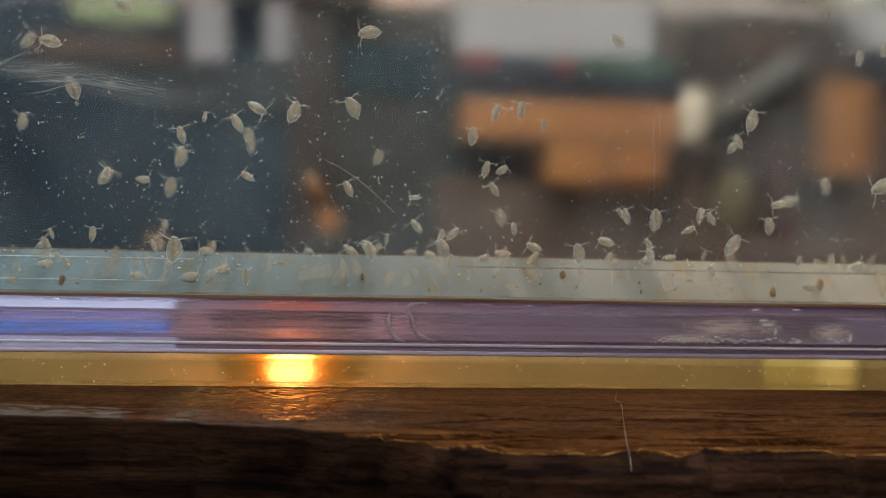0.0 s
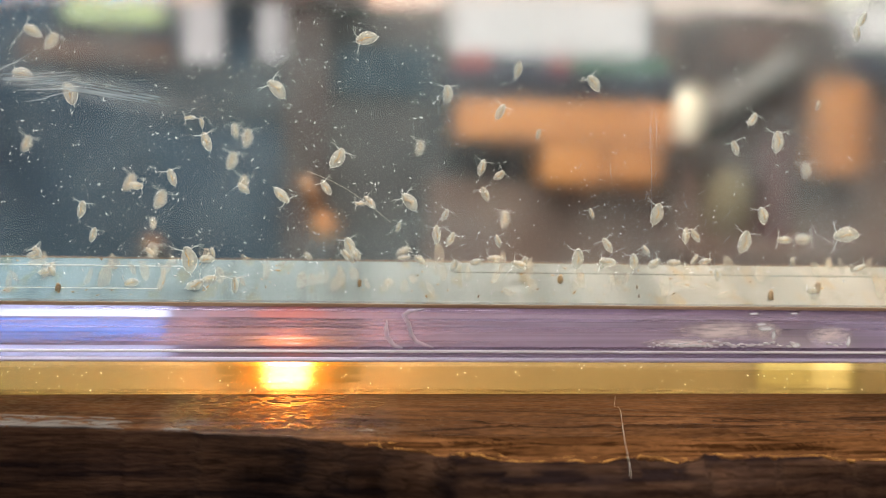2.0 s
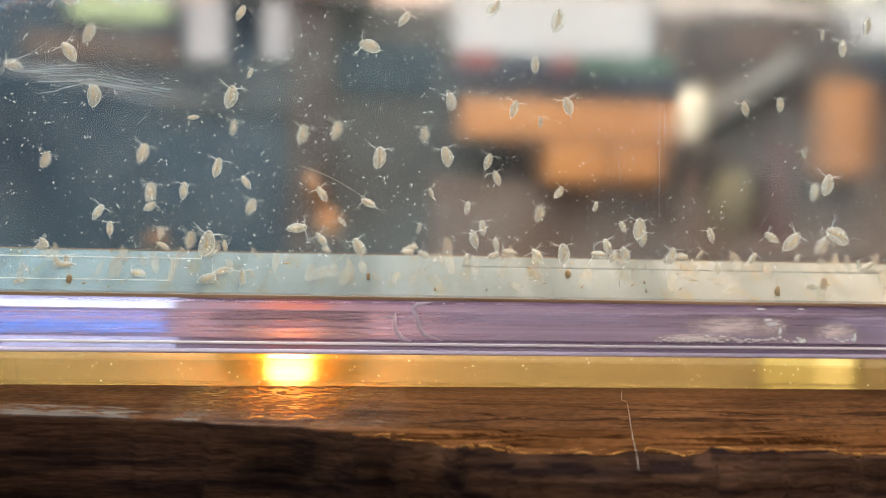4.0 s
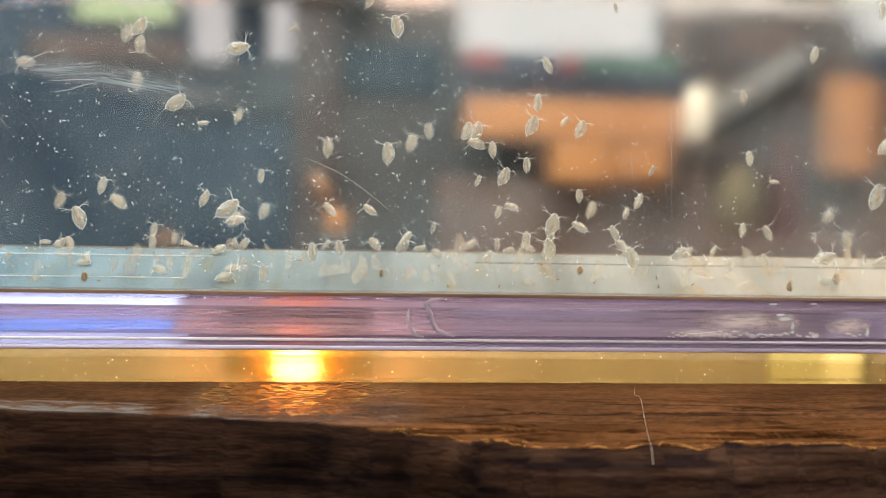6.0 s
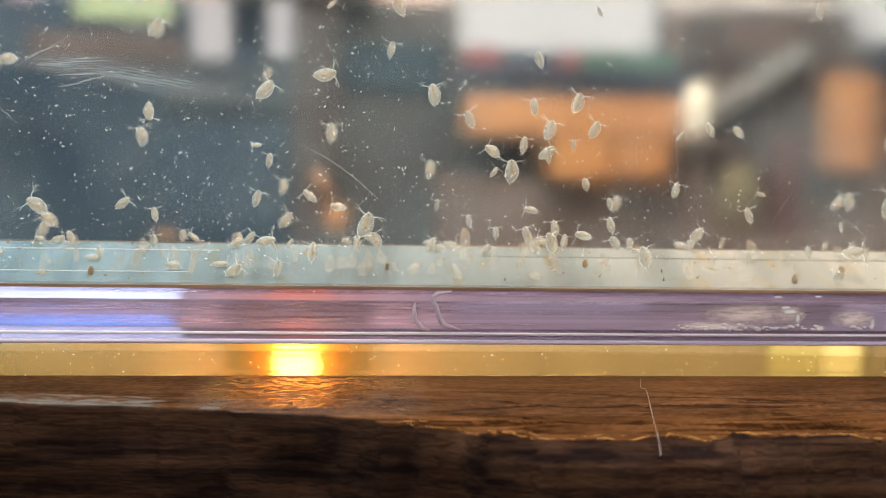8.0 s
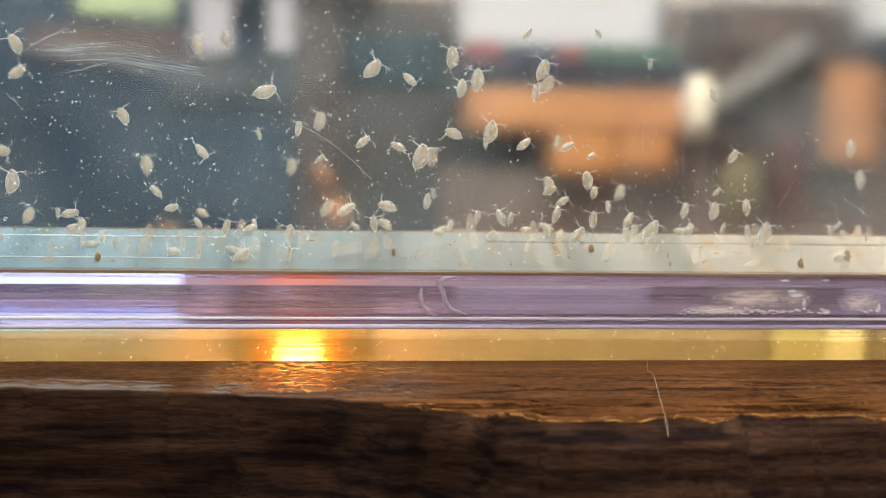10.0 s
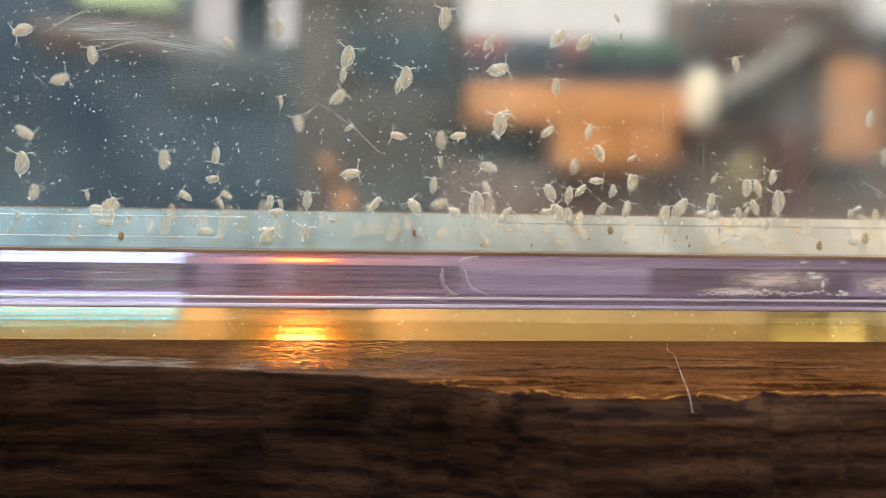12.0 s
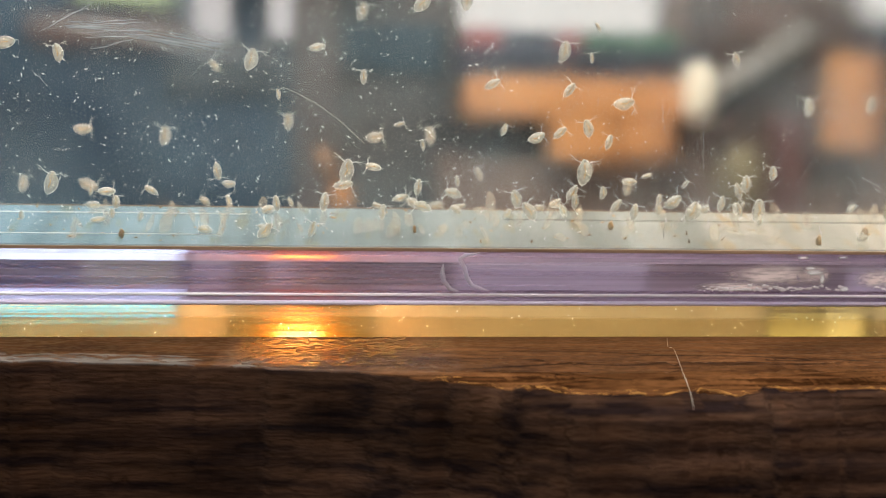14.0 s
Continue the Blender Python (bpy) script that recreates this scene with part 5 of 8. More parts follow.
    swim(9, 2.7, [(0, -7.9, 22.4, 121), (0.5, -8.1, 20.9, 139), (1, -7.8, 19.0, 131), (1.5, -6.3, 17.4, 122), (2, -5.6, 16.0, 136), (2.5, -4.6, 13.6, 122), (3, -4.6, 13.5, 139), (3.6, -4.2, 13.5, 116), (4.2, -5.4, 12.2, 66), (4.9, -4.7, 11.2, 17), (5.5, -5.3, 11.1, -6), (6, -4.9, 10.5, -1), (6.5, -5.3, 10.2, -3), (7, -5.8, 10.0, -3), (7.5, -5.9, 9.9, -6), (8, -5.4, 10.0, 7), (8.6, -4.6, 10.8, 16), (9.2, -4.7, 11.3, 38), (9.9, -2.9, 12.1, 59), (10.5, -6.1, 13.5, 60), (11, -3.0, 12.9, 75), (11.5, -3.1, 12.8, 80), (12, -4.6, 13.7, 81), (12.5, -4.7, 13.4, 81), (13, -4.8, 13.2, 72), (13.5, -4.7, 12.6, 67), (14, -5.2, 12.5, 80)])
    swim(10, 3.5, [(0, -21.1, 11.9, 8), (0.5, -21.2, 11.5, 9), (1, -21.0, 12.2, 17), (1.5, -20.9, 12.1, 7), (2, -20.7, 12.5, 17), (2.5, -20.9, 12.5, 11), (3, -21.2, 12.3, 12), (3.6, -20.7, 12.0, 9), (4.2, -20.0, 12.5, 2), (4.9, -19.3, 11.7, 14), (5.5, -18.9, 12.0, 30), (6, -17.9, 12.1, 12), (6.5, -17.9, 12.3, -4), (7, -17.9, 12.3, 9), (7.5, -18.4, 12.8, 7), (8, -18.3, 12.9, -9), (8.6, -18.3, 12.9, -16), (9.2, -18.5, 13.9, -30), (9.9, -18.7, 13.6, -44), (10.5, -18.7, 14.1, -51), (11, -19.0, 14.2, -65), (11.5, -19.3, 14.2, -53), (12, -18.2, 11.6, -51), (12.5, -18.3, 11.4, -51), (13, -19.5, 11.8, -67), (13.5, -20.3, 11.9, -63), (14, -21.0, 11.8, -58)])
    swim(11, 3, [(0, -24.2, 11.9, -22), (0.5, -24.2, 11.5, -38), (1, -24.3, 11.4, -21), (1.5, -24.4, 11.2, -34), (2, -24.9, 11.2, -34), (2.5, -24.9, 11.3, -31), (3, -24.9, 11.2, -22), (3.6, -25.6, 10.8, -31), (4.2, -25.2, 11.3, -50), (4.9, -26.7, 11.3, -69), (5.5, -26.4, 11.1, -78), (6, -26.4, 11.0, -89), (6.5, -26.8, 10.7, -88), (7, -27.0, 10.7, -72), (7.5, -27.2, 10.8, -78), (8, -27.3, 10.8, -74), (8.6, -27.5, 10.6, -62), (9.2, -26.1, 11.4, -33), (9.9, -26.5, 11.8, -5), (10.5, -25.8, 11.8, 8), (11, -25.8, 11.9, -5), (11.5, -25.9, 11.8, 2), (12, -26.0, 11.6, -9), (12.5, -26.1, 11.6, -2), (13, -26.1, 12.3, -5), (13.5, -26.0, 12.1, -9), (14, -25.7, 11.8, 9)])
    swim(12, 25.5, [(0, -20.3, 9.0, -8), (0.5, -20.4, 9.0, 5), (1, -20.4, 8.9, -4), (1.5, -20.3, 9.0, -9), (2, -20.4, 8.8, 9), (2.5, -20.1, 8.9, 4), (3, -16.7, 8.6, -4), (3.6, -16.5, 8.9, 3), (4.2, -17.8, 9.5, 19), (4.9, -17.7, 9.3, 35), (5.5, -18.3, 9.9, 42), (6, -14.1, 11.4, 40), (6.5, -13.7, 11.2, 34), (7, -12.0, 11.7, 46), (7.5, -9.6, 11.8, 47), (8, -9.3, 10.9, 42), (8.6, -8.4, 10.9, 47), (9.2, -7.7, 11.3, 56), (9.9, -5.7, 10.9, 36), (10.5, -5.3, 11.6, 10), (11, -5.3, 13.3, 36), (11.5, -5.4, 12.6, 70), (12, 4.7, 9.8, 72), (12.5, 5.5, 10.2, 50), (13, 5.5, 9.2, 68), (13.5, 5.6, 9.0, 84), (14, 4.3, 9.1, 79)])
    swim(13, 3, [(0, -14.6, 10.8, 7), (0.5, -14.7, 10.7, -7), (1, -13.8, 11.1, 6), (1.5, -13.1, 11.5, -3), (2, -13.1, 10.6, -8), (2.5, -13.1, 10.3, 0), (3, -13.1, 10.1, 7), (3.6, -13.3, 10.7, 12), (4.2, -12.2, 11.8, 22), (4.9, -12.3, 13.8, 50), (5.5, -11.9, 14.0, 75), (6, -11.9, 14.0, 54), (6.5, -1.1, 12.3, 39), (7, -1.1, 12.3, 25), (7.5, -1.1, 12.3, 21), (8, -1.1, 12.3, 24), (8.6, -0.7, 13.0, 19), (9.2, 1.7, 14.4, 8), (9.9, 2.8, 16.7, 16), (10.5, 3.8, 17.1, 30), (11, 4.7, 18.1, 28), (11.5, 3.3, 18.1, -3), (12, 5.9, 11.3, 4), (12.5, 5.8, 11.3, 9), (13, 5.8, 11.2, 9), (13.5, 11.1, 12.1, 5), (14, 15.1, 13.8, 7)])
    swim(14, 21.8, [(0, -17.3, 18.1, 19), (0.5, -16.4, 18.1, 13), (1, -15.2, 17.7, 28), (1.5, -14.0, 17.7, 13), (2, -11.9, 18.5, 14), (2.5, -10.8, 19.6, 28), (3, -6.3, 21.4, 26), (3.6, -6.1, 20.8, 22), (4.2, -5.6, 20.5, 12), (4.9, -5.3, 19.0, 3), (5.5, -4.9, 18.8, -2), (6, -4.4, 19.2, 2), (6.5, -4.6, 19.2, 6), (7, -4.9, 19.5, -6), (7.5, -4.7, 19.8, -7), (8, -4.5, 20.1, 2), (8.6, -4.9, 19.8, 15), (9.2, -5.4, 20.5, 42), (9.9, -6.3, 19.9, 22), (10.5, -4.8, 20.6, -15), (11, -6.4, 20.3, 30), (11.5, -6.4, 20.4, 69), (12, -6.2, 20.7, 48), (12.5, -4.9, 19.8, 45), (13, -4.2, 18.9, 62), (13.5, -3.7, 17.8, 84), (14, -2.3, 16.4, 81)])
    swim(15, 3, [(0, -0.3, 22.7, -27), (0.5, -1.6, 22.6, -39), (1, -2.9, 25.2, -37), (1.5, -4.2, 24.6, -26), (2, -6.1, 24.5, -43), (2.5, -8.3, 23.3, -41), (3, -9.9, 21.3, -28), (3.6, -10.6, 22.2, -10), (4.2, -10.6, 23.9, 29), (4.9, -12.0, 26.5, 68), (5.5, -13.4, 27.9, 90), (6, -11.1, 27.0, 79), (6.5, -8.9, 26.3, 71), (7, -7.9, 25.8, 89), (7.5, -6.3, 25.4, 72), (8, -4.5, 24.6, 81), (8.6, -4.2, 24.4, 72), (9.2, -2.1, 23.8, 53), (9.9, -1.3, 24.0, 44), (10.5, -0.3, 23.4, 45), (11, -0.3, 23.5, 34), (11.5, -0.1, 21.7, 13), (12, -0.2, 21.7, 7), (12.5, -0.2, 21.8, 22), (13, -0.1, 21.7, 24), (13.5, -12.7, 22.7, 18), (14, -12.8, 22.6, 16)])
    swim(16, 5.6, [(0, -5.2, 22.3, 22), (0.5, -4.5, 21.3, 31), (1, -2.8, 20.8, 17), (1.5, -2.6, 19.2, 33), (2, -1.2, 19.1, 34), (2.5, 0.2, 18.3, 26), (3, 2.1, 18.8, 16), (3.6, 2.2, 19.2, 13), (4.2, 1.3, 18.5, 7), (4.9, 1.7, 18.9, 1), (5.5, 1.0, 18.0, 40), (6, 1.2, 18.8, 0), (6.5, 1.2, 18.7, -4), (7, 1.8, 19.8, -9), (7.5, 4.5, 23.4, -9), (8, 4.6, 23.3, -7), (8.6, 5.4, 23.7, 8), (9.2, 5.9, 23.0, 40), (9.9, 7.8, 23.4, 16), (10.5, 7.9, 23.4, -25), (11, 8.0, 23.4, 26), (11.5, 7.8, 22.8, 77), (12, 7.9, 22.8, 76), (12.5, 7.9, 22.8, 87), (13, 7.8, 22.8, 76), (13.5, 19.1, 19.7, 84), (14, 19.1, 19.8, 81)])
    swim(17, 5.6, [(0, -0.5, 16.0, -26), (0.5, -1.0, 15.9, -18), (1, -1.4, 15.8, -34), (1.5, -1.7, 16.4, -19), (2, -2.1, 16.6, -33), (2.5, -2.7, 16.6, -34), (3, -2.7, 16.7, -29), (3.6, -2.7, 16.6, -31), (4.2, -3.4, 14.9, -34), (4.9, -3.1, 14.5, -37), (5.5, -3.5, 13.9, -39), (6, -3.6, 13.9, -39), (6.5, -3.6, 14.2, -50), (7, -3.5, 13.8, -46), (7.5, -5.0, 13.8, -38), (8, -5.8, 14.5, -49), (8.6, -4.9, 15.4, -32), (9.2, -3.8, 16.0, 6), (9.9, -1.9, 17.8, 45), (10.5, -1.5, 18.2, 62), (11, 3.1, 18.1, 72), (11.5, 2.7, 17.7, 74), (12, -0.6, 21.2, 18), (12.5, -1.0, 25.4, -25), (13, -4.0, 24.9, 14), (13.5, -7.4, 23.9, 78), (14, -7.5, 23.9, 79)])
    swim(18, 5.9, [(0, 5.4, 12.9, -37), (0.5, 4.4, 13.2, -30), (1, 3.2, 14.1, -43), (1.5, 1.6, 15.3, -32), (2, 1.6, 15.4, -44), (2.5, 1.6, 15.4, -43), (3, 1.6, 15.3, -43), (3.6, 1.5, 15.6, -51), (4.2, 0.5, 14.5, -67), (4.9, 0.5, 14.8, -46), (5.5, -0.1, 14.5, -15), (6, -0.2, 13.9, -52), (6.5, -0.5, 14.3, -93), (7, -3.0, 13.8, -98), (7.5, -3.4, 13.6, -94), (8, -3.4, 13.6, -81), (8.6, -2.5, 14.6, -78), (9.2, -1.2, 15.4, -72), (9.9, 1.0, 17.4, -66), (10.5, 1.5, 18.0, -63), (11, 1.5, 18.0, -79), (11.5, 1.5, 18.1, -63), (12, -0.6, 16.9, -78), (12.5, -1.1, 16.1, -79), (13, -1.9, 15.4, -62), (13.5, -2.4, 14.7, -73), (14, -2.7, 13.9, -78)])
    swim(19, 2.9, [(0, 5.0, 15.5, -89), (0.5, 4.8, 15.2, -72), (1, 4.7, 15.4, -88), (1.5, 4.5, 15.3, -87), (2, 4.7, 15.7, -76), (2.5, 4.7, 15.3, -83), (3, 4.6, 15.2, -73), (3.6, 5.7, 15.7, -53), (4.2, 6.0, 15.9, -10), (4.9, 8.3, 16.1, 8), (5.5, 8.4, 16.6, 0), (6, 8.7, 16.7, 22), (6.5, 9.0, 16.9, 46), (7, 9.1, 16.9, 54), (7.5, 9.6, 17.2, 38), (8, 9.6, 16.9, 36), (8.6, 9.8, 17.4, 29), (9.2, 8.1, 17.7, 14), (9.9, 8.4, 17.9, -2), (10.5, 7.6, 18.4, -9), (11, 7.3, 18.0, 9), (11.5, 7.2, 17.7, -8), (12, 7.5, 17.1, -48), (12.5, 6.6, 16.0, -80), (13, 4.3, 12.8, -44), (13.5, 4.3, 12.8, 9), (14, 4.3, 12.9, -7)])
    swim(20, 2.2, [(0, 2.7, 12.1, 6), (0.5, 2.7, 12.1, 5), (1, 2.6, 13.0, 16), (1.5, 3.1, 13.5, 6), (2, 3.9, 13.6, 17), (2.5, 4.7, 13.4, 15), (3, 4.9, 12.9, 18), (3.6, 5.1, 12.7, 18), (4.2, 4.8, 13.1, 17), (4.9, 4.9, 12.2, 28), (5.5, 4.9, 12.5, 40), (6, 5.0, 12.8, 14), (6.5, 5.2, 13.6, 19), (7, 5.1, 13.7, 10), (7.5, 5.2, 14.4, 1), (8, 4.8, 14.1, 7), (8.6, 4.8, 13.9, 5), (9.2, 4.2, 14.5, -1), (9.9, 4.0, 13.8, -6), (10.5, 3.8, 14.1, -9), (11, 3.4, 14.1, 9), (11.5, 3.1, 14.5, -8), (12, 2.8, 14.8, -9), (12.5, 2.4, 14.7, -4), (13, 2.1, 15.2, 9), (13.5, 1.7, 15.2, -6), (14, 1.3, 15.9, -9)])
    swim(21, 2.9, [(0, 1.4, 11.0, -12), (0.5, 1.4, 10.9, -27), (1, 1.4, 11.0, -14), (1.5, 0.1, 12.0, -17), (2, -0.1, 11.9, -16), (2.5, -0.1, 11.9, -28), (3, -0.3, 11.9, -23), (3.6, -0.7, 11.7, -23), (4.2, 0.1, 11.2, -22), (4.9, -0.6, 11.4, 20), (5.5, -1.1, 11.2, 60), (6, 2.5, 11.2, 34), (6.5, 0.3, 11.2, -12), (7, 0.2, 11.3, -22), (7.5, 0.1, 11.0, -11), (8, -0.2, 11.0, -21), (8.6, -0.5, 11.1, -30), (9.2, 0.6, 11.5, -49), (9.9, 0.2, 12.6, -69), (10.5, 0.6, 12.4, -78), (11, 0.5, 11.5, -75), (11.5, 0.2, 11.1, -78), (12, 0.7, 11.0, -34), (12.5, 1.0, 10.8, 0), (13, 1.2, 10.8, -46), (13.5, 1.9, 10.6, -79), (14, 1.4, 10.7, -71)])
    swim(22, 3.7, [(0, -0.2, 10.9, -57), (0.5, -0.2, 10.9, -41), (1, -0.2, 10.9, -56), (1.5, -0.2, 10.9, -46), (2, -0.2, 11.0, -41), (2.5, -3.1, 12.3, -57), (3, -3.1, 12.3, -59), (3.6, -2.6, 12.5, -51), (4.2, -3.3, 11.3, -34), (4.9, -2.2, 10.9, -16), (5.5, -2.6, 10.8, -8), (6, -2.7, 10.8, -9), (6.5, -2.7, 10.8, 3), (7, -3.0, 10.8, -5), (7.5, -1.7, 10.7, 7), (8, -1.7, 10.7, -9), (8.6, -1.2, 11.2, -8), (9.2, -1.9, 10.7, -8), (9.9, -0.8, 11.1, -7), (10.5, -1.1, 11.3, -6), (11, -1.0, 11.2, -9), (11.5, -2.4, 11.5, -7), (12, -2.5, 11.2, 37), (12.5, -2.7, 10.8, 60), (13, -1.5, 10.4, 32), (13.5, -1.9, 10.2, 8), (14, -1.9, 10.2, 9)])
    swim(23, 3, [(0, 7.4, 11.3, -33), (0.5, 7.1, 11.9, -44), (1, 6.9, 12.5, -40), (1.5, 5.6, 11.6, -31), (2, 4.8, 15.6, -39), (2.5, 5.8, 17.7, -42), (3, 6.4, 18.2, -44), (3.6, 6.3, 18.6, -31), (4.2, 7.3, 19.3, -3), (4.9, 7.3, 21.0, 26), (5.5, 7.7, 21.0, 39), (6, 8.4, 20.8, 24), (6.5, 8.6, 20.4, 39), (7, 9.6, 20.0, 21), (7.5, 11.8, 19.7, 37), (8, 14.2, 20.5, 21), (8.6, 13.7, 20.9, 25), (9.2, 14.1, 21.5, 32), (9.9, 13.4, 23.0, 39), (10.5, 13.5, 23.0, 42), (11, 14.8, 24.9, 59), (11.5, 14.7, 24.9, 56), (12, 14.7, 25.0, 43), (12.5, 20.5, 11.2, 60), (13, 22.8, 11.3, 41), (13.5, 22.9, 11.3, 58), (14, 23.0, 11.4, 59)])
    swim(24, 2.6, [(0, 7.4, 11.4, -12), (0.5, 7.0, 11.9, -11), (1, 6.9, 12.5, -8), (1.5, 6.6, 12.7, -16), (2, 7.1, 13.0, -1), (2.5, 7.2, 12.2, -15), (3, 7.4, 11.9, -19), (3.6, 8.3, 11.7, -17), (4.2, 10.2, 12.3, -12), (4.9, 12.0, 11.5, -7), (5.5, 12.9, 11.8, -5), (6, 12.9, 11.8, -1), (6.5, 12.9, 11.9, -19), (7, 12.7, 11.7, -2), (7.5, 12.5, 11.7, -18), (8, 12.5, 11.7, -18), (8.6, 12.1, 11.6, -12), (9.2, 11.0, 12.3, 3), (9.9, 9.9, 11.8, -20), (10.5, 9.5, 12.2, -50), (11, 9.5, 12.2, -4), (11.5, 13.8, 12.1, 37), (12, 13.8, 12.2, 6), (12.5, 13.8, 11.5, 0), (13, 13.7, 11.2, 12), (13.5, 13.7, 11.3, 30), (14, 14.1, 12.1, 34)])
    swim(25, 3, [(0, 7.3, 12.4, 11), (0.5, 7.0, 13.2, 28), (1, 6.8, 13.7, 26), (1.5, 7.2, 14.3, 11), (2, 7.8, 14.6, 26), (2.5, 8.1, 14.6, 18), (3, 8.2, 14.7, 22), (3.6, 9.0, 14.8, 17), (4.2, 8.9, 14.6, 7), (4.9, 10.5, 13.9, 20), (5.5, 10.5, 14.2, 40), (6, 10.5, 14.1, 16), (6.5, 9.9, 11.9, 4), (7, 10.0, 11.9, 7), (7.5, 9.9, 11.9, 9), (8, 9.9, 11.8, -2), (8.6, 10.5, 12.1, 6), (9.2, 9.7, 12.2, 25), (9.9, 10.7, 11.9, 18), (10.5, 9.5, 10.9, 0), (11, 8.8, 11.2, 30), (11.5, 8.5, 10.7, 68), (12, 8.6, 10.7, 52), (12.5, 10.3, 11.1, 60), (13, 9.9, 10.2, 51), (13.5, 11.8, 10.6, 53), (14, 12.8, 11.2, 59)])
    swim(26, 2.7, [(0, 9.6, 20.7, 4), (0.5, 9.6, 20.7, -14), (1, 9.1, 21.3, 3), (1.5, 8.0, 24.6, 3), (2, 7.7, 24.5, 2), (2.5, 7.2, 24.7, -11), (3, 6.5, 25.2, 2), (3.6, 6.2, 24.2, -3), (4.2, 7.6, 23.1, -13), (4.9, 6.9, 21.8, 10), (5.5, 7.0, 21.1, 40), (6, 7.6, 20.8, 20), (6.5, 7.6, 20.9, -19), (7, 7.6, 20.8, -26), (7.5, 7.5, 21.0, -16), (8, 7.4, 21.2, -26), (8.6, 6.8, 21.1, -12), (9.2, 7.5, 21.9, 20), (9.9, 6.2, 22.5, 13), (10.5, 6.5, 22.5, -10), (11, 9.3, 19.6, 16), (11.5, 9.3, 19.6, 55), (12, 8.0, 18.7, 54), (12.5, 6.7, 16.7, 64), (13, 5.9, 15.4, 65), (13.5, 7.7, 15.6, 67), (14, 10.9, 16.7, 67)])
    swim(27, 2.1, [(0, 13.5, 22.9, 4), (0.5, 13.5, 24.2, -2), (1, 13.2, 25.6, 13), (1.5, 13.3, 26.9, -4), (2, 13.4, 26.6, 13), (2.5, 13.9, 27.3, 0), (3, 13.9, 26.6, 9), (3.6, 13.9, 26.3, 5), (4.2, 14.1, 26.8, -3), (4.9, 13.9, 26.0, -11), (5.5, 14.1, 26.2, -15), (6, 14.1, 26.3, -27), (6.5, 14.1, 25.8, -21), (7, 13.5, 26.3, -28), (7.5, 13.2, 26.2, -29), (8, 13.0, 26.2, -17), (8.6, 12.7, 26.1, -6), (9.2, 12.2, 27.2, 17), (9.9, 11.4, 26.9, 41), (10.5, 11.3, 27.3, 51), (11, 10.9, 27.8, 51), (11.5, 8.5, 26.1, 60), (12, 6.6, 24.6, 32), (12.5, 6.6, 23.4, 20), (13, 6.8, 22.3, 28), (13.5, 7.0, 20.9, 65), (14, 7.0, 21.0, 61)])
    swim(28, 3.2, [(0, 11.6, 22.7, 23), (0.5, 12.1, 23.2, 31), (1, 12.2, 23.2, 20), (1.5, 12.2, 23.3, 31), (2, 12.2, 23.2, 28), (2.5, 12.3, 23.1, 16), (3, 12.3, 23.1, 33), (3.6, 12.7, 23.5, 27), (4.2, 12.6, 22.9, 13), (4.9, 13.6, 23.5, 0), (5.5, 13.5, 23.4, -6), (6, 13.6, 23.3, 1), (6.5, 13.5, 23.3, -7), (7, 12.8, 23.7, -5), (7.5, 12.9, 23.0, -1), (8, 12.9, 22.4, -6), (8.6, 13.0, 22.7, -1), (9.2, 12.3, 21.9, 9), (9.9, 12.6, 22.3, 8), (10.5, 12.2, 22.1, 0), (11, 12.3, 21.6, 22), (11.5, 12.2, 21.3, 33), (12, 12.5, 21.3, 4), (12.5, 13.8, 21.7, 0), (13, 14.1, 21.6, 2), (13.5, 14.0, 21.6, 38), (14, 13.7, 20.7, 39)])
    swim(29, 3.2, [(0, 10.9, 18.0, 14), (0.5, 10.7, 18.0, 29), (1, 10.9, 18.2, 12), (1.5, 10.9, 18.3, 20), (2, 10.8, 18.6, 17), (2.5, 10.9, 18.7, 11), (3, 11.1, 19.0, 26), (3.6, 11.4, 19.3, 23), (4.2, 10.3, 18.4, 16), (4.9, 11.0, 18.4, 2), (5.5, 10.5, 18.4, -10), (6, 9.9, 19.3, -4), (6.5, 9.9, 19.3, 9), (7, 9.9, 19.1, 10), (7.5, 12.1, 19.2, -4), (8, 12.1, 19.2, 8), (8.6, 12.3, 19.4, 13), (9.2, 11.1, 18.3, 24), (9.9, 11.7, 18.0, 48), (10.5, 11.0, 17.8, 65), (11, 11.3, 17.6, 66), (11.5, 11.8, 17.7, 36), (12, 11.9, 17.5, 51), (12.5, 12.1, 17.2, 46), (13, 12.4, 17.2, 49), (13.5, 12.5, 17.2, 49), (14, 13.0, 17.1, 48)])
    swim(30, 3, [(0, 11.6, 16.4, -34), (0.5, 11.3, 16.6, -18), (1, 11.3, 16.4, -33), (1.5, 11.2, 16.5, -29), (2, 11.1, 16.4, -25), (2.5, 10.9, 16.8, -33), (3, 11.0, 16.6, -34), (3.6, 11.7, 17.1, -29), (4.2, 11.2, 17.3, -19), (4.9, 12.7, 17.4, -8), (5.5, 12.5, 17.9, -3), (6, 12.8, 18.1, -1), (6.5, 13.0, 18.6, -3), (7, 12.9, 18.1, -7), (7.5, 13.3, 17.9, -8), (8, 14.2, 18.4, 1), (8.6, 14.8, 18.7, 4), (9.2, 14.0, 18.3, 10), (9.9, 15.2, 17.8, 52), (10.5, 15.5, 18.2, 90), (11, 15.0, 18.0, 65), (11.5, 15.3, 18.1, 33), (12, 15.4, 17.6, 19), (12.5, 16.6, 18.0, 40), (13, 16.2, 17.4, 16), (13.5, 17.1, 17.2, 28), (14, 17.2, 16.4, 16)])
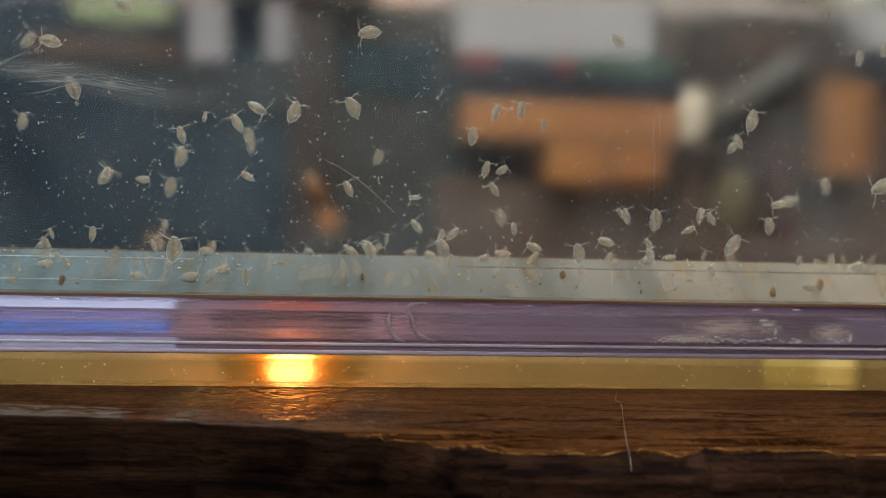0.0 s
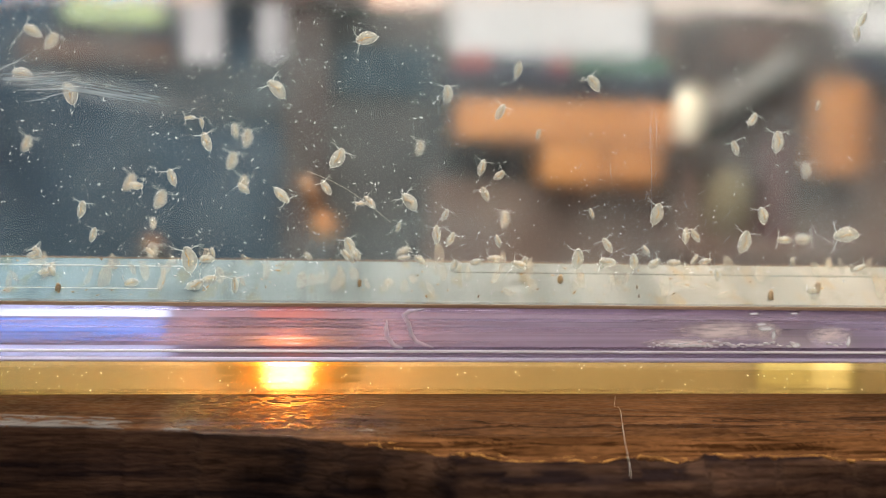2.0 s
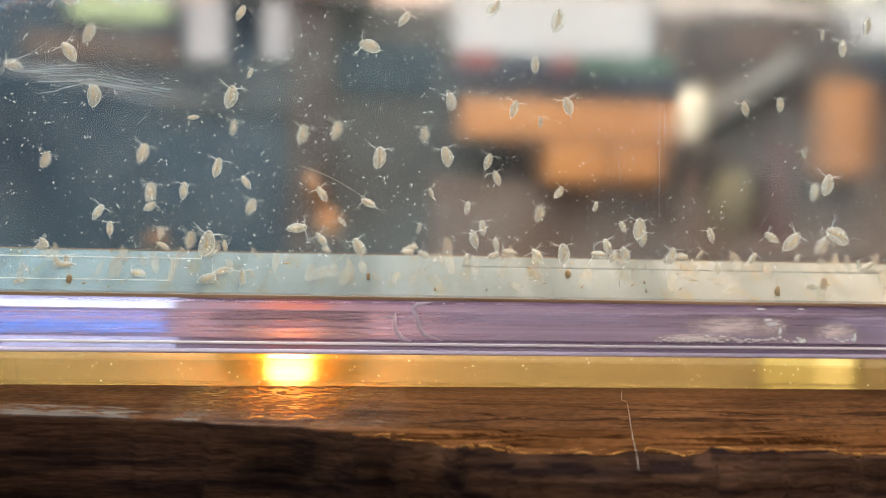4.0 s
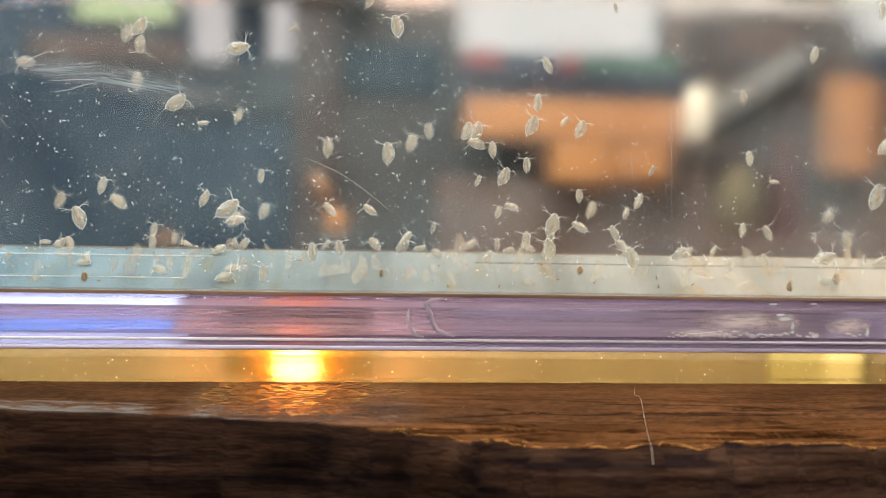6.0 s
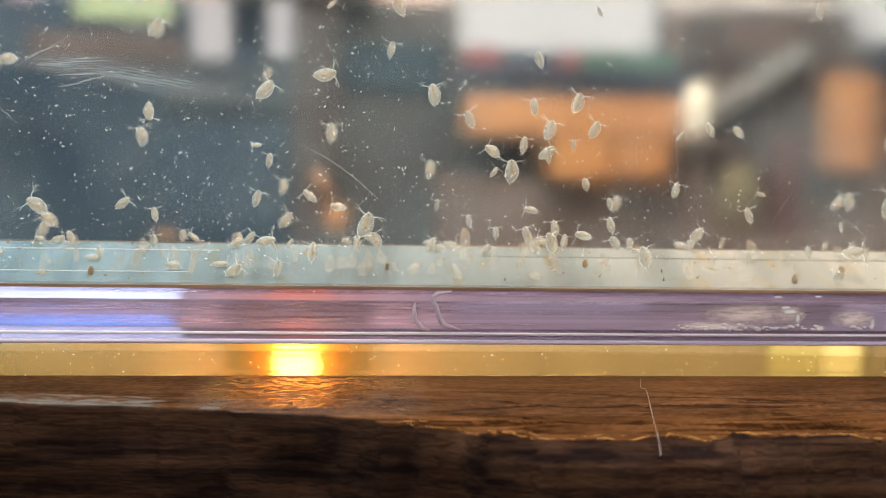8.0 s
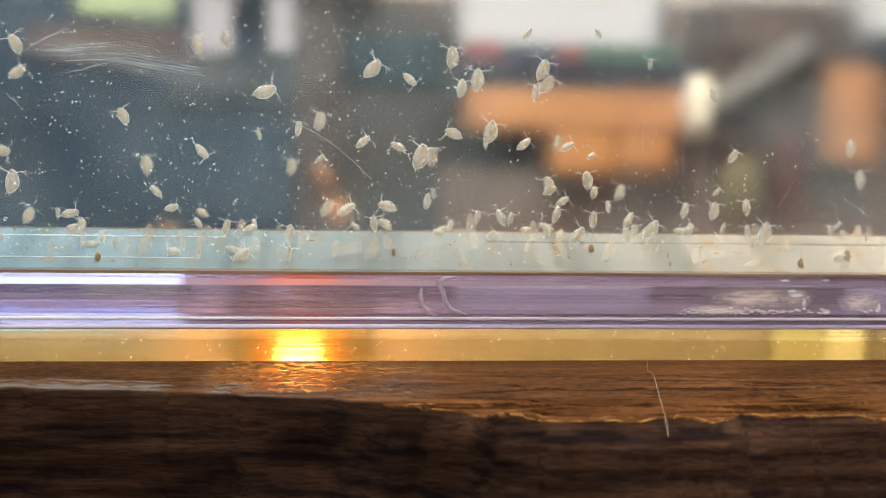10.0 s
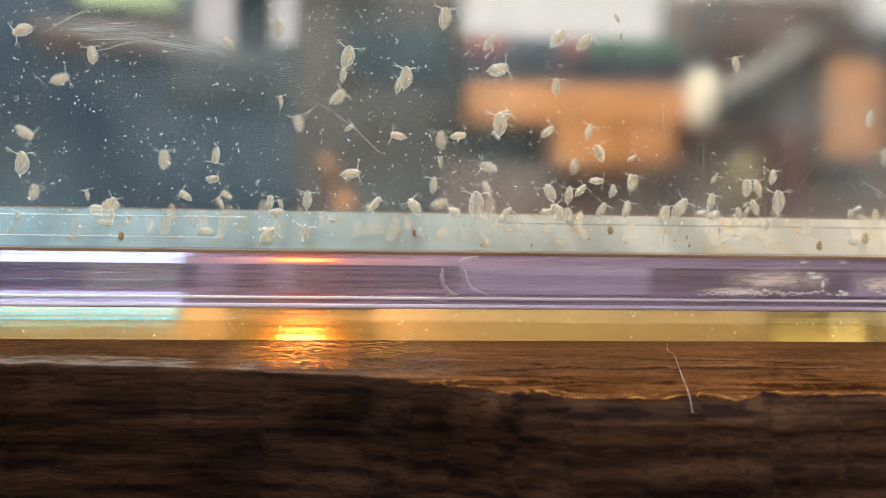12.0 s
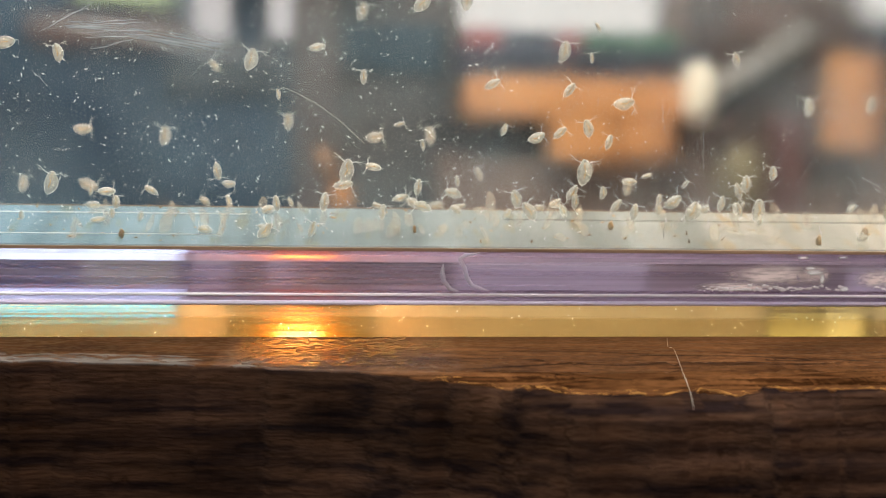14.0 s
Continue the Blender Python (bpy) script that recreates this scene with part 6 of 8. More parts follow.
    swim(31, 5.6, [(0, 16.1, 21.8, 2), (0.5, 16.0, 21.9, 19), (1, 16.0, 21.6, 2), (1.5, 16.0, 21.3, 19), (2, 15.9, 21.5, 12), (2.5, 15.9, 21.3, 6), (3, 15.5, 22.0, 4), (3.6, 16.0, 22.4, 3), (4.2, 15.1, 22.0, 0), (4.9, 16.1, 22.1, 20), (5.5, 15.7, 22.3, 40), (6, 16.4, 21.9, 36), (6.5, 16.7, 21.0, 7), (7, 16.8, 20.5, 14), (7.5, 16.9, 20.4, 11), (8, 16.9, 19.3, -2), (8.6, 17.5, 19.3, 11), (9.2, 16.8, 17.9, 38), (9.9, 18.0, 17.1, 52), (10.5, 17.6, 17.0, 50), (11, 18.3, 16.3, 57), (11.5, 19.2, 15.8, 65), (12, 20.0, 15.4, 62), (12.5, 20.6, 14.8, 50), (13, 20.9, 14.5, 63), (13.5, 21.3, 13.9, 79), (14, 21.4, 13.5, 70)])
    swim(32, 3, [(0, 13.4, 13.1, -6), (0.5, 13.2, 12.7, -16), (1, 12.9, 12.7, -2), (1.5, 12.6, 12.4, -9), (2, 12.3, 12.5, -15), (2.5, 12.3, 11.9, -3), (3, 11.9, 11.7, -17), (3.6, 11.4, 11.2, -15), (4.2, 11.5, 11.9, -11), (4.9, 10.3, 11.4, -7), (5.5, 10.5, 11.4, -5), (6, 10.5, 11.4, 0), (6.5, 10.5, 11.3, -5), (7, 10.5, 11.4, -2), (7.5, 7.8, 11.7, -7), (8, 7.6, 12.8, -7), (8.6, 7.4, 12.3, -4), (9.2, 8.3, 12.7, 2), (9.9, 7.8, 11.9, 8), (10.5, 8.3, 11.8, 11), (11, 8.3, 11.9, 11), (11.5, 8.1, 17.7, 20), (12, 8.1, 17.8, 32), (12.5, 8.1, 17.8, 30), (13, 8.3, 17.9, 22), (13.5, 8.1, 17.4, 29), (14, 8.2, 17.3, 21)])
    swim(33, 4.8, [(0, 15.5, 11.4, -67), (0.5, 15.2, 11.3, -77), (1, 14.7, 11.4, -83), (1.5, 14.2, 11.0, -80), (2, 14.5, 10.3, -74), (2.5, 14.5, 10.3, -74), (3, 15.0, 10.1, -68), (3.6, 14.7, 10.3, -56), (4.2, 15.6, 10.9, -31), (4.9, 15.0, 12.1, -5), (5.5, 15.4, 12.0, 6), (6, 15.4, 12.0, 1), (6.5, 15.4, 11.9, -7), (7, 15.4, 11.9, 2), (7.5, 15.3, 12.0, -2), (8, 15.3, 12.1, -9), (8.6, 14.9, 11.9, -13), (9.2, 15.7, 11.6, -21), (9.9, 14.9, 12.0, 10), (10.5, 15.3, 11.6, 45), (11, 15.2, 11.5, 20), (11.5, 30.9, 11.2, -34), (12, 31.0, 11.3, -26), (12.5, 30.8, 10.5, -24), (13, 30.6, 10.3, -20), (13.5, 29.5, 10.4, -34), (14, 29.5, 10.6, -32)])
    swim(34, 1.9, [(0, 18.7, 11.2, -7), (0.5, 18.7, 11.1, 9), (1, 18.8, 10.9, -9), (1.5, 18.8, 11.1, 3), (2, 18.8, 11.2, 8), (2.5, 18.8, 11.1, -7), (3, 18.8, 11.1, 7), (3.6, 18.6, 11.5, 3), (4.2, 16.2, 11.0, -6), (4.9, 15.7, 11.1, -15), (5.5, 14.5, 11.2, -20), (6, 14.7, 11.2, -9), (6.5, 14.7, 11.3, -21), (7, 14.4, 11.2, -24), (7.5, 14.4, 11.1, -6), (8, 14.4, 11.1, -16), (8.6, 15.1, 11.4, -17), (9.2, 14.7, 10.5, -21), (9.9, 16.2, 10.4, 29), (10.5, 15.1, 11.2, 80), (11, 14.1, 10.5, 26), (11.5, 13.2, 10.6, -39), (12, 12.8, 10.7, -34), (12.5, 14.6, 10.4, -28), (13, 14.4, 10.2, -23), (13.5, 14.2, 10.2, -39), (14, 10.3, 10.5, -33)])
    swim(35, 20.4, [(0, 2.3, 9.4, 51), (0.5, 2.4, 9.1, 69), (1, 2.6, 9.5, 54), (1.5, 3.7, 9.9, 62), (2, 5.4, 9.8, 63), (2.5, 7.5, 9.4, 63), (3, 7.0, 9.1, 60), (3.6, 6.8, 9.5, 63), (4.2, 4.6, 9.5, 70), (4.9, 4.1, 9.3, 58), (5.5, 3.1, 9.7, 40), (6, 10.3, 9.7, 56), (6.5, 10.3, 9.6, 76), (7, 9.6, 9.1, 81), (7.5, 7.6, 8.8, 88), (8, 7.7, 9.0, 89), (8.6, 8.0, 9.3, 72), (9.2, 6.7, 9.5, 34), (9.9, 7.2, 9.5, 16), (10.5, 6.6, 10.2, 20), (11, 7.9, 12.3, -2), (11.5, 8.9, 11.6, -20), (12, 9.1, 11.8, -25), (12.5, 9.3, 11.5, -24), (13, 8.9, 12.5, -28), (13.5, 8.6, 12.6, -14), (14, 8.3, 12.8, -24)])
    swim(36, 2.5, [(0, 21.4, 28.8, -40), (0.5, 20.6, 28.1, -52), (1, 20.4, 27.3, -39), (1.5, 20.2, 26.3, -54), (2, 19.8, 25.7, -37), (2.5, 18.8, 24.8, -39), (3, 17.1, 24.5, -42), (3.6, 16.6, 23.6, -33), (4.2, 17.1, 23.2, -12), (4.9, 15.9, 21.8, 9), (5.5, 16.2, 21.3, 18), (6, 17.1, 21.2, 23), (6.5, 17.7, 20.7, 18), (7, 17.7, 20.4, 11), (7.5, 17.9, 20.6, 22), (8, 17.9, 20.6, 27), (8.6, 17.4, 19.2, 21), (9.2, 18.0, 17.8, 7), (9.9, 16.9, 15.4, -7), (10.5, 17.8, 14.0, 0), (11, 17.3, 14.2, -17), (11.5, 16.7, 14.9, -22), (12, 16.2, 15.8, -24), (12.5, 15.8, 16.9, -45), (13, 15.9, 16.3, -32), (13.5, 15.5, 16.8, -12), (14, 15.2, 17.5, -13)])
    swim(37, 1.9, [(0, 22.1, 14.7, -24), (0.5, 21.6, 14.2, -6), (1, 21.1, 14.0, -20), (1.5, 20.5, 14.5, -22), (2, 19.9, 15.0, -21), (2.5, 19.4, 15.2, -8), (3, 18.8, 15.2, -12), (3.6, 19.7, 15.4, -2), (4.2, 19.5, 14.9, 21), (4.9, 21.3, 14.4, 29), (5.5, 21.2, 14.6, 25), (6, 23.2, 17.9, 26), (6.5, 23.3, 18.4, 41), (7, 25.2, 20.0, 53), (7.5, 25.2, 20.3, 52), (8, 25.1, 20.2, 37), (8.6, 24.9, 21.4, 32), (9.2, 22.5, 23.0, 21), (9.9, 22.0, 24.6, 10), (10.5, 20.9, 25.8, 5), (11, 20.9, 26.8, 8), (11.5, 19.6, 26.2, -6), (12, 17.5, 25.3, 2), (12.5, 16.4, 25.5, -9), (13, 16.2, 25.3, 4), (13.5, 15.7, 23.8, 0), (14, 15.2, 23.3, -6)])
    swim(38, 2.8, [(0, 25.4, 14.1, 4), (0.5, 25.4, 14.6, 11), (1, 25.4, 14.5, 16), (1.5, 25.6, 15.2, 6), (2, 25.7, 15.0, 16), (2.5, 25.0, 15.6, 9), (3, 24.7, 14.5, 12), (3.6, 24.5, 13.8, 9), (4.2, 23.1, 12.8, 3), (4.9, 22.5, 10.7, -4), (5.5, 22.0, 10.4, -7), (6, 22.0, 10.4, -14), (6.5, 21.4, 10.1, -19), (7, 21.2, 10.1, -18), (7.5, 22.5, 10.0, -19), (8, 22.7, 9.9, -11), (8.6, 22.9, 10.1, -2), (9.2, 22.4, 11.1, 18), (9.9, 22.7, 10.9, 38), (10.5, 22.5, 11.5, 47), (11, 22.4, 11.5, 47), (11.5, 22.7, 11.5, 41), (12, 23.5, 11.3, 39), (12.5, 24.2, 10.8, 30), (13, 24.4, 10.9, 31), (13.5, 24.5, 10.9, 48), (14, 24.6, 10.6, 31)])
    swim(39, 2.8, [(0, 22.9, 14.4, -17), (0.5, 22.5, 14.0, -25), (1, 22.3, 13.1, -29), (1.5, 22.1, 12.4, -16), (2, 21.6, 12.3, -32), (2.5, 21.3, 12.1, -16), (3, 21.0, 11.6, -22), (3.6, 20.5, 11.7, -22), (4.2, 21.1, 11.8, -22), (4.9, 20.3, 12.8, -23), (5.5, 20.2, 11.9, 0), (6, 20.5, 12.5, -26), (6.5, 20.5, 12.4, -28), (7, 20.4, 12.2, -11), (7.5, 19.7, 12.6, -24), (8, 19.7, 12.6, -13), (8.6, 19.5, 12.3, -5), (9.2, 20.7, 11.6, 12), (9.9, 20.7, 11.8, 30), (10.5, 21.2, 11.2, 38), (11, 21.2, 10.9, 39), (11.5, 16.5, 10.9, 27), (12, 16.7, 11.0, 30), (12.5, 17.5, 10.9, 23), (13, 18.0, 10.6, 39), (13.5, 18.2, 11.0, 39), (14, 18.0, 11.0, 39)])
    swim(40, 2.5, [(0, 21.2, 12.2, -74), (0.5, 21.2, 12.1, -83), (1, 21.2, 11.7, -85), (1.5, 21.5, 11.3, -71), (2, 21.6, 10.9, -86), (2.5, 21.6, 10.6, -79), (3, 21.8, 10.4, -85), (3.6, 20.8, 10.8, -83), (4.2, 19.9, 11.3, -78), (4.9, 18.1, 12.8, -63), (5.5, 17.6, 12.7, -50), (6, 17.4, 13.0, -61), (6.5, 17.4, 12.3, -71), (7, 17.2, 12.2, -89), (7.5, 17.3, 11.9, -89), (8, 17.3, 11.7, -77), (8.6, 17.1, 11.6, -63), (9.2, 17.9, 11.2, -31), (9.9, 17.6, 11.8, 1), (10.5, 17.9, 11.3, 15), (11, 18.4, 11.3, 12), (11.5, 18.5, 11.5, 11), (12, 18.8, 11.1, 11), (12.5, 17.5, 11.1, 20), (13, 17.5, 11.0, 16), (13.5, 19.9, 11.1, 27), (14, 19.5, 10.5, 12)])
    swim(41, 3.2, [(0, 25.2, 11.0, -19), (0.5, 24.6, 11.1, -2), (1, 24.3, 11.3, -14), (1.5, 24.0, 11.2, -12), (2, 24.0, 10.9, -4), (2.5, 24.0, 10.5, -15), (3, 23.7, 10.4, -8), (3.6, 23.8, 10.7, -15), (4.2, 22.2, 11.1, -28), (4.9, 22.3, 11.0, -42), (5.5, 21.6, 11.6, -48), (6, 21.2, 11.4, -47), (6.5, 21.1, 11.4, -44), (7, 20.7, 11.2, -31), (7.5, 20.5, 10.8, -49), (8, 20.2, 11.0, -33), (8.6, 20.7, 11.2, -29), (9.2, 19.8, 11.0, -20), (9.9, 20.7, 10.4, -11), (10.5, 20.3, 10.8, -7), (11, 20.7, 10.2, -6), (11.5, 22.3, 11.0, 2), (12, 22.4, 10.8, 4), (12.5, 22.9, 10.5, 3), (13, 23.0, 10.4, 8), (13.5, 23.1, 10.5, -6), (14, 25.2, 10.6, 4)])
    swim(42, 4, [(0, 29.8, 14.5, 8), (0.5, 29.5, 15.0, -2), (1, 29.5, 13.9, -6), (1.5, 29.3, 13.4, 8), (2, 28.8, 13.1, 1), (2.5, 25.9, 12.7, 9), (3, 25.7, 11.5, 1), (3.6, 24.7, 11.9, 4), (4.2, 24.1, 12.8, 11), (4.9, 22.0, 14.4, 18), (5.5, 21.7, 14.5, 22), (6, 22.8, 15.2, 23), (6.5, 22.8, 14.7, 15), (7, 23.2, 15.2, 8), (7.5, 24.5, 15.6, 15), (8, 25.6, 15.6, 13), (8.6, 25.3, 14.9, 13), (9.2, 26.4, 13.4, 13), (9.9, 26.0, 12.7, 13), (10.5, 26.4, 11.8, 13), (11, 26.4, 12.0, 14), (11.5, 26.3, 11.7, 16), (12, 26.7, 11.8, 11), (12.5, 27.1, 11.3, 29), (13, 27.3, 11.2, 29), (13.5, 27.5, 11.4, 17), (14, 27.7, 11.2, 12)])
    swim(43, 3.1, [(0, 30.4, 14.3, -36), (0.5, 30.2, 15.0, -21), (1, 30.2, 13.9, -39), (1.5, 30.1, 13.2, -24), (2, 29.3, 13.2, -36), (2.5, 29.2, 13.1, -36), (3, 29.3, 12.9, -32), (3.6, 30.0, 13.3, -26), (4.2, 30.1, 12.7, -13), (4.9, 31.8, 12.9, 0), (5.5, 31.9, 13.3, 30), (6, 31.8, 12.9, 2), (6.5, 31.8, 12.8, 6), (7, 15.8, 11.2, 5), (7.5, 15.8, 11.2, 9), (8, 15.8, 11.1, 8), (8.6, 15.9, 11.9, 10), (9.2, 14.6, 12.1, 15), (9.9, 15.1, 13.1, 50), (10.5, 14.4, 13.6, 80), (11, 14.2, 13.1, 48), (11.5, 14.6, 13.0, 19), (12, 14.9, 12.6, 44), (12.5, 15.5, 12.2, 55), (13, 16.6, 12.1, 28), (13.5, 16.1, 12.3, 19), (14, 14.5, 11.3, 7)])
    swim(44, 2.1, [(0, 28.2, 13.4, 63), (0.5, 28.3, 12.5, 79), (1, 28.6, 12.0, 68), (1.5, 29.8, 12.0, 77), (2, 29.9, 11.1, 79), (2.5, 32.7, 11.0, 61), (3, 33.7, 11.2, 72), (3.6, 34.1, 11.5, 57), (4.2, 33.2, 10.7, 23), (4.9, 34.1, 10.5, -10), (5.5, 33.6, 10.5, -25), (6, 33.5, 10.5, -24), (6.5, 33.6, 10.4, -29), (7, 34.9, 12.0, -11), (7.5, 36.3, 11.4, -13), (8, 36.9, 10.6, -12), (8.6, 36.1, 11.1, -15), (9.2, 32.7, 10.7, -20), (9.9, 31.2, 10.9, -12), (10.5, 29.5, 11.1, 0), (11, 29.2, 11.1, -10), (11.5, 28.8, 11.1, -15), (12, 28.5, 10.9, -12), (12.5, 28.1, 10.7, -26), (13, 28.2, 10.7, -17), (13.5, 28.5, 10.9, -27), (14, 28.5, 10.9, -15)])
    swim(45, 3.3, [(0, 32.5, 12.1, 33), (0.5, 32.5, 13.2, 23), (1, 32.2, 13.3, 20), (1.5, 32.6, 12.6, 31), (2, 33.7, 12.7, 16), (2.5, 34.8, 12.0, 31), (3, 36.4, 13.9, 25), (3.6, 36.4, 13.3, 33), (4.2, 37.7, 12.1, 48), (4.9, 37.7, 11.7, 64), (5.5, 38.3, 10.8, 71), (6, 39.4, 10.6, 75), (6.5, 39.6, 10.6, 77), (7, 39.6, 10.6, 84), (7.5, 41.0, 10.5, 75), (8, 41.6, 10.5, 84), (8.6, 39.7, 10.4, 72), (9.2, 37.1, 10.1, 46), (9.9, 33.3, 10.7, 21), (10.5, 32.1, 10.4, 9), (11, 32.2, 10.4, 4), (11.5, 32.1, 10.8, -4), (12, 32.4, 11.9, 1), (12.5, 32.4, 11.9, -10), (13, 32.1, 11.4, -2), (13.5, 31.6, 10.8, 9), (14, 30.7, 10.7, 9)])
    swim(46, 4.3, [(0, 32.4, 20.5, 35), (0.5, 32.4, 20.5, 21), (1, 32.5, 20.6, 38), (1.5, 34.2, 23.2, 21), (2, 34.3, 23.2, 33), (2.5, 34.5, 23.2, 39), (3, 34.4, 23.2, 21), (3.6, 34.6, 23.2, 14), (4.2, 36.6, 24.8, -3), (4.9, 37.0, 25.3, 14), (5.5, 38.0, 25.7, 40), (6, 32.5, 19.1, -10), (6.5, 32.5, 19.0, -31), (7, 30.8, 20.7, -35), (7.5, 30.8, 20.7, -27), (8, 31.0, 20.7, -44), (8.6, 30.5, 19.7, -36), (9.2, 31.1, 19.1, -18), (9.9, 30.2, 17.4, 26), (10.5, 30.6, 16.9, 60), (11, 31.8, 15.7, 20), (11.5, 32.2, 14.8, 7), (12, 32.2, 14.0, 4), (12.5, 32.2, 13.9, -1), (13, 32.2, 13.8, 3), (13.5, 32.2, 13.8, -8), (14, 32.3, 13.9, 2)])
    swim(47, 2.5, [(0, 33.2, 22.7, 12), (0.5, 33.6, 22.5, -1), (1, 34.2, 22.0, -4), (1.5, 35.0, 21.5, 12), (2, 35.8, 21.3, 3), (2.5, 37.5, 20.1, -2), (3, 38.7, 17.3, -4), (3.6, 38.8, 17.4, 3), (4.2, 40.4, 17.5, 18), (4.9, 40.9, 18.5, 32), (5.5, 42.0, 18.2, 25), (6, 43.8, 20.5, 38), (6.5, 43.9, 20.3, 39), (7, 43.9, 20.4, 26), (7.5, 43.8, 20.4, 33), (8, 43.9, 20.4, 30), (8.6, 43.6, 23.6, 31), (9.2, 44.5, 30.4, 33), (9.9, 44.4, 38.2, 35), (10.5, 44.9, 41.1, 35), (11.2, 44.3, 41.2, 34), (11.9, 44.7, 41.4, 30), (12.6, 43.9, 42.7, 26), (13.3, 44.0, 42.6, 23), (14, 44.3, 43.4, 21)])
    swim(48, 26.7, [(0, 52.2, 16.7, -17), (0.5, 51.8, 17.8, -11), (1, 51.6, 18.6, -16), (1.5, 51.2, 18.2, -14), (2, 50.2, 18.7, -6), (2.5, 50.2, 17.7, -15), (3, 50.5, 17.4, -15), (3.6, 51.0, 16.7, -6), (4.2, 50.5, 15.5, 13), (4.9, 51.3, 13.3, 32), (5.5, 51.1, 13.0, 41), (6, 51.2, 13.0, 26), (6.5, 52.3, 13.9, 31), (7, 52.6, 14.4, 43), (7.5, 51.5, 13.7, 28), (8, 51.8, 13.7, 43), (8.6, 52.0, 14.5, 36), (9.2, 51.6, 16.6, 20), (9.9, 52.4, 17.8, 5), (10.5, 52.2, 19.4, -2), (11, 52.3, 19.1, -6), (11.5, 52.4, 19.4, 0), (12, 52.8, 19.9, 9), (12.5, 52.8, 19.8, -8), (13, 53.5, 20.2, 4), (13.5, 53.8, 19.8, 7), (14, 53.0, 20.8, 5)])
    swim(49, 3.5, [(0, 39.7, 32.0, 11), (0.5, 39.6, 30.1, 15), (1, 39.9, 27.1, 22), (1.5, 39.7, 25.3, 12), (2, 39.7, 24.5, 12), (2.5, 40.0, 22.3, 15), (3, 40.1, 21.2, 15), (3.6, 39.4, 20.5, 0), (4.2, 37.3, 19.6, -35), (4.9, 35.6, 17.6, -69), (5.5, 34.7, 17.3, -84), (6, 34.5, 17.1, -85), (6.5, 34.3, 16.9, -72), (7, 34.1, 16.5, -82), (7.5, 33.9, 16.0, -78), (8, 33.0, 15.4, -73), (8.6, 32.2, 15.1, -53), (9.2, 30.2, 15.3, -10), (9.9, 28.5, 14.2, 34), (10.5, 30.1, 14.2, 90), (11, 27.7, 14.4, 45), (11.5, 27.7, 14.5, 49), (12, 26.7, 13.8, 36), (12.5, 26.9, 13.2, 51), (13, 26.1, 13.1, 38), (13.5, 24.1, 12.8, 54), (14, 24.2, 12.9, 36)])
    swim(50, 3, [(0, 42.6, 28.3, -4), (0.5, 42.7, 28.8, 0), (1, 42.7, 29.3, 9), (1.5, 42.3, 30.8, -3), (2, 42.5, 30.6, -4), (2.5, 42.4, 30.3, -9), (3, 42.0, 29.6, -8), (3.6, 41.6, 29.1, -5), (4.2, 40.1, 28.9, 0), (4.9, 38.9, 27.4, 16), (5.5, 38.3, 27.4, 30), (6, 37.2, 28.0, 12), (6.5, 37.3, 27.9, 8), (7, 36.7, 29.6, -8), (7.5, 36.7, 29.7, 1), (8, 37.1, 31.0, -7), (8.6, 37.3, 32.4, -8), (9.2, 37.5, 36.4, -8), (9.9, 37.9, 39.1, -8), (10.5, 38.0, 41.1, -8), (11.2, 38.0, 41.0, -8), (11.9, 37.6, 42.1, -7), (12.6, 37.4, 42.0, -7), (13.3, 37.2, 42.9, -7), (14, 37.4, 43.4, -7)])
    swim(51, 3, [(0, 35.5, 13.8, -6), (0.5, 35.1, 16.0, -9), (1, 35.2, 16.2, -12), (1.5, 35.1, 15.1, -1), (2, 35.1, 15.0, -15), (2.5, 27.0, 12.9, -15), (3, 26.6, 11.6, -2), (3.6, 26.5, 11.6, 4), (4.2, 26.6, 10.8, 17), (4.9, 26.5, 11.2, 29), (5.5, 26.5, 10.8, 35), (6, 26.2, 10.8, 49), (6.5, 26.5, 12.3, 49), (7, 26.5, 11.9, 47), (7.5, 26.7, 12.2, 48), (8, 27.3, 11.9, 45), (8.6, 27.3, 12.1, 41), (9.2, 27.9, 11.7, 32), (9.9, 28.2, 12.6, 14), (10.5, 28.4, 12.3, 0), (11, 28.7, 12.5, 0), (11.5, 29.3, 13.0, 18), (12, 29.4, 13.1, 1), (12.5, 29.3, 13.1, 8), (13, 29.3, 12.9, 13), (13.5, 29.3, 12.9, 1), (14, 29.4, 13.0, 2)])
    swim(52, 4.6, [(0, 37.0, 15.6, -102), (0.5, 37.3, 14.8, -91), (1, 37.5, 13.9, -91), (1.5, 37.7, 13.5, -100), (2, 37.9, 12.8, -86), (2.5, 37.1, 12.6, -90), (3, 36.9, 11.8, -87), (3.6, 36.9, 12.0, -76), (4.2, 35.7, 12.8, -51), (4.9, 35.4, 12.6, -41), (5.5, 34.9, 13.2, -45), (6, 34.7, 12.6, -27), (6.5, 34.2, 13.4, -13), (7, 33.7, 13.2, -21), (7.5, 32.9, 13.2, -26), (8, 32.5, 13.5, -19), (8.6, 32.5, 13.4, -19), (9.2, 31.7, 13.6, -20), (9.9, 31.8, 12.8, -10), (10.5, 31.5, 13.2, 0), (11, 31.4, 12.7, -16), (11.5, 31.2, 13.1, -16), (12, 31.1, 13.0, -20), (12.5, 30.7, 12.8, -12), (13, 30.4, 12.9, -21), (13.5, 30.0, 12.4, -15), (14, 29.4, 12.3, -16)])
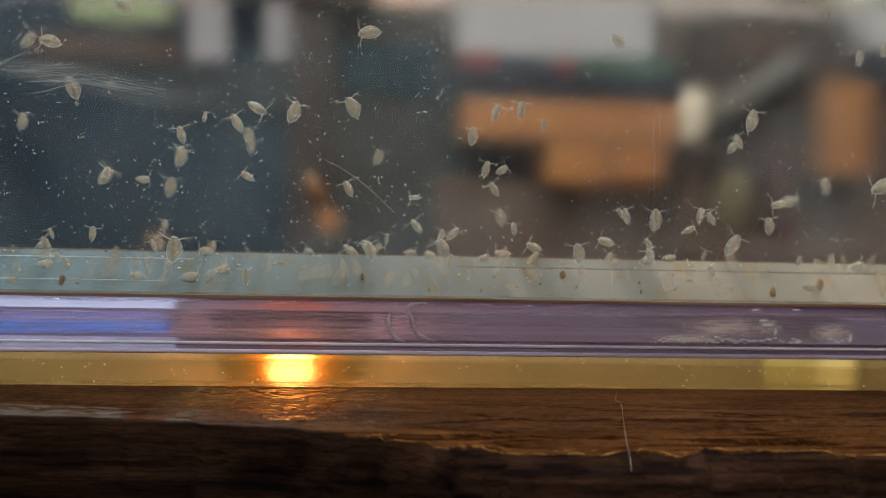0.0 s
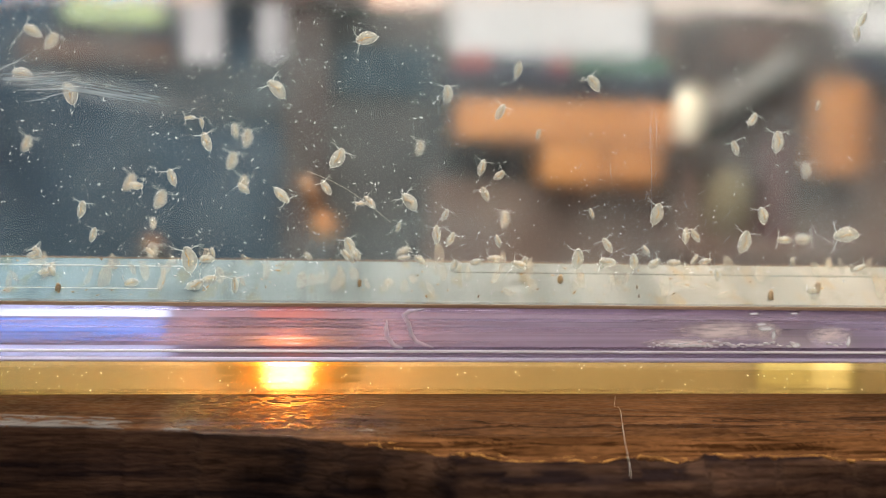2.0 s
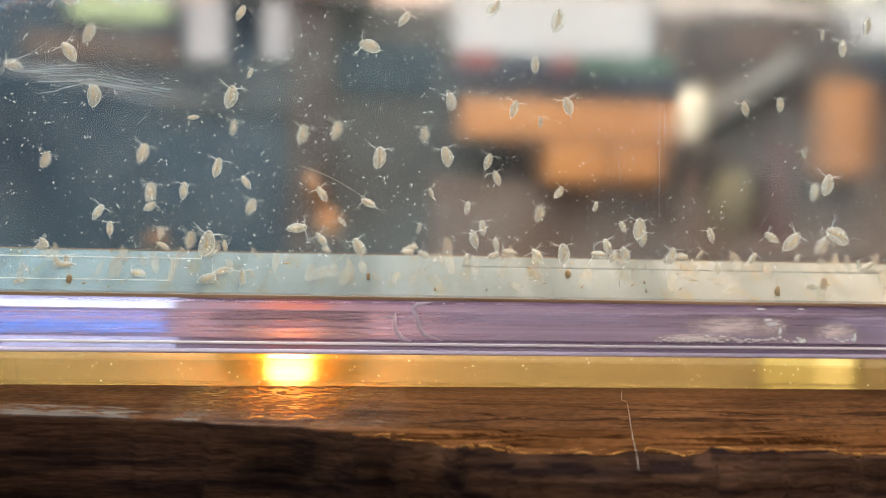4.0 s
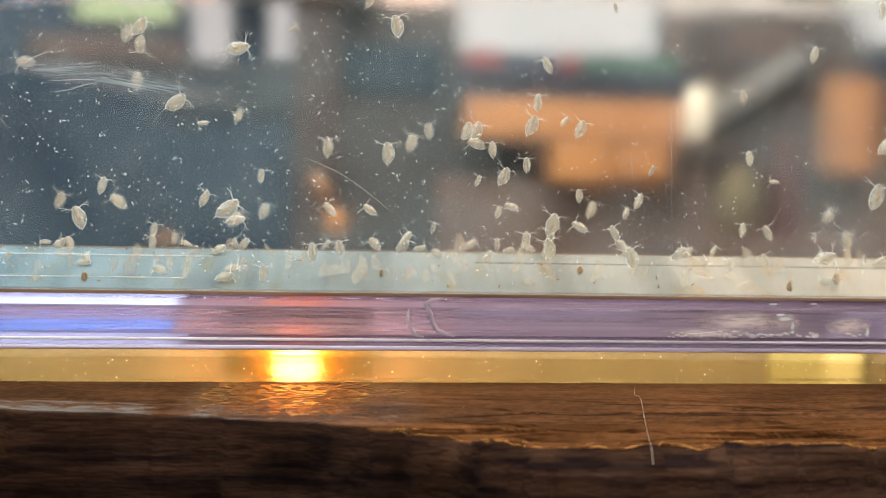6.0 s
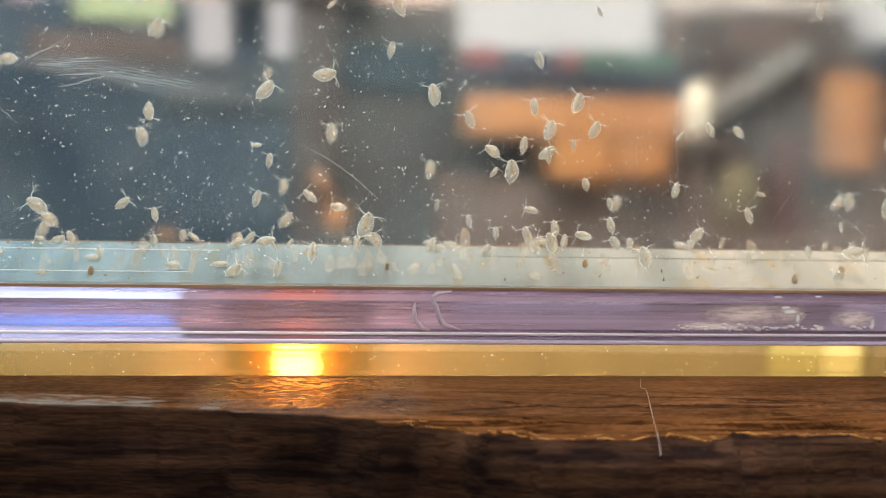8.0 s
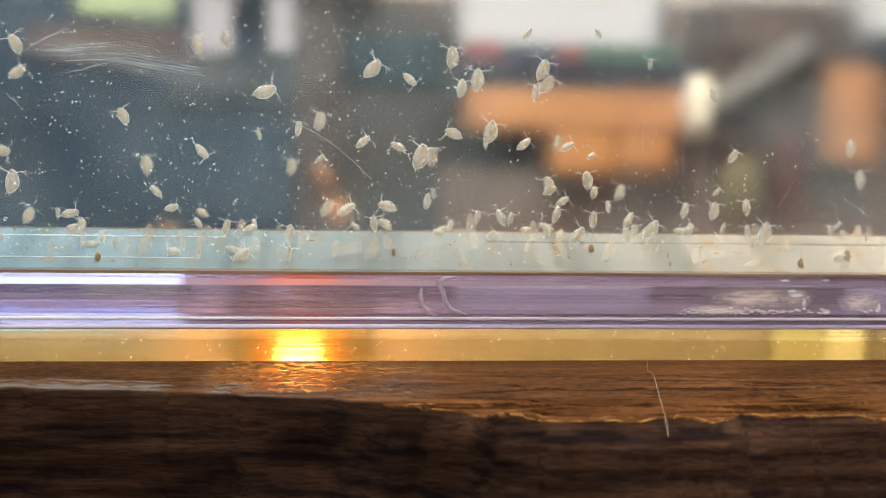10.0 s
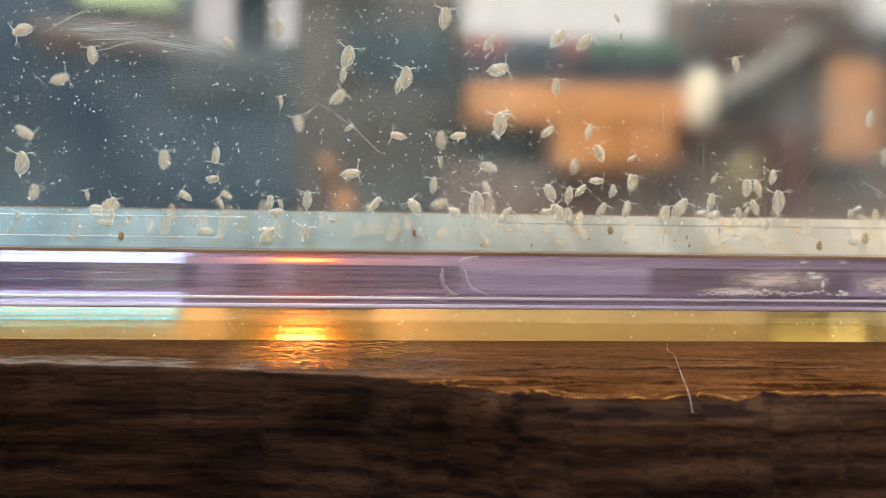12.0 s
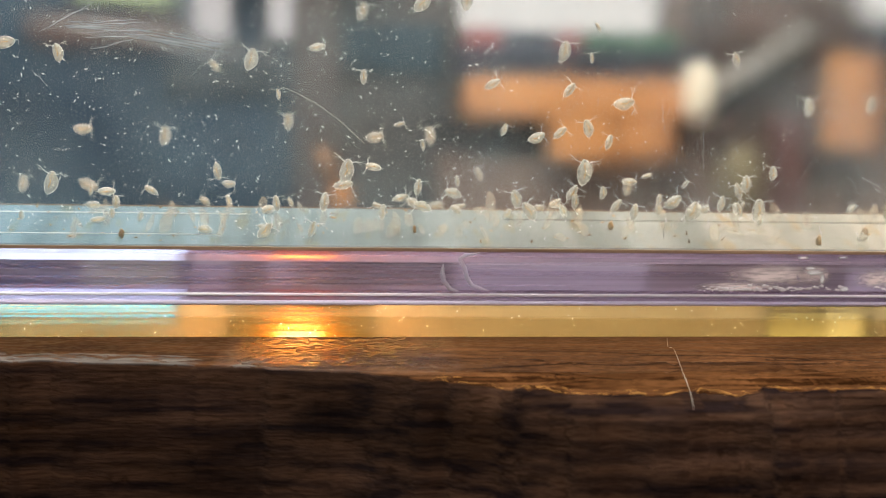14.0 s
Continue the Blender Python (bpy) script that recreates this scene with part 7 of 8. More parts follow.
    swim(53, 24.6, [(0, 47.2, 15.1, 81), (0.5, 48.2, 14.5, 66), (1, 48.6, 13.5, 82), (1.5, 49.2, 12.4, 78), (2, 49.4, 11.3, 84), (2.5, 49.8, 11.0, 84), (3, 49.6, 10.4, 66), (3.6, 49.6, 9.9, 55), (4.2, 51.3, 10.3, 31), (4.9, 51.3, 9.9, 7), (5.5, 51.7, 10.1, 0), (6, 52.4, 10.3, -9), (6.5, 52.3, 10.6, 8), (7, 52.3, 10.5, 4), (7.5, 51.5, 13.1, 6), (8, 52.0, 13.9, 1), (8.6, 51.7, 13.5, 0), (9.2, 53.0, 14.5, -2), (9.9, 52.6, 14.7, -4), (10.5, 53.1, 15.0, -5), (11, 53.2, 14.7, 8), (11.5, 53.4, 15.1, 6), (12, 53.7, 15.6, -18), (12.5, 51.5, 16.4, -30), (13, 50.0, 16.9, -10), (13.5, 47.8, 18.3, -9), (14, 44.8, 20.4, -3)])
    swim(54, 4.1, [(0, 46.2, 17.3, -107), (0.5, 46.3, 17.3, -94), (1, 46.3, 17.4, -92), (1.5, 44.9, 14.8, -97), (2, 43.3, 13.3, -94), (2.5, 42.0, 12.1, -109), (3, 40.8, 10.7, -97), (3.6, 41.6, 11.5, -81), (4.2, 42.1, 13.5, -46), (4.9, 43.6, 14.5, -11), (5.5, 43.9, 15.7, 4), (6, 44.1, 16.0, 15), (6.5, 44.3, 15.3, 2), (7, 44.4, 14.8, 1), (7.5, 45.0, 14.6, 17), (8, 45.0, 14.6, 18), (8.6, 45.4, 18.7, 16), (9.2, 45.2, 28.1, 13), (9.9, 46.0, 36.5, 10), (10.5, 46.0, 41.1, 8), (11.2, 46.1, 41.2, 8), (11.9, 45.3, 42.0, 8), (12.6, 45.5, 41.9, 9), (13.3, 44.9, 43.0, 9), (14, 45.4, 43.4, 9)])
    swim(55, 25.4, [(0, -10.7, 19.3, 6), (0.5, -11.8, 19.2, -2), (1, -12.0, 20.1, -7), (1.5, -11.7, 21.0, 7), (2, -11.9, 21.5, -9), (2.5, -12.7, 22.6, -6), (3, -12.5, 21.0, 6), (3.6, -13.1, 21.2, 7), (4.2, -13.0, 21.2, 11), (4.9, -13.9, 22.2, 14), (5.5, -13.9, 22.0, 15), (6, -13.7, 22.3, 27), (6.5, -13.3, 22.2, 11), (7, -12.7, 23.0, 11), (7.5, -11.2, 26.0, 11), (8, -11.2, 26.0, 28), (8.6, -12.4, 26.3, 16), (9.2, -13.5, 26.7, -12), (9.9, -15.6, 28.2, -13), (10.5, -17.6, 28.1, 0), (11, -17.3, 26.5, -15), (11.5, -17.6, 26.4, -48), (12, -17.5, 26.1, -40), (12.5, -17.9, 25.3, -35), (13, -18.1, 24.3, -37), (13.5, -18.4, 23.6, -36), (14, -18.9, 23.4, -40)])
    swim(56, 20.8, [(0, -18.7, 11.3, 5), (0.5, -18.9, 11.6, 4), (1, -18.9, 12.2, -2), (1.5, -19.1, 12.2, 7), (2, -19.4, 12.2, -3), (2.5, -19.6, 11.9, -9), (3, -19.7, 11.5, -9), (3.6, -19.9, 11.3, -4), (4.2, -19.4, 10.3, 8), (4.9, -19.5, 10.4, 19), (5.5, -19.9, 9.8, 20), (6, -19.4, 9.8, 7), (6.5, -19.4, 9.9, 7), (7, -19.3, 9.7, 7), (7.5, -19.1, 9.7, 13), (8, -19.1, 9.6, 9), (8.6, -19.2, 9.7, -3), (9.2, -18.2, 9.6, -30), (9.9, -17.8, 10.6, -57), (10.5, -17.4, 10.5, -69), (11, -17.4, 10.4, -60), (11.5, -17.4, 10.5, -51), (12, -17.2, 10.6, -55), (12.5, -17.4, 9.9, -59), (13, -18.1, 9.7, -51), (13.5, -18.8, 9.7, -55), (14, -19.3, 9.6, -55)])
    swim(57, 2.4, [(0, -22.3, 23.5, -24), (0.5, -22.3, 23.5, -7), (1, -22.3, 23.5, -11), (1.5, -22.2, 23.6, -11), (2, -22.1, 23.7, -19), (2.5, -22.1, 23.7, -21), (3, -22.2, 23.6, -10), (3.6, -21.2, 23.5, -4), (4.2, -21.2, 22.6, 9), (4.9, -19.2, 21.4, 38), (5.5, -19.2, 21.4, 60), (6, -15.9, 22.5, 55), (6.5, -12.7, 22.5, 34), (7, -12.3, 22.7, 43), (7.5, -11.3, 22.9, 27), (8, -9.3, 23.2, 44), (8.6, -9.0, 23.3, 43), (9.2, -10.3, 22.7, 42), (9.9, -9.7, 21.9, 66), (10.5, -10.4, 22.1, 90), (11, -8.3, 21.4, 78), (11.5, -8.0, 21.1, 43), (12, -5.0, 23.2, 16), (12.5, -2.0, 26.9, 0), (13, 1.2, 28.2, 28), (13.5, 1.4, 28.0, 36), (14, 1.1, 27.5, 38)])
    swim(58, 2.9, [(0, -12.1, 21.6, 9), (0.5, -12.1, 21.6, -5), (1, -12.1, 21.6, 5), (1.5, -12.0, 21.6, -7), (2, -12.0, 21.7, -8), (2.5, -12.0, 21.7, -6), (3, -11.0, 23.3, 1), (3.6, -10.7, 24.0, 12), (4.2, -8.1, 26.0, 35), (4.9, -7.2, 28.4, 58), (5.5, -6.1, 28.9, 69), (6, -6.7, 28.6, 57), (6.5, -5.6, 29.4, 61), (7, -4.5, 30.0, 64), (7.5, -4.0, 30.2, 67), (8, -4.0, 30.2, 55), (8.6, -4.3, 31.7, 55), (9.2, -3.1, 35.5, 53), (9.9, -3.6, 39.7, 52), (10.5, -3.0, 41.1, 51), (11.2, -3.6, 41.0, 53), (11.9, -2.9, 41.6, 55), (12.6, -4.0, 42.7, 58), (13.3, -3.5, 42.4, 61), (14, -4.0, 43.2, 62)])
    swim(59, 3.6, [(0, 1.0, 28.8, -96), (0.5, 1.0, 28.8, -91), (1, 1.0, 28.8, -104), (1.5, 1.0, 28.8, -86), (2, 1.1, 28.8, -102), (2.5, 1.1, 28.8, -87), (3, 0.0, 26.9, -104), (3.6, 0.4, 27.6, -91), (4.2, 0.7, 27.8, -63), (4.9, 1.7, 29.3, -21), (5.5, 1.7, 29.5, 5), (6, 1.7, 29.2, -10), (6.5, 1.7, 29.4, -16), (7, 1.5, 29.7, -7), (7.5, 1.4, 30.1, -13), (8, 1.4, 30.4, -24), (8.6, 2.2, 29.7, -19), (9.2, 3.3, 26.9, -8), (9.9, 5.3, 25.3, 3), (10.5, 5.7, 24.2, 8), (11, 5.7, 24.2, 8), (11.5, 4.3, 25.1, -8), (12, 3.0, 26.7, 8), (12.5, 3.0, 26.8, 8), (13, 3.5, 28.4, 9), (13.5, 3.8, 28.3, -2), (14, 4.8, 27.9, -1)])
    swim(60, 4.6, [(0, 5.1, 15.4, -97), (0.5, 4.9, 15.1, -81), (1, 4.8, 15.1, -99), (1.5, 1.6, 15.3, -82), (2, 0.8, 15.3, -91), (2.5, 0.9, 14.8, -82), (3, 0.1, 14.2, -83), (3.6, -0.0, 14.1, -67), (4.2, -2.1, 12.6, -30), (4.9, -2.4, 11.7, 18), (5.5, -3.5, 11.4, 45), (6, -3.9, 11.0, 38), (6.5, -4.4, 10.9, 28), (7, -4.8, 10.6, 38), (7.5, -7.5, 10.5, 27), (8, -7.4, 10.5, 38), (8.6, -6.7, 12.0, 45), (9.2, -7.0, 13.8, 59), (9.9, -5.4, 16.2, 55), (10.5, -5.6, 17.4, 45), (11, -5.5, 17.3, 46), (11.5, -5.2, 17.4, 78), (12, -4.8, 17.5, 50), (12.5, -3.4, 17.6, 50), (13, -2.0, 17.8, 68), (13.5, -2.1, 17.8, 61), (14, -0.5, 17.6, 74)])
    swim(61, 2.9, [(0, 12.2, 18.0, 58), (0.5, 12.2, 18.0, 69), (1, 12.2, 18.0, 53), (1.5, 12.2, 18.0, 64), (2, 12.2, 18.0, 53), (2.5, 14.7, 17.2, 53), (3, 16.2, 17.1, 67), (3.6, 16.6, 17.2, 54), (4.2, 16.6, 15.9, 27), (4.9, 17.6, 15.9, 0), (5.5, 17.5, 15.5, -12), (6, 17.3, 15.6, -3), (6.5, 17.1, 15.5, -19), (7, 16.9, 15.7, -16), (7.5, 17.4, 16.3, -17), (8, 17.4, 16.0, -12), (8.6, 17.6, 16.0, -8), (9.2, 17.1, 14.5, 1), (9.9, 17.7, 14.1, 10), (10.5, 17.3, 13.6, 14), (11, 17.3, 13.5, 6), (11.5, 17.4, 13.0, 23), (12, 17.6, 12.6, 14), (12.5, 18.7, 11.2, 50), (13, 18.3, 11.6, 24), (13.5, 17.1, 12.4, 13), (14, 16.8, 12.1, 6)])
    swim(62, 4, [(0, 8.4, 12.5, 43), (0.5, 8.4, 12.5, 34), (1, 8.4, 12.5, 27), (1.5, 8.4, 12.5, 33), (2, 8.4, 12.5, 30), (2.5, 8.8, 12.6, 30), (3, 9.3, 12.6, 43), (3.6, 9.3, 12.8, 22), (4.2, 10.9, 13.3, -23), (4.9, 11.1, 14.6, -68), (5.5, 11.8, 14.5, -89), (6, 11.8, 14.5, -74), (6.5, 12.2, 14.4, -89), (7, 12.3, 14.4, -79), (7.5, 12.4, 14.2, -86), (8, 13.0, 13.7, -77), (8.6, 12.9, 13.6, -53), (9.2, 14.1, 13.5, 1), (9.9, 14.1, 14.1, 56), (10.5, 14.6, 13.8, 80), (11, 14.9, 13.5, 87), (11.5, 15.7, 13.7, 81), (12, 16.5, 13.4, 91), (12.5, 17.9, 13.3, 85), (13, 18.7, 13.4, 89), (13.5, 19.1, 13.6, 90), (14, 19.4, 13.0, 91)])
    swim(63, 4.9, [(0, 25.6, 11.9, -45), (0.5, 25.7, 11.9, -41), (1, 25.7, 11.9, -33), (1.5, 25.6, 11.8, -40), (2, 25.6, 11.7, -38), (2.5, 24.4, 12.0, -49), (3, 23.3, 12.3, -34), (3.6, 23.3, 12.5, -30), (4.2, 22.5, 13.5, -21), (4.9, 22.3, 13.4, 5), (5.5, 22.0, 14.1, 25), (6, 22.0, 14.1, 18), (6.5, 21.9, 13.8, 6), (7, 21.2, 14.2, -9), (7.5, 20.7, 14.2, -1), (8, 20.1, 14.3, -7), (8.6, 20.2, 13.9, -7), (9.2, 19.6, 13.9, -7), (9.9, 19.5, 12.7, -8), (10.5, 19.4, 13.0, -8), (11, 19.1, 13.0, 0), (11.5, 19.3, 13.4, 8), (12, 19.7, 13.5, 8), (12.5, 19.8, 13.4, 1), (13, 20.4, 13.4, 4), (13.5, 20.4, 13.4, -3), (14, 22.4, 11.4, 9)])
    swim(64, 2.3, [(0, 32.1, 20.9, -27), (0.5, 32.2, 20.9, -11), (1, 32.2, 20.9, -26), (1.5, 32.1, 20.8, -20), (2, 32.1, 20.7, -22), (2.5, 32.4, 22.2, -29), (3, 32.3, 22.8, -18), (3.6, 32.7, 23.5, -17), (4.2, 31.9, 23.7, -17), (4.9, 32.9, 24.5, -17), (5.5, 33.0, 25.0, -40), (6, 30.9, 24.2, -11), (6.5, 29.8, 23.8, -23), (7, 28.8, 22.3, -25), (7.5, 28.4, 21.5, -12), (8, 27.8, 20.8, -25), (8.6, 28.1, 21.5, -26), (9.2, 26.8, 21.4, -27), (9.9, 27.4, 22.0, -28), (10.5, 27.7, 23.6, -10), (11, 27.5, 23.5, -14), (11.5, 27.6, 23.4, -14), (12, 27.6, 23.5, -14), (12.5, 27.7, 23.5, -13), (13, 27.8, 23.5, -12), (13.5, 27.8, 23.5, -12), (14, 27.7, 23.5, -14)])
    swim(65, 3.6, [(0, 45.1, 29.2, 13), (0.5, 45.3, 29.1, 29), (1, 45.1, 29.5, 11), (1.5, 42.7, 31.6, 29), (2, 43.2, 31.8, 27), (2.5, 43.0, 31.2, 15), (3, 43.0, 30.9, 16), (3.6, 43.5, 31.4, 12), (4.2, 42.8, 30.9, 5), (4.9, 43.9, 31.2, -2), (5.5, 43.5, 31.3, -6), (6, 43.2, 31.9, -3), (6.5, 43.3, 31.7, -4), (7, 43.4, 31.9, -6), (7.5, 43.5, 31.8, 7), (8, 43.5, 31.8, 5), (8.6, 44.0, 33.6, 3), (9.2, 43.5, 36.1, -2), (9.9, 44.8, 39.5, -6), (10.5, 44.5, 41.1, -8), (11.2, 44.7, 41.6, -7), (11.9, 43.6, 41.5, -4), (12.6, 44.3, 42.2, -1), (13.3, 43.1, 43.1, 1), (14, 43.9, 43.4, 2)])
    swim(66, 5.2, [(0, -21.1, 43.0, 187), (0.6, -21.2, 42.8, 185), (1.2, -19.8, 42.0, 181), (1.8, -19.4, 42.1, 177), (2.4, -18.3, 41.0, 173), (3, -18.1, 41.0, 171), (3.6, -18.6, 38.8, 174), (4.2, -18.4, 33.8, 179), (4.9, -19.2, 29.8, 184), (5.5, -19.1, 27.2, 186), (6, -19.2, 27.2, 185), (6.5, -19.3, 26.1, 177), (7, -19.3, 25.5, 175), (7.5, -19.3, 23.6, 189), (8, -19.0, 21.3, 178), (8.6, -19.8, 20.9, 206), (9.2, -20.1, 19.9, 268), (9.9, -21.6, 19.8, 330), (10.5, -21.8, 19.1, 358), (11, -23.0, 22.1, 367), (11.5, -24.7, 23.7, 354), (12, -26.0, 23.0, 356), (12.5, -26.1, 23.1, 356), (13, -28.3, 23.7, 351), (13.5, -28.4, 23.4, 353), (14, -28.7, 22.9, 351)])
    swim(67, 2, [(0, -25.4, 43.0, -64), (0.6, -24.8, 43.2, -65), (1.2, -24.7, 42.0, -66), (1.8, -23.1, 41.7, -67), (2.4, -23.2, 41.5, -69), (3, -22.4, 41.0, -69), (3.6, -22.3, 37.0, -69), (4.2, -23.3, 26.7, -69), (4.9, -22.9, 17.5, -34), (5.5, -24.7, 15.5, 0), (6, -23.5, 13.1, -17), (6.5, -23.5, 13.2, -69), (7, -27.0, 13.5, -66), (7.5, -27.0, 13.5, -52), (8, -27.2, 13.5, -53), (8.6, -27.4, 14.0, -42), (9.2, -29.2, 13.6, -18), (9.9, -29.5, 14.3, 7), (10.5, -30.5, 14.4, 18), (11, -30.4, 14.5, 29), (11.5, -30.6, 14.4, 28), (12, -30.8, 14.1, 6), (12.5, -30.8, 14.2, 10), (13, -29.8, 14.3, 20), (13.5, -28.9, 13.9, 29), (14, -28.6, 12.4, 15)])
    swim(68, 2.6, [(0, -12.4, 43.0, 25), (0.6, -11.9, 42.7, 25), (1.2, -11.5, 42.7, 25), (1.8, -10.4, 41.3, 24), (2.4, -9.7, 41.3, 24), (3, -9.4, 41.0, 24), (3.6, -9.4, 36.2, 26), (4.2, -10.0, 26.4, 30), (4.9, -10.2, 15.4, 35), (5.5, -10.4, 11.1, 37), (6, -10.5, 11.1, 39), (6.5, -10.5, 11.2, 21), (7, -10.5, 11.1, 36), (7.5, -10.5, 11.1, 21), (8, -10.5, 11.1, 37), (8.6, -10.8, 11.0, 33), (9.2, -12.0, 11.5, 23), (9.9, -12.8, 10.8, 13), (10.5, -13.3, 11.2, 9), (11, -13.1, 11.0, 8), (11.5, -11.8, 11.0, 1), (12, -11.2, 11.2, 8), (12.5, -10.2, 11.5, 30), (13, -11.4, 11.0, -3), (13.5, -11.4, 11.0, -8), (14, -10.7, 10.9, -8)])
    swim(69, 3.6, [(0, -2.1, 43.0, 27), (0.6, -2.1, 42.8, 26), (1.2, -0.8, 42.0, 23), (1.8, -0.4, 42.1, 19), (2.4, 0.7, 41.0, 16), (3, 0.9, 41.0, 15), (3.6, 0.4, 39.4, 17), (4.2, 0.7, 35.8, 22), (4.9, -0.2, 33.1, 27), (5.5, -0.1, 31.1, 29), (6, -0.5, 31.2, 26), (6.5, -0.5, 31.9, 22), (7, -1.2, 30.3, 12), (7.5, -0.1, 28.3, 26), (8, 0.9, 26.8, 12), (8.6, 0.8, 26.1, 23), (9.2, 2.0, 24.2, 47), (9.9, 2.0, 23.3, 118), (10.5, 2.5, 22.2, 175), (11, 3.0, 20.5, 136), (11.5, 4.4, 16.9, 75), (12, 4.4, 17.0, 81), (12.5, 4.2, 16.2, 78), (13, 4.2, 16.1, 82), (13.5, -0.3, 11.7, 72), (14, -0.4, 11.4, 74)])
    swim(70, 3.1, [(0, 10.5, 43.0, 27), (0.6, 10.9, 42.6, 28), (1.2, 11.5, 42.7, 30), (1.8, 12.4, 41.4, 34), (2.4, 13.3, 41.3, 36), (3, 13.5, 41.0, 37), (3.6, 13.5, 37.8, 37), (4.2, 12.9, 31.6, 37), (4.9, 12.6, 24.1, 37), (5.5, 12.5, 21.3, 36), (6, 13.1, 21.4, 24), (6.5, 13.8, 21.8, 37), (7, 14.3, 20.9, 26), (7.5, 16.5, 22.8, 25), (8, 16.5, 22.8, 22), (8.6, 16.0, 22.9, 22), (9.2, 14.4, 24.2, 23), (9.9, 13.1, 24.1, 24), (10.5, 12.8, 25.4, 10), (11, 12.5, 25.1, 15), (11.5, 12.5, 25.3, 24), (12, 12.5, 25.3, 37), (12.5, 12.7, 25.2, 60), (13, 13.2, 24.7, 33), (13.5, 13.4, 24.0, 18), (14, 13.1, 23.9, 12)])
    swim(71, 4, [(0, 8.2, 43.0, 49), (0.6, 8.7, 43.1, 48), (1.2, 9.1, 41.9, 46), (1.8, 10.5, 41.9, 45), (2.4, 10.6, 41.4, 43), (3, 11.2, 41.0, 42), (3.6, 11.2, 37.4, 43), (4.2, 10.5, 28.1, 44), (4.9, 10.7, 20.1, 22), (5.5, 10.2, 16.1, 0), (6, 11.0, 17.1, 28), (6.5, 12.0, 17.2, 55), (7, 12.5, 16.9, 41), (7.5, 12.6, 16.2, 41), (8, 14.2, 18.6, 52), (8.6, 14.3, 18.2, 40), (9.2, 13.7, 15.9, 12), (9.9, 14.0, 14.8, -15), (10.5, 13.6, 13.0, 5), (11, 13.5, 12.9, -29), (11.5, 12.9, 12.8, -22), (12, 12.4, 12.3, -25), (12.5, 11.8, 12.2, -11), (13, 11.2, 12.1, -22), (13.5, 14.2, 10.5, -24), (14, 9.5, 11.4, -13)])
    swim(72, 2.7, [(0, 0.7, 43.0, 33), (0.6, 0.9, 43.0, 33), (1.2, 1.8, 41.9, 34), (1.8, 2.7, 42.0, 35), (2.4, 3.3, 41.2, 35), (3, 3.7, 41.0, 36), (3.6, 3.5, 36.8, 36), (4.2, 3.2, 26.4, 37), (4.9, 2.9, 17.4, 38), (5.5, 2.7, 12.6, 39), (6, 2.8, 11.8, 38), (6.5, 3.2, 11.4, 25), (7, 3.9, 10.9, 21), (7.5, 4.4, 10.9, 23), (8, 4.4, 10.7, 24), (8.6, 4.1, 11.3, 22), (9.2, 3.9, 11.6, 16), (9.9, 3.6, 13.1, 10), (10.5, 3.4, 13.2, 7), (11, 3.0, 13.2, 19), (11.5, 2.6, 13.1, 18), (12, 2.3, 12.9, 4), (12.5, 2.0, 12.8, 0), (13, 1.7, 12.8, -4), (13.5, 1.4, 12.8, 7), (14, 1.0, 12.4, 12)])
    swim(73, 2.1, [(0, 17.9, 43.0, -24), (0.6, 18.4, 42.7, -23), (1.2, 18.8, 42.7, -20), (1.8, 19.9, 41.3, -16), (2.4, 20.6, 41.3, -12), (3, 20.9, 41.0, -11), (3.6, 20.9, 39.4, -14), (4.2, 20.3, 36.6, -19), (4.9, 20.1, 32.6, -12), (5.5, 19.9, 31.5, 0), (6, 19.6, 31.1, -14), (6.5, 19.5, 30.7, -29), (7, 19.5, 29.9, -19), (7.5, 19.2, 29.8, -12), (8, 17.9, 30.2, -25), (8.6, 18.0, 29.6, -27), (9.2, 17.5, 28.9, -32), (9.9, 17.4, 27.0, -37), (10.5, 17.4, 29.0, 0), (11, 17.3, 26.8, -39), (11.5, 17.2, 26.8, -31), (12, 17.2, 26.9, -25), (12.5, 16.7, 26.5, -37), (13, 16.5, 27.2, -26), (13.5, 16.6, 26.4, -36), (14, 15.7, 25.8, -34)])
    swim(74, 4.4, [(0, 36.7, 43.0, 3), (0.6, 36.7, 42.4, 2), (1.2, 38.0, 42.7, 1), (1.8, 38.3, 41.6, -1), (2.4, 39.8, 41.0, -3), (3, 39.7, 41.0, -4), (3.6, 39.3, 36.2, -2), (4.2, 39.5, 27.1, 2), (4.9, 38.5, 16.8, 7), (5.5, 38.7, 12.5, 9), (6, 38.9, 12.3, -6), (6.5, 39.1, 12.6, -1), (7, 39.6, 12.7, -9), (7.5, 39.7, 12.3, 9), (8, 40.9, 12.6, -9), (8.6, 40.5, 12.0, 1), (9.2, 40.8, 12.2, 22), (9.9, 39.9, 11.2, 44), (10.5, 42.2, 12.6, 10), (11, 40.1, 11.2, 37), (11.5, 40.1, 11.2, 41), (12, 40.2, 11.3, 62), (12.5, 40.8, 11.8, 70), (13, 41.2, 11.6, 48), (13.5, 42.0, 10.9, 53), (14, 39.9, 10.9, 36)])
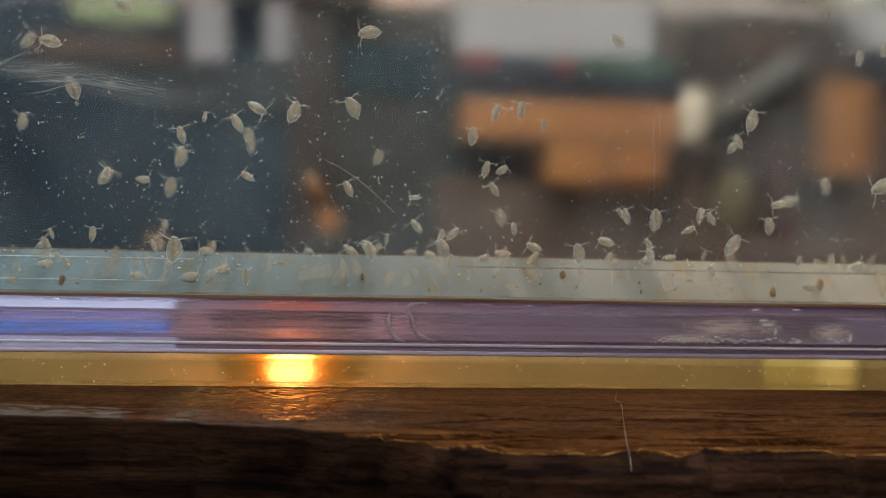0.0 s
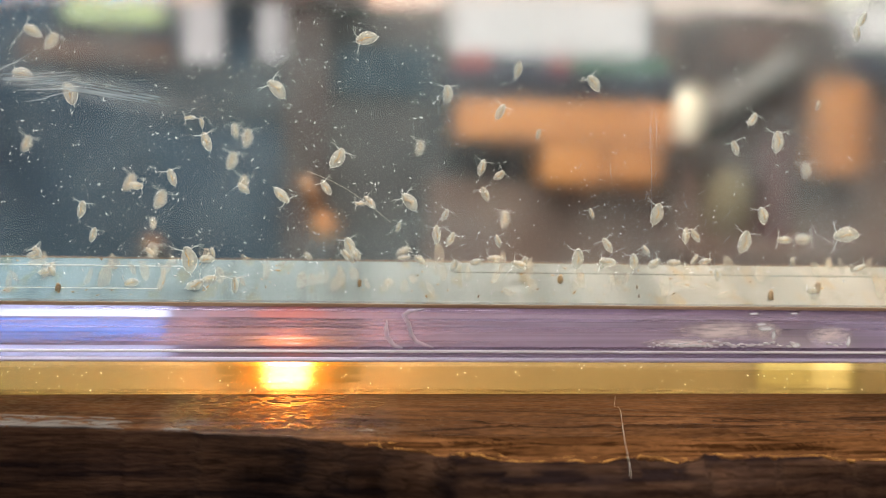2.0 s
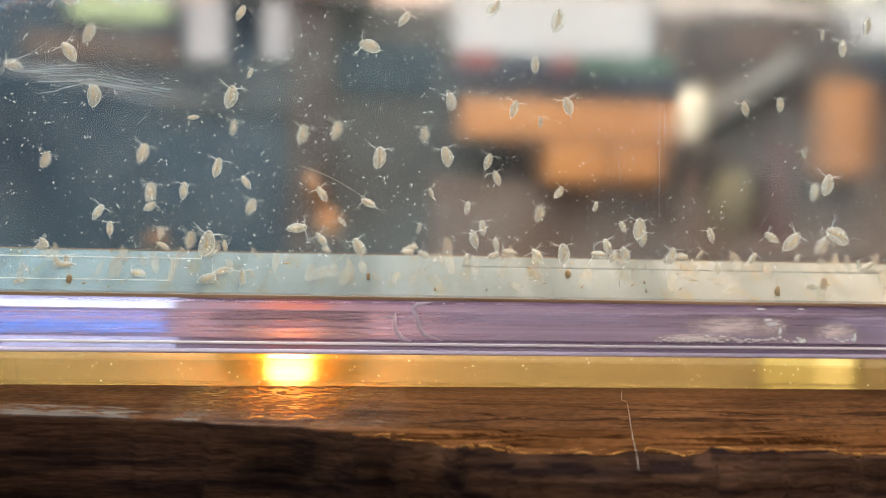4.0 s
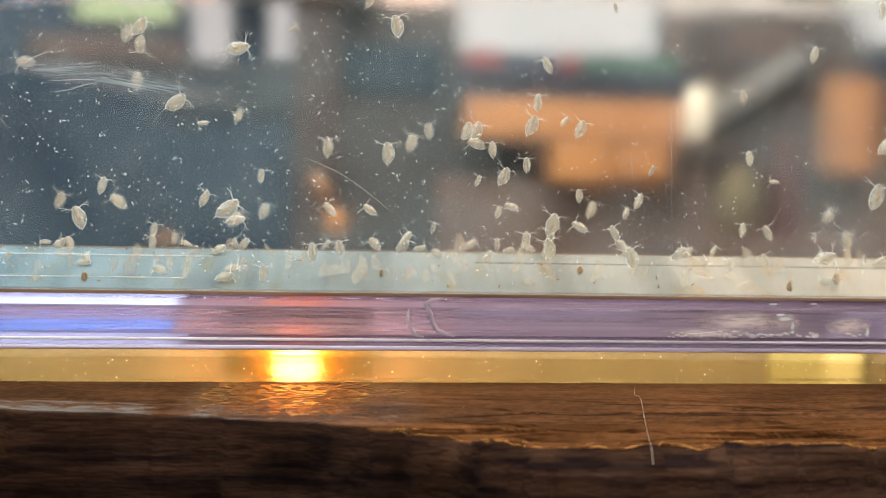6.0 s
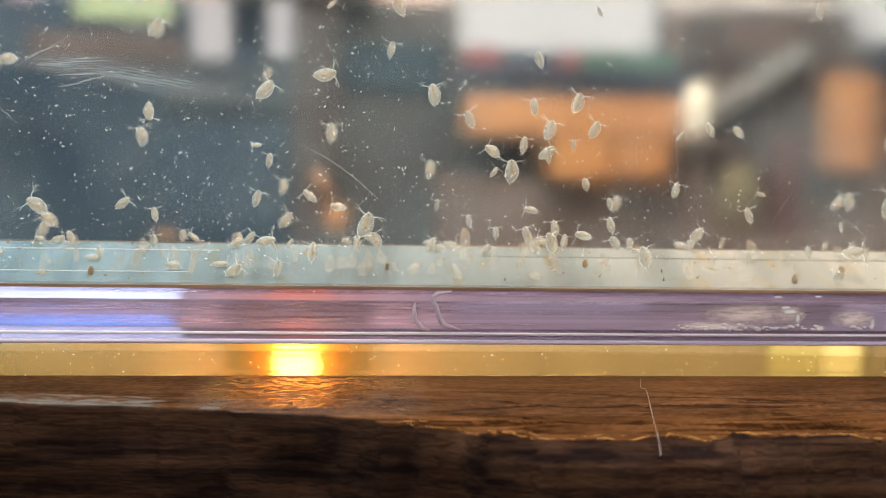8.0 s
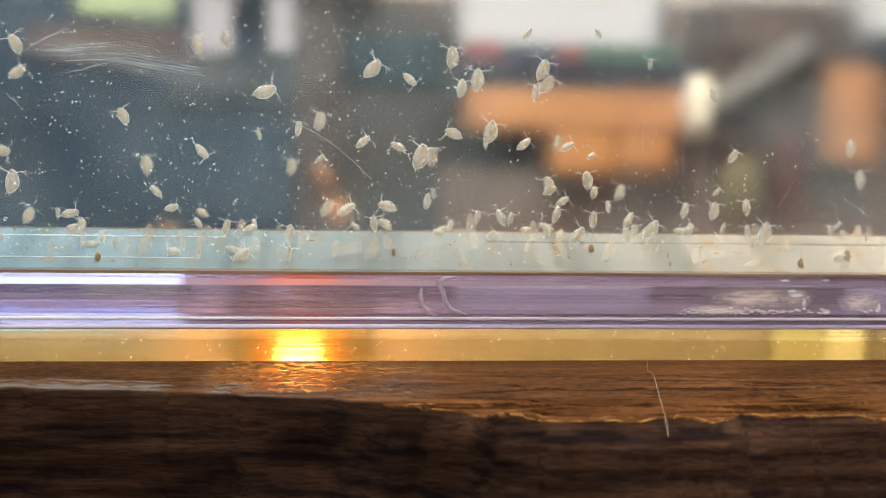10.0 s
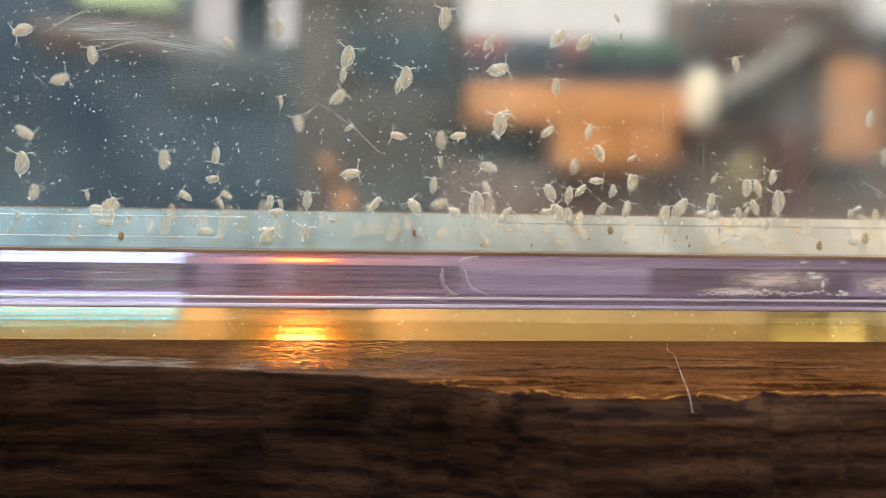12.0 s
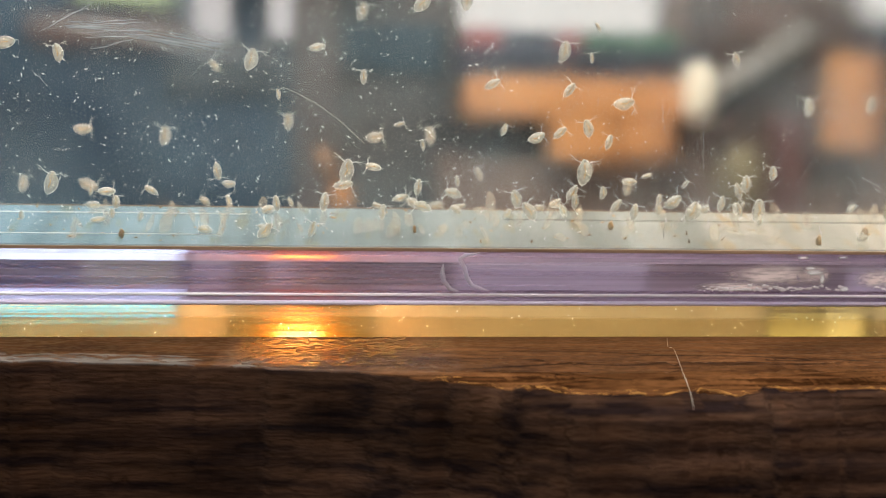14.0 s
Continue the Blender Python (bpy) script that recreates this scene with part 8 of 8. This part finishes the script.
    swim(75, 2.1, [(0, 12.9, 43.0, 19), (0.6, 12.7, 42.5, 18), (1.2, 14.5, 42.3, 17), (1.8, 14.4, 42.0, 15), (2.4, 16.1, 40.8, 13), (3, 15.9, 41.0, 13), (3.6, 15.2, 36.3, 12), (4.2, 15.9, 27.1, 9), (4.9, 14.6, 17.8, 6), (5.5, 14.9, 13.2, 5), (6, 14.9, 13.2, 19), (6.5, 14.9, 13.2, 14), (7, 14.9, 13.2, 10), (7.5, 14.0, 15.2, 16), (8, 10.9, 17.0, 4), (8.6, 10.1, 17.0, 6), (9.2, 10.3, 18.0, 11), (9.9, 8.6, 18.9, 17), (10.5, 8.7, 19.0, 19), (11, 8.7, 19.0, 19), (11.5, 8.7, 19.0, 17), (12, 7.6, 18.0, 1), (12.5, 7.6, 18.0, 16), (13, 7.6, 18.0, 6), (13.5, -5.0, 13.7, 2), (14, -5.0, 13.7, 15)])
    swim(76, 2.2, [(0, 7.2, 43.0, -60), (0.6, 7.4, 42.5, -59), (1.2, 8.4, 42.7, -57), (1.8, 8.9, 41.5, -54), (2.4, 10.1, 41.1, -52), (3, 10.2, 41.0, -51), (3.6, 9.9, 37.4, -51), (4.2, 9.8, 30.8, -51), (4.9, 9.1, 22.8, -51), (5.5, 9.2, 19.8, -51), (6, 8.4, 19.7, -68), (6.5, 8.4, 19.7, -67), (7, 8.3, 19.0, -53), (7.5, 9.2, 18.6, -56), (8, 9.3, 18.6, -52), (8.6, 8.6, 18.4, -55), (9.2, 7.5, 19.2, -61), (9.9, 5.8, 18.7, -68), (10.5, 4.9, 19.0, -71), (11, 5.8, 17.5, -82), (11.5, 6.9, 15.5, -88), (12, 6.8, 14.4, -75), (12.5, 8.5, 13.0, -89), (13, 8.5, 13.0, -86), (13.5, 3.9, 11.8, -75), (14, 3.9, 11.9, -72)])
    swim(77, 26, [(0, -33.9, 21.2, 10), (3, -32.5, 18.7, 25), (5.5, -31.9, 14.4, 20), (8, -34.3, 9.6, 30), (14, -38.7, 10.9, 10)])
    swim(78, 26, [(0, -18.0, 18.2, -10), (3, -6.8, 21.3, 15), (5.5, 3.1, 20.6, 20), (8, 5.9, 16.5, 10), (14, 3.6, 16.6, -5)])
    swim(79, 26, [(0, 2.4, 18.6, 20), (3, 8.0, 20.8, 5), (5.5, 4.7, 21.2, -10), (8, 18.6, 21.1, 20), (12.5, 19.6, 13.5, 5), (14, 21.0, 13.2, 10)])
    swim(80, 26, [(0, 15.7, 12.5, -15), (3, 17.6, 12.9, 10), (8, 26.3, 13.2, 20), (14, 25.4, 11.4, 5)])
    swim(81, 26, [(0, -33.2, 29.4, 40), (3, -29.0, 30.3, 30), (8, -22.4, 30.4, 10), (10.5, -17.7, 27.3, -10), (14, -3.7, 29.4, 15)])
    swim(82, 26, [(0, -11.1, 20.4, 0), (5.5, -11.3, 12.2, 20), (8, -9.6, 14.4, 10), (10.5, -9.3, 15.7, 5), (12.5, -10.9, 18.3, -10), (14, -11.4, 17.8, 0)])
    swim(83, 26, [(0, -19.1, 14.9, 10), (3, -20.7, 14.2, 25), (5.5, -24.1, 25.9, 10), (8, -24.2, 19.4, -10), (12.5, -24.4, 13.9, 5), (14, -24.2, 16.1, 10)])


motions()
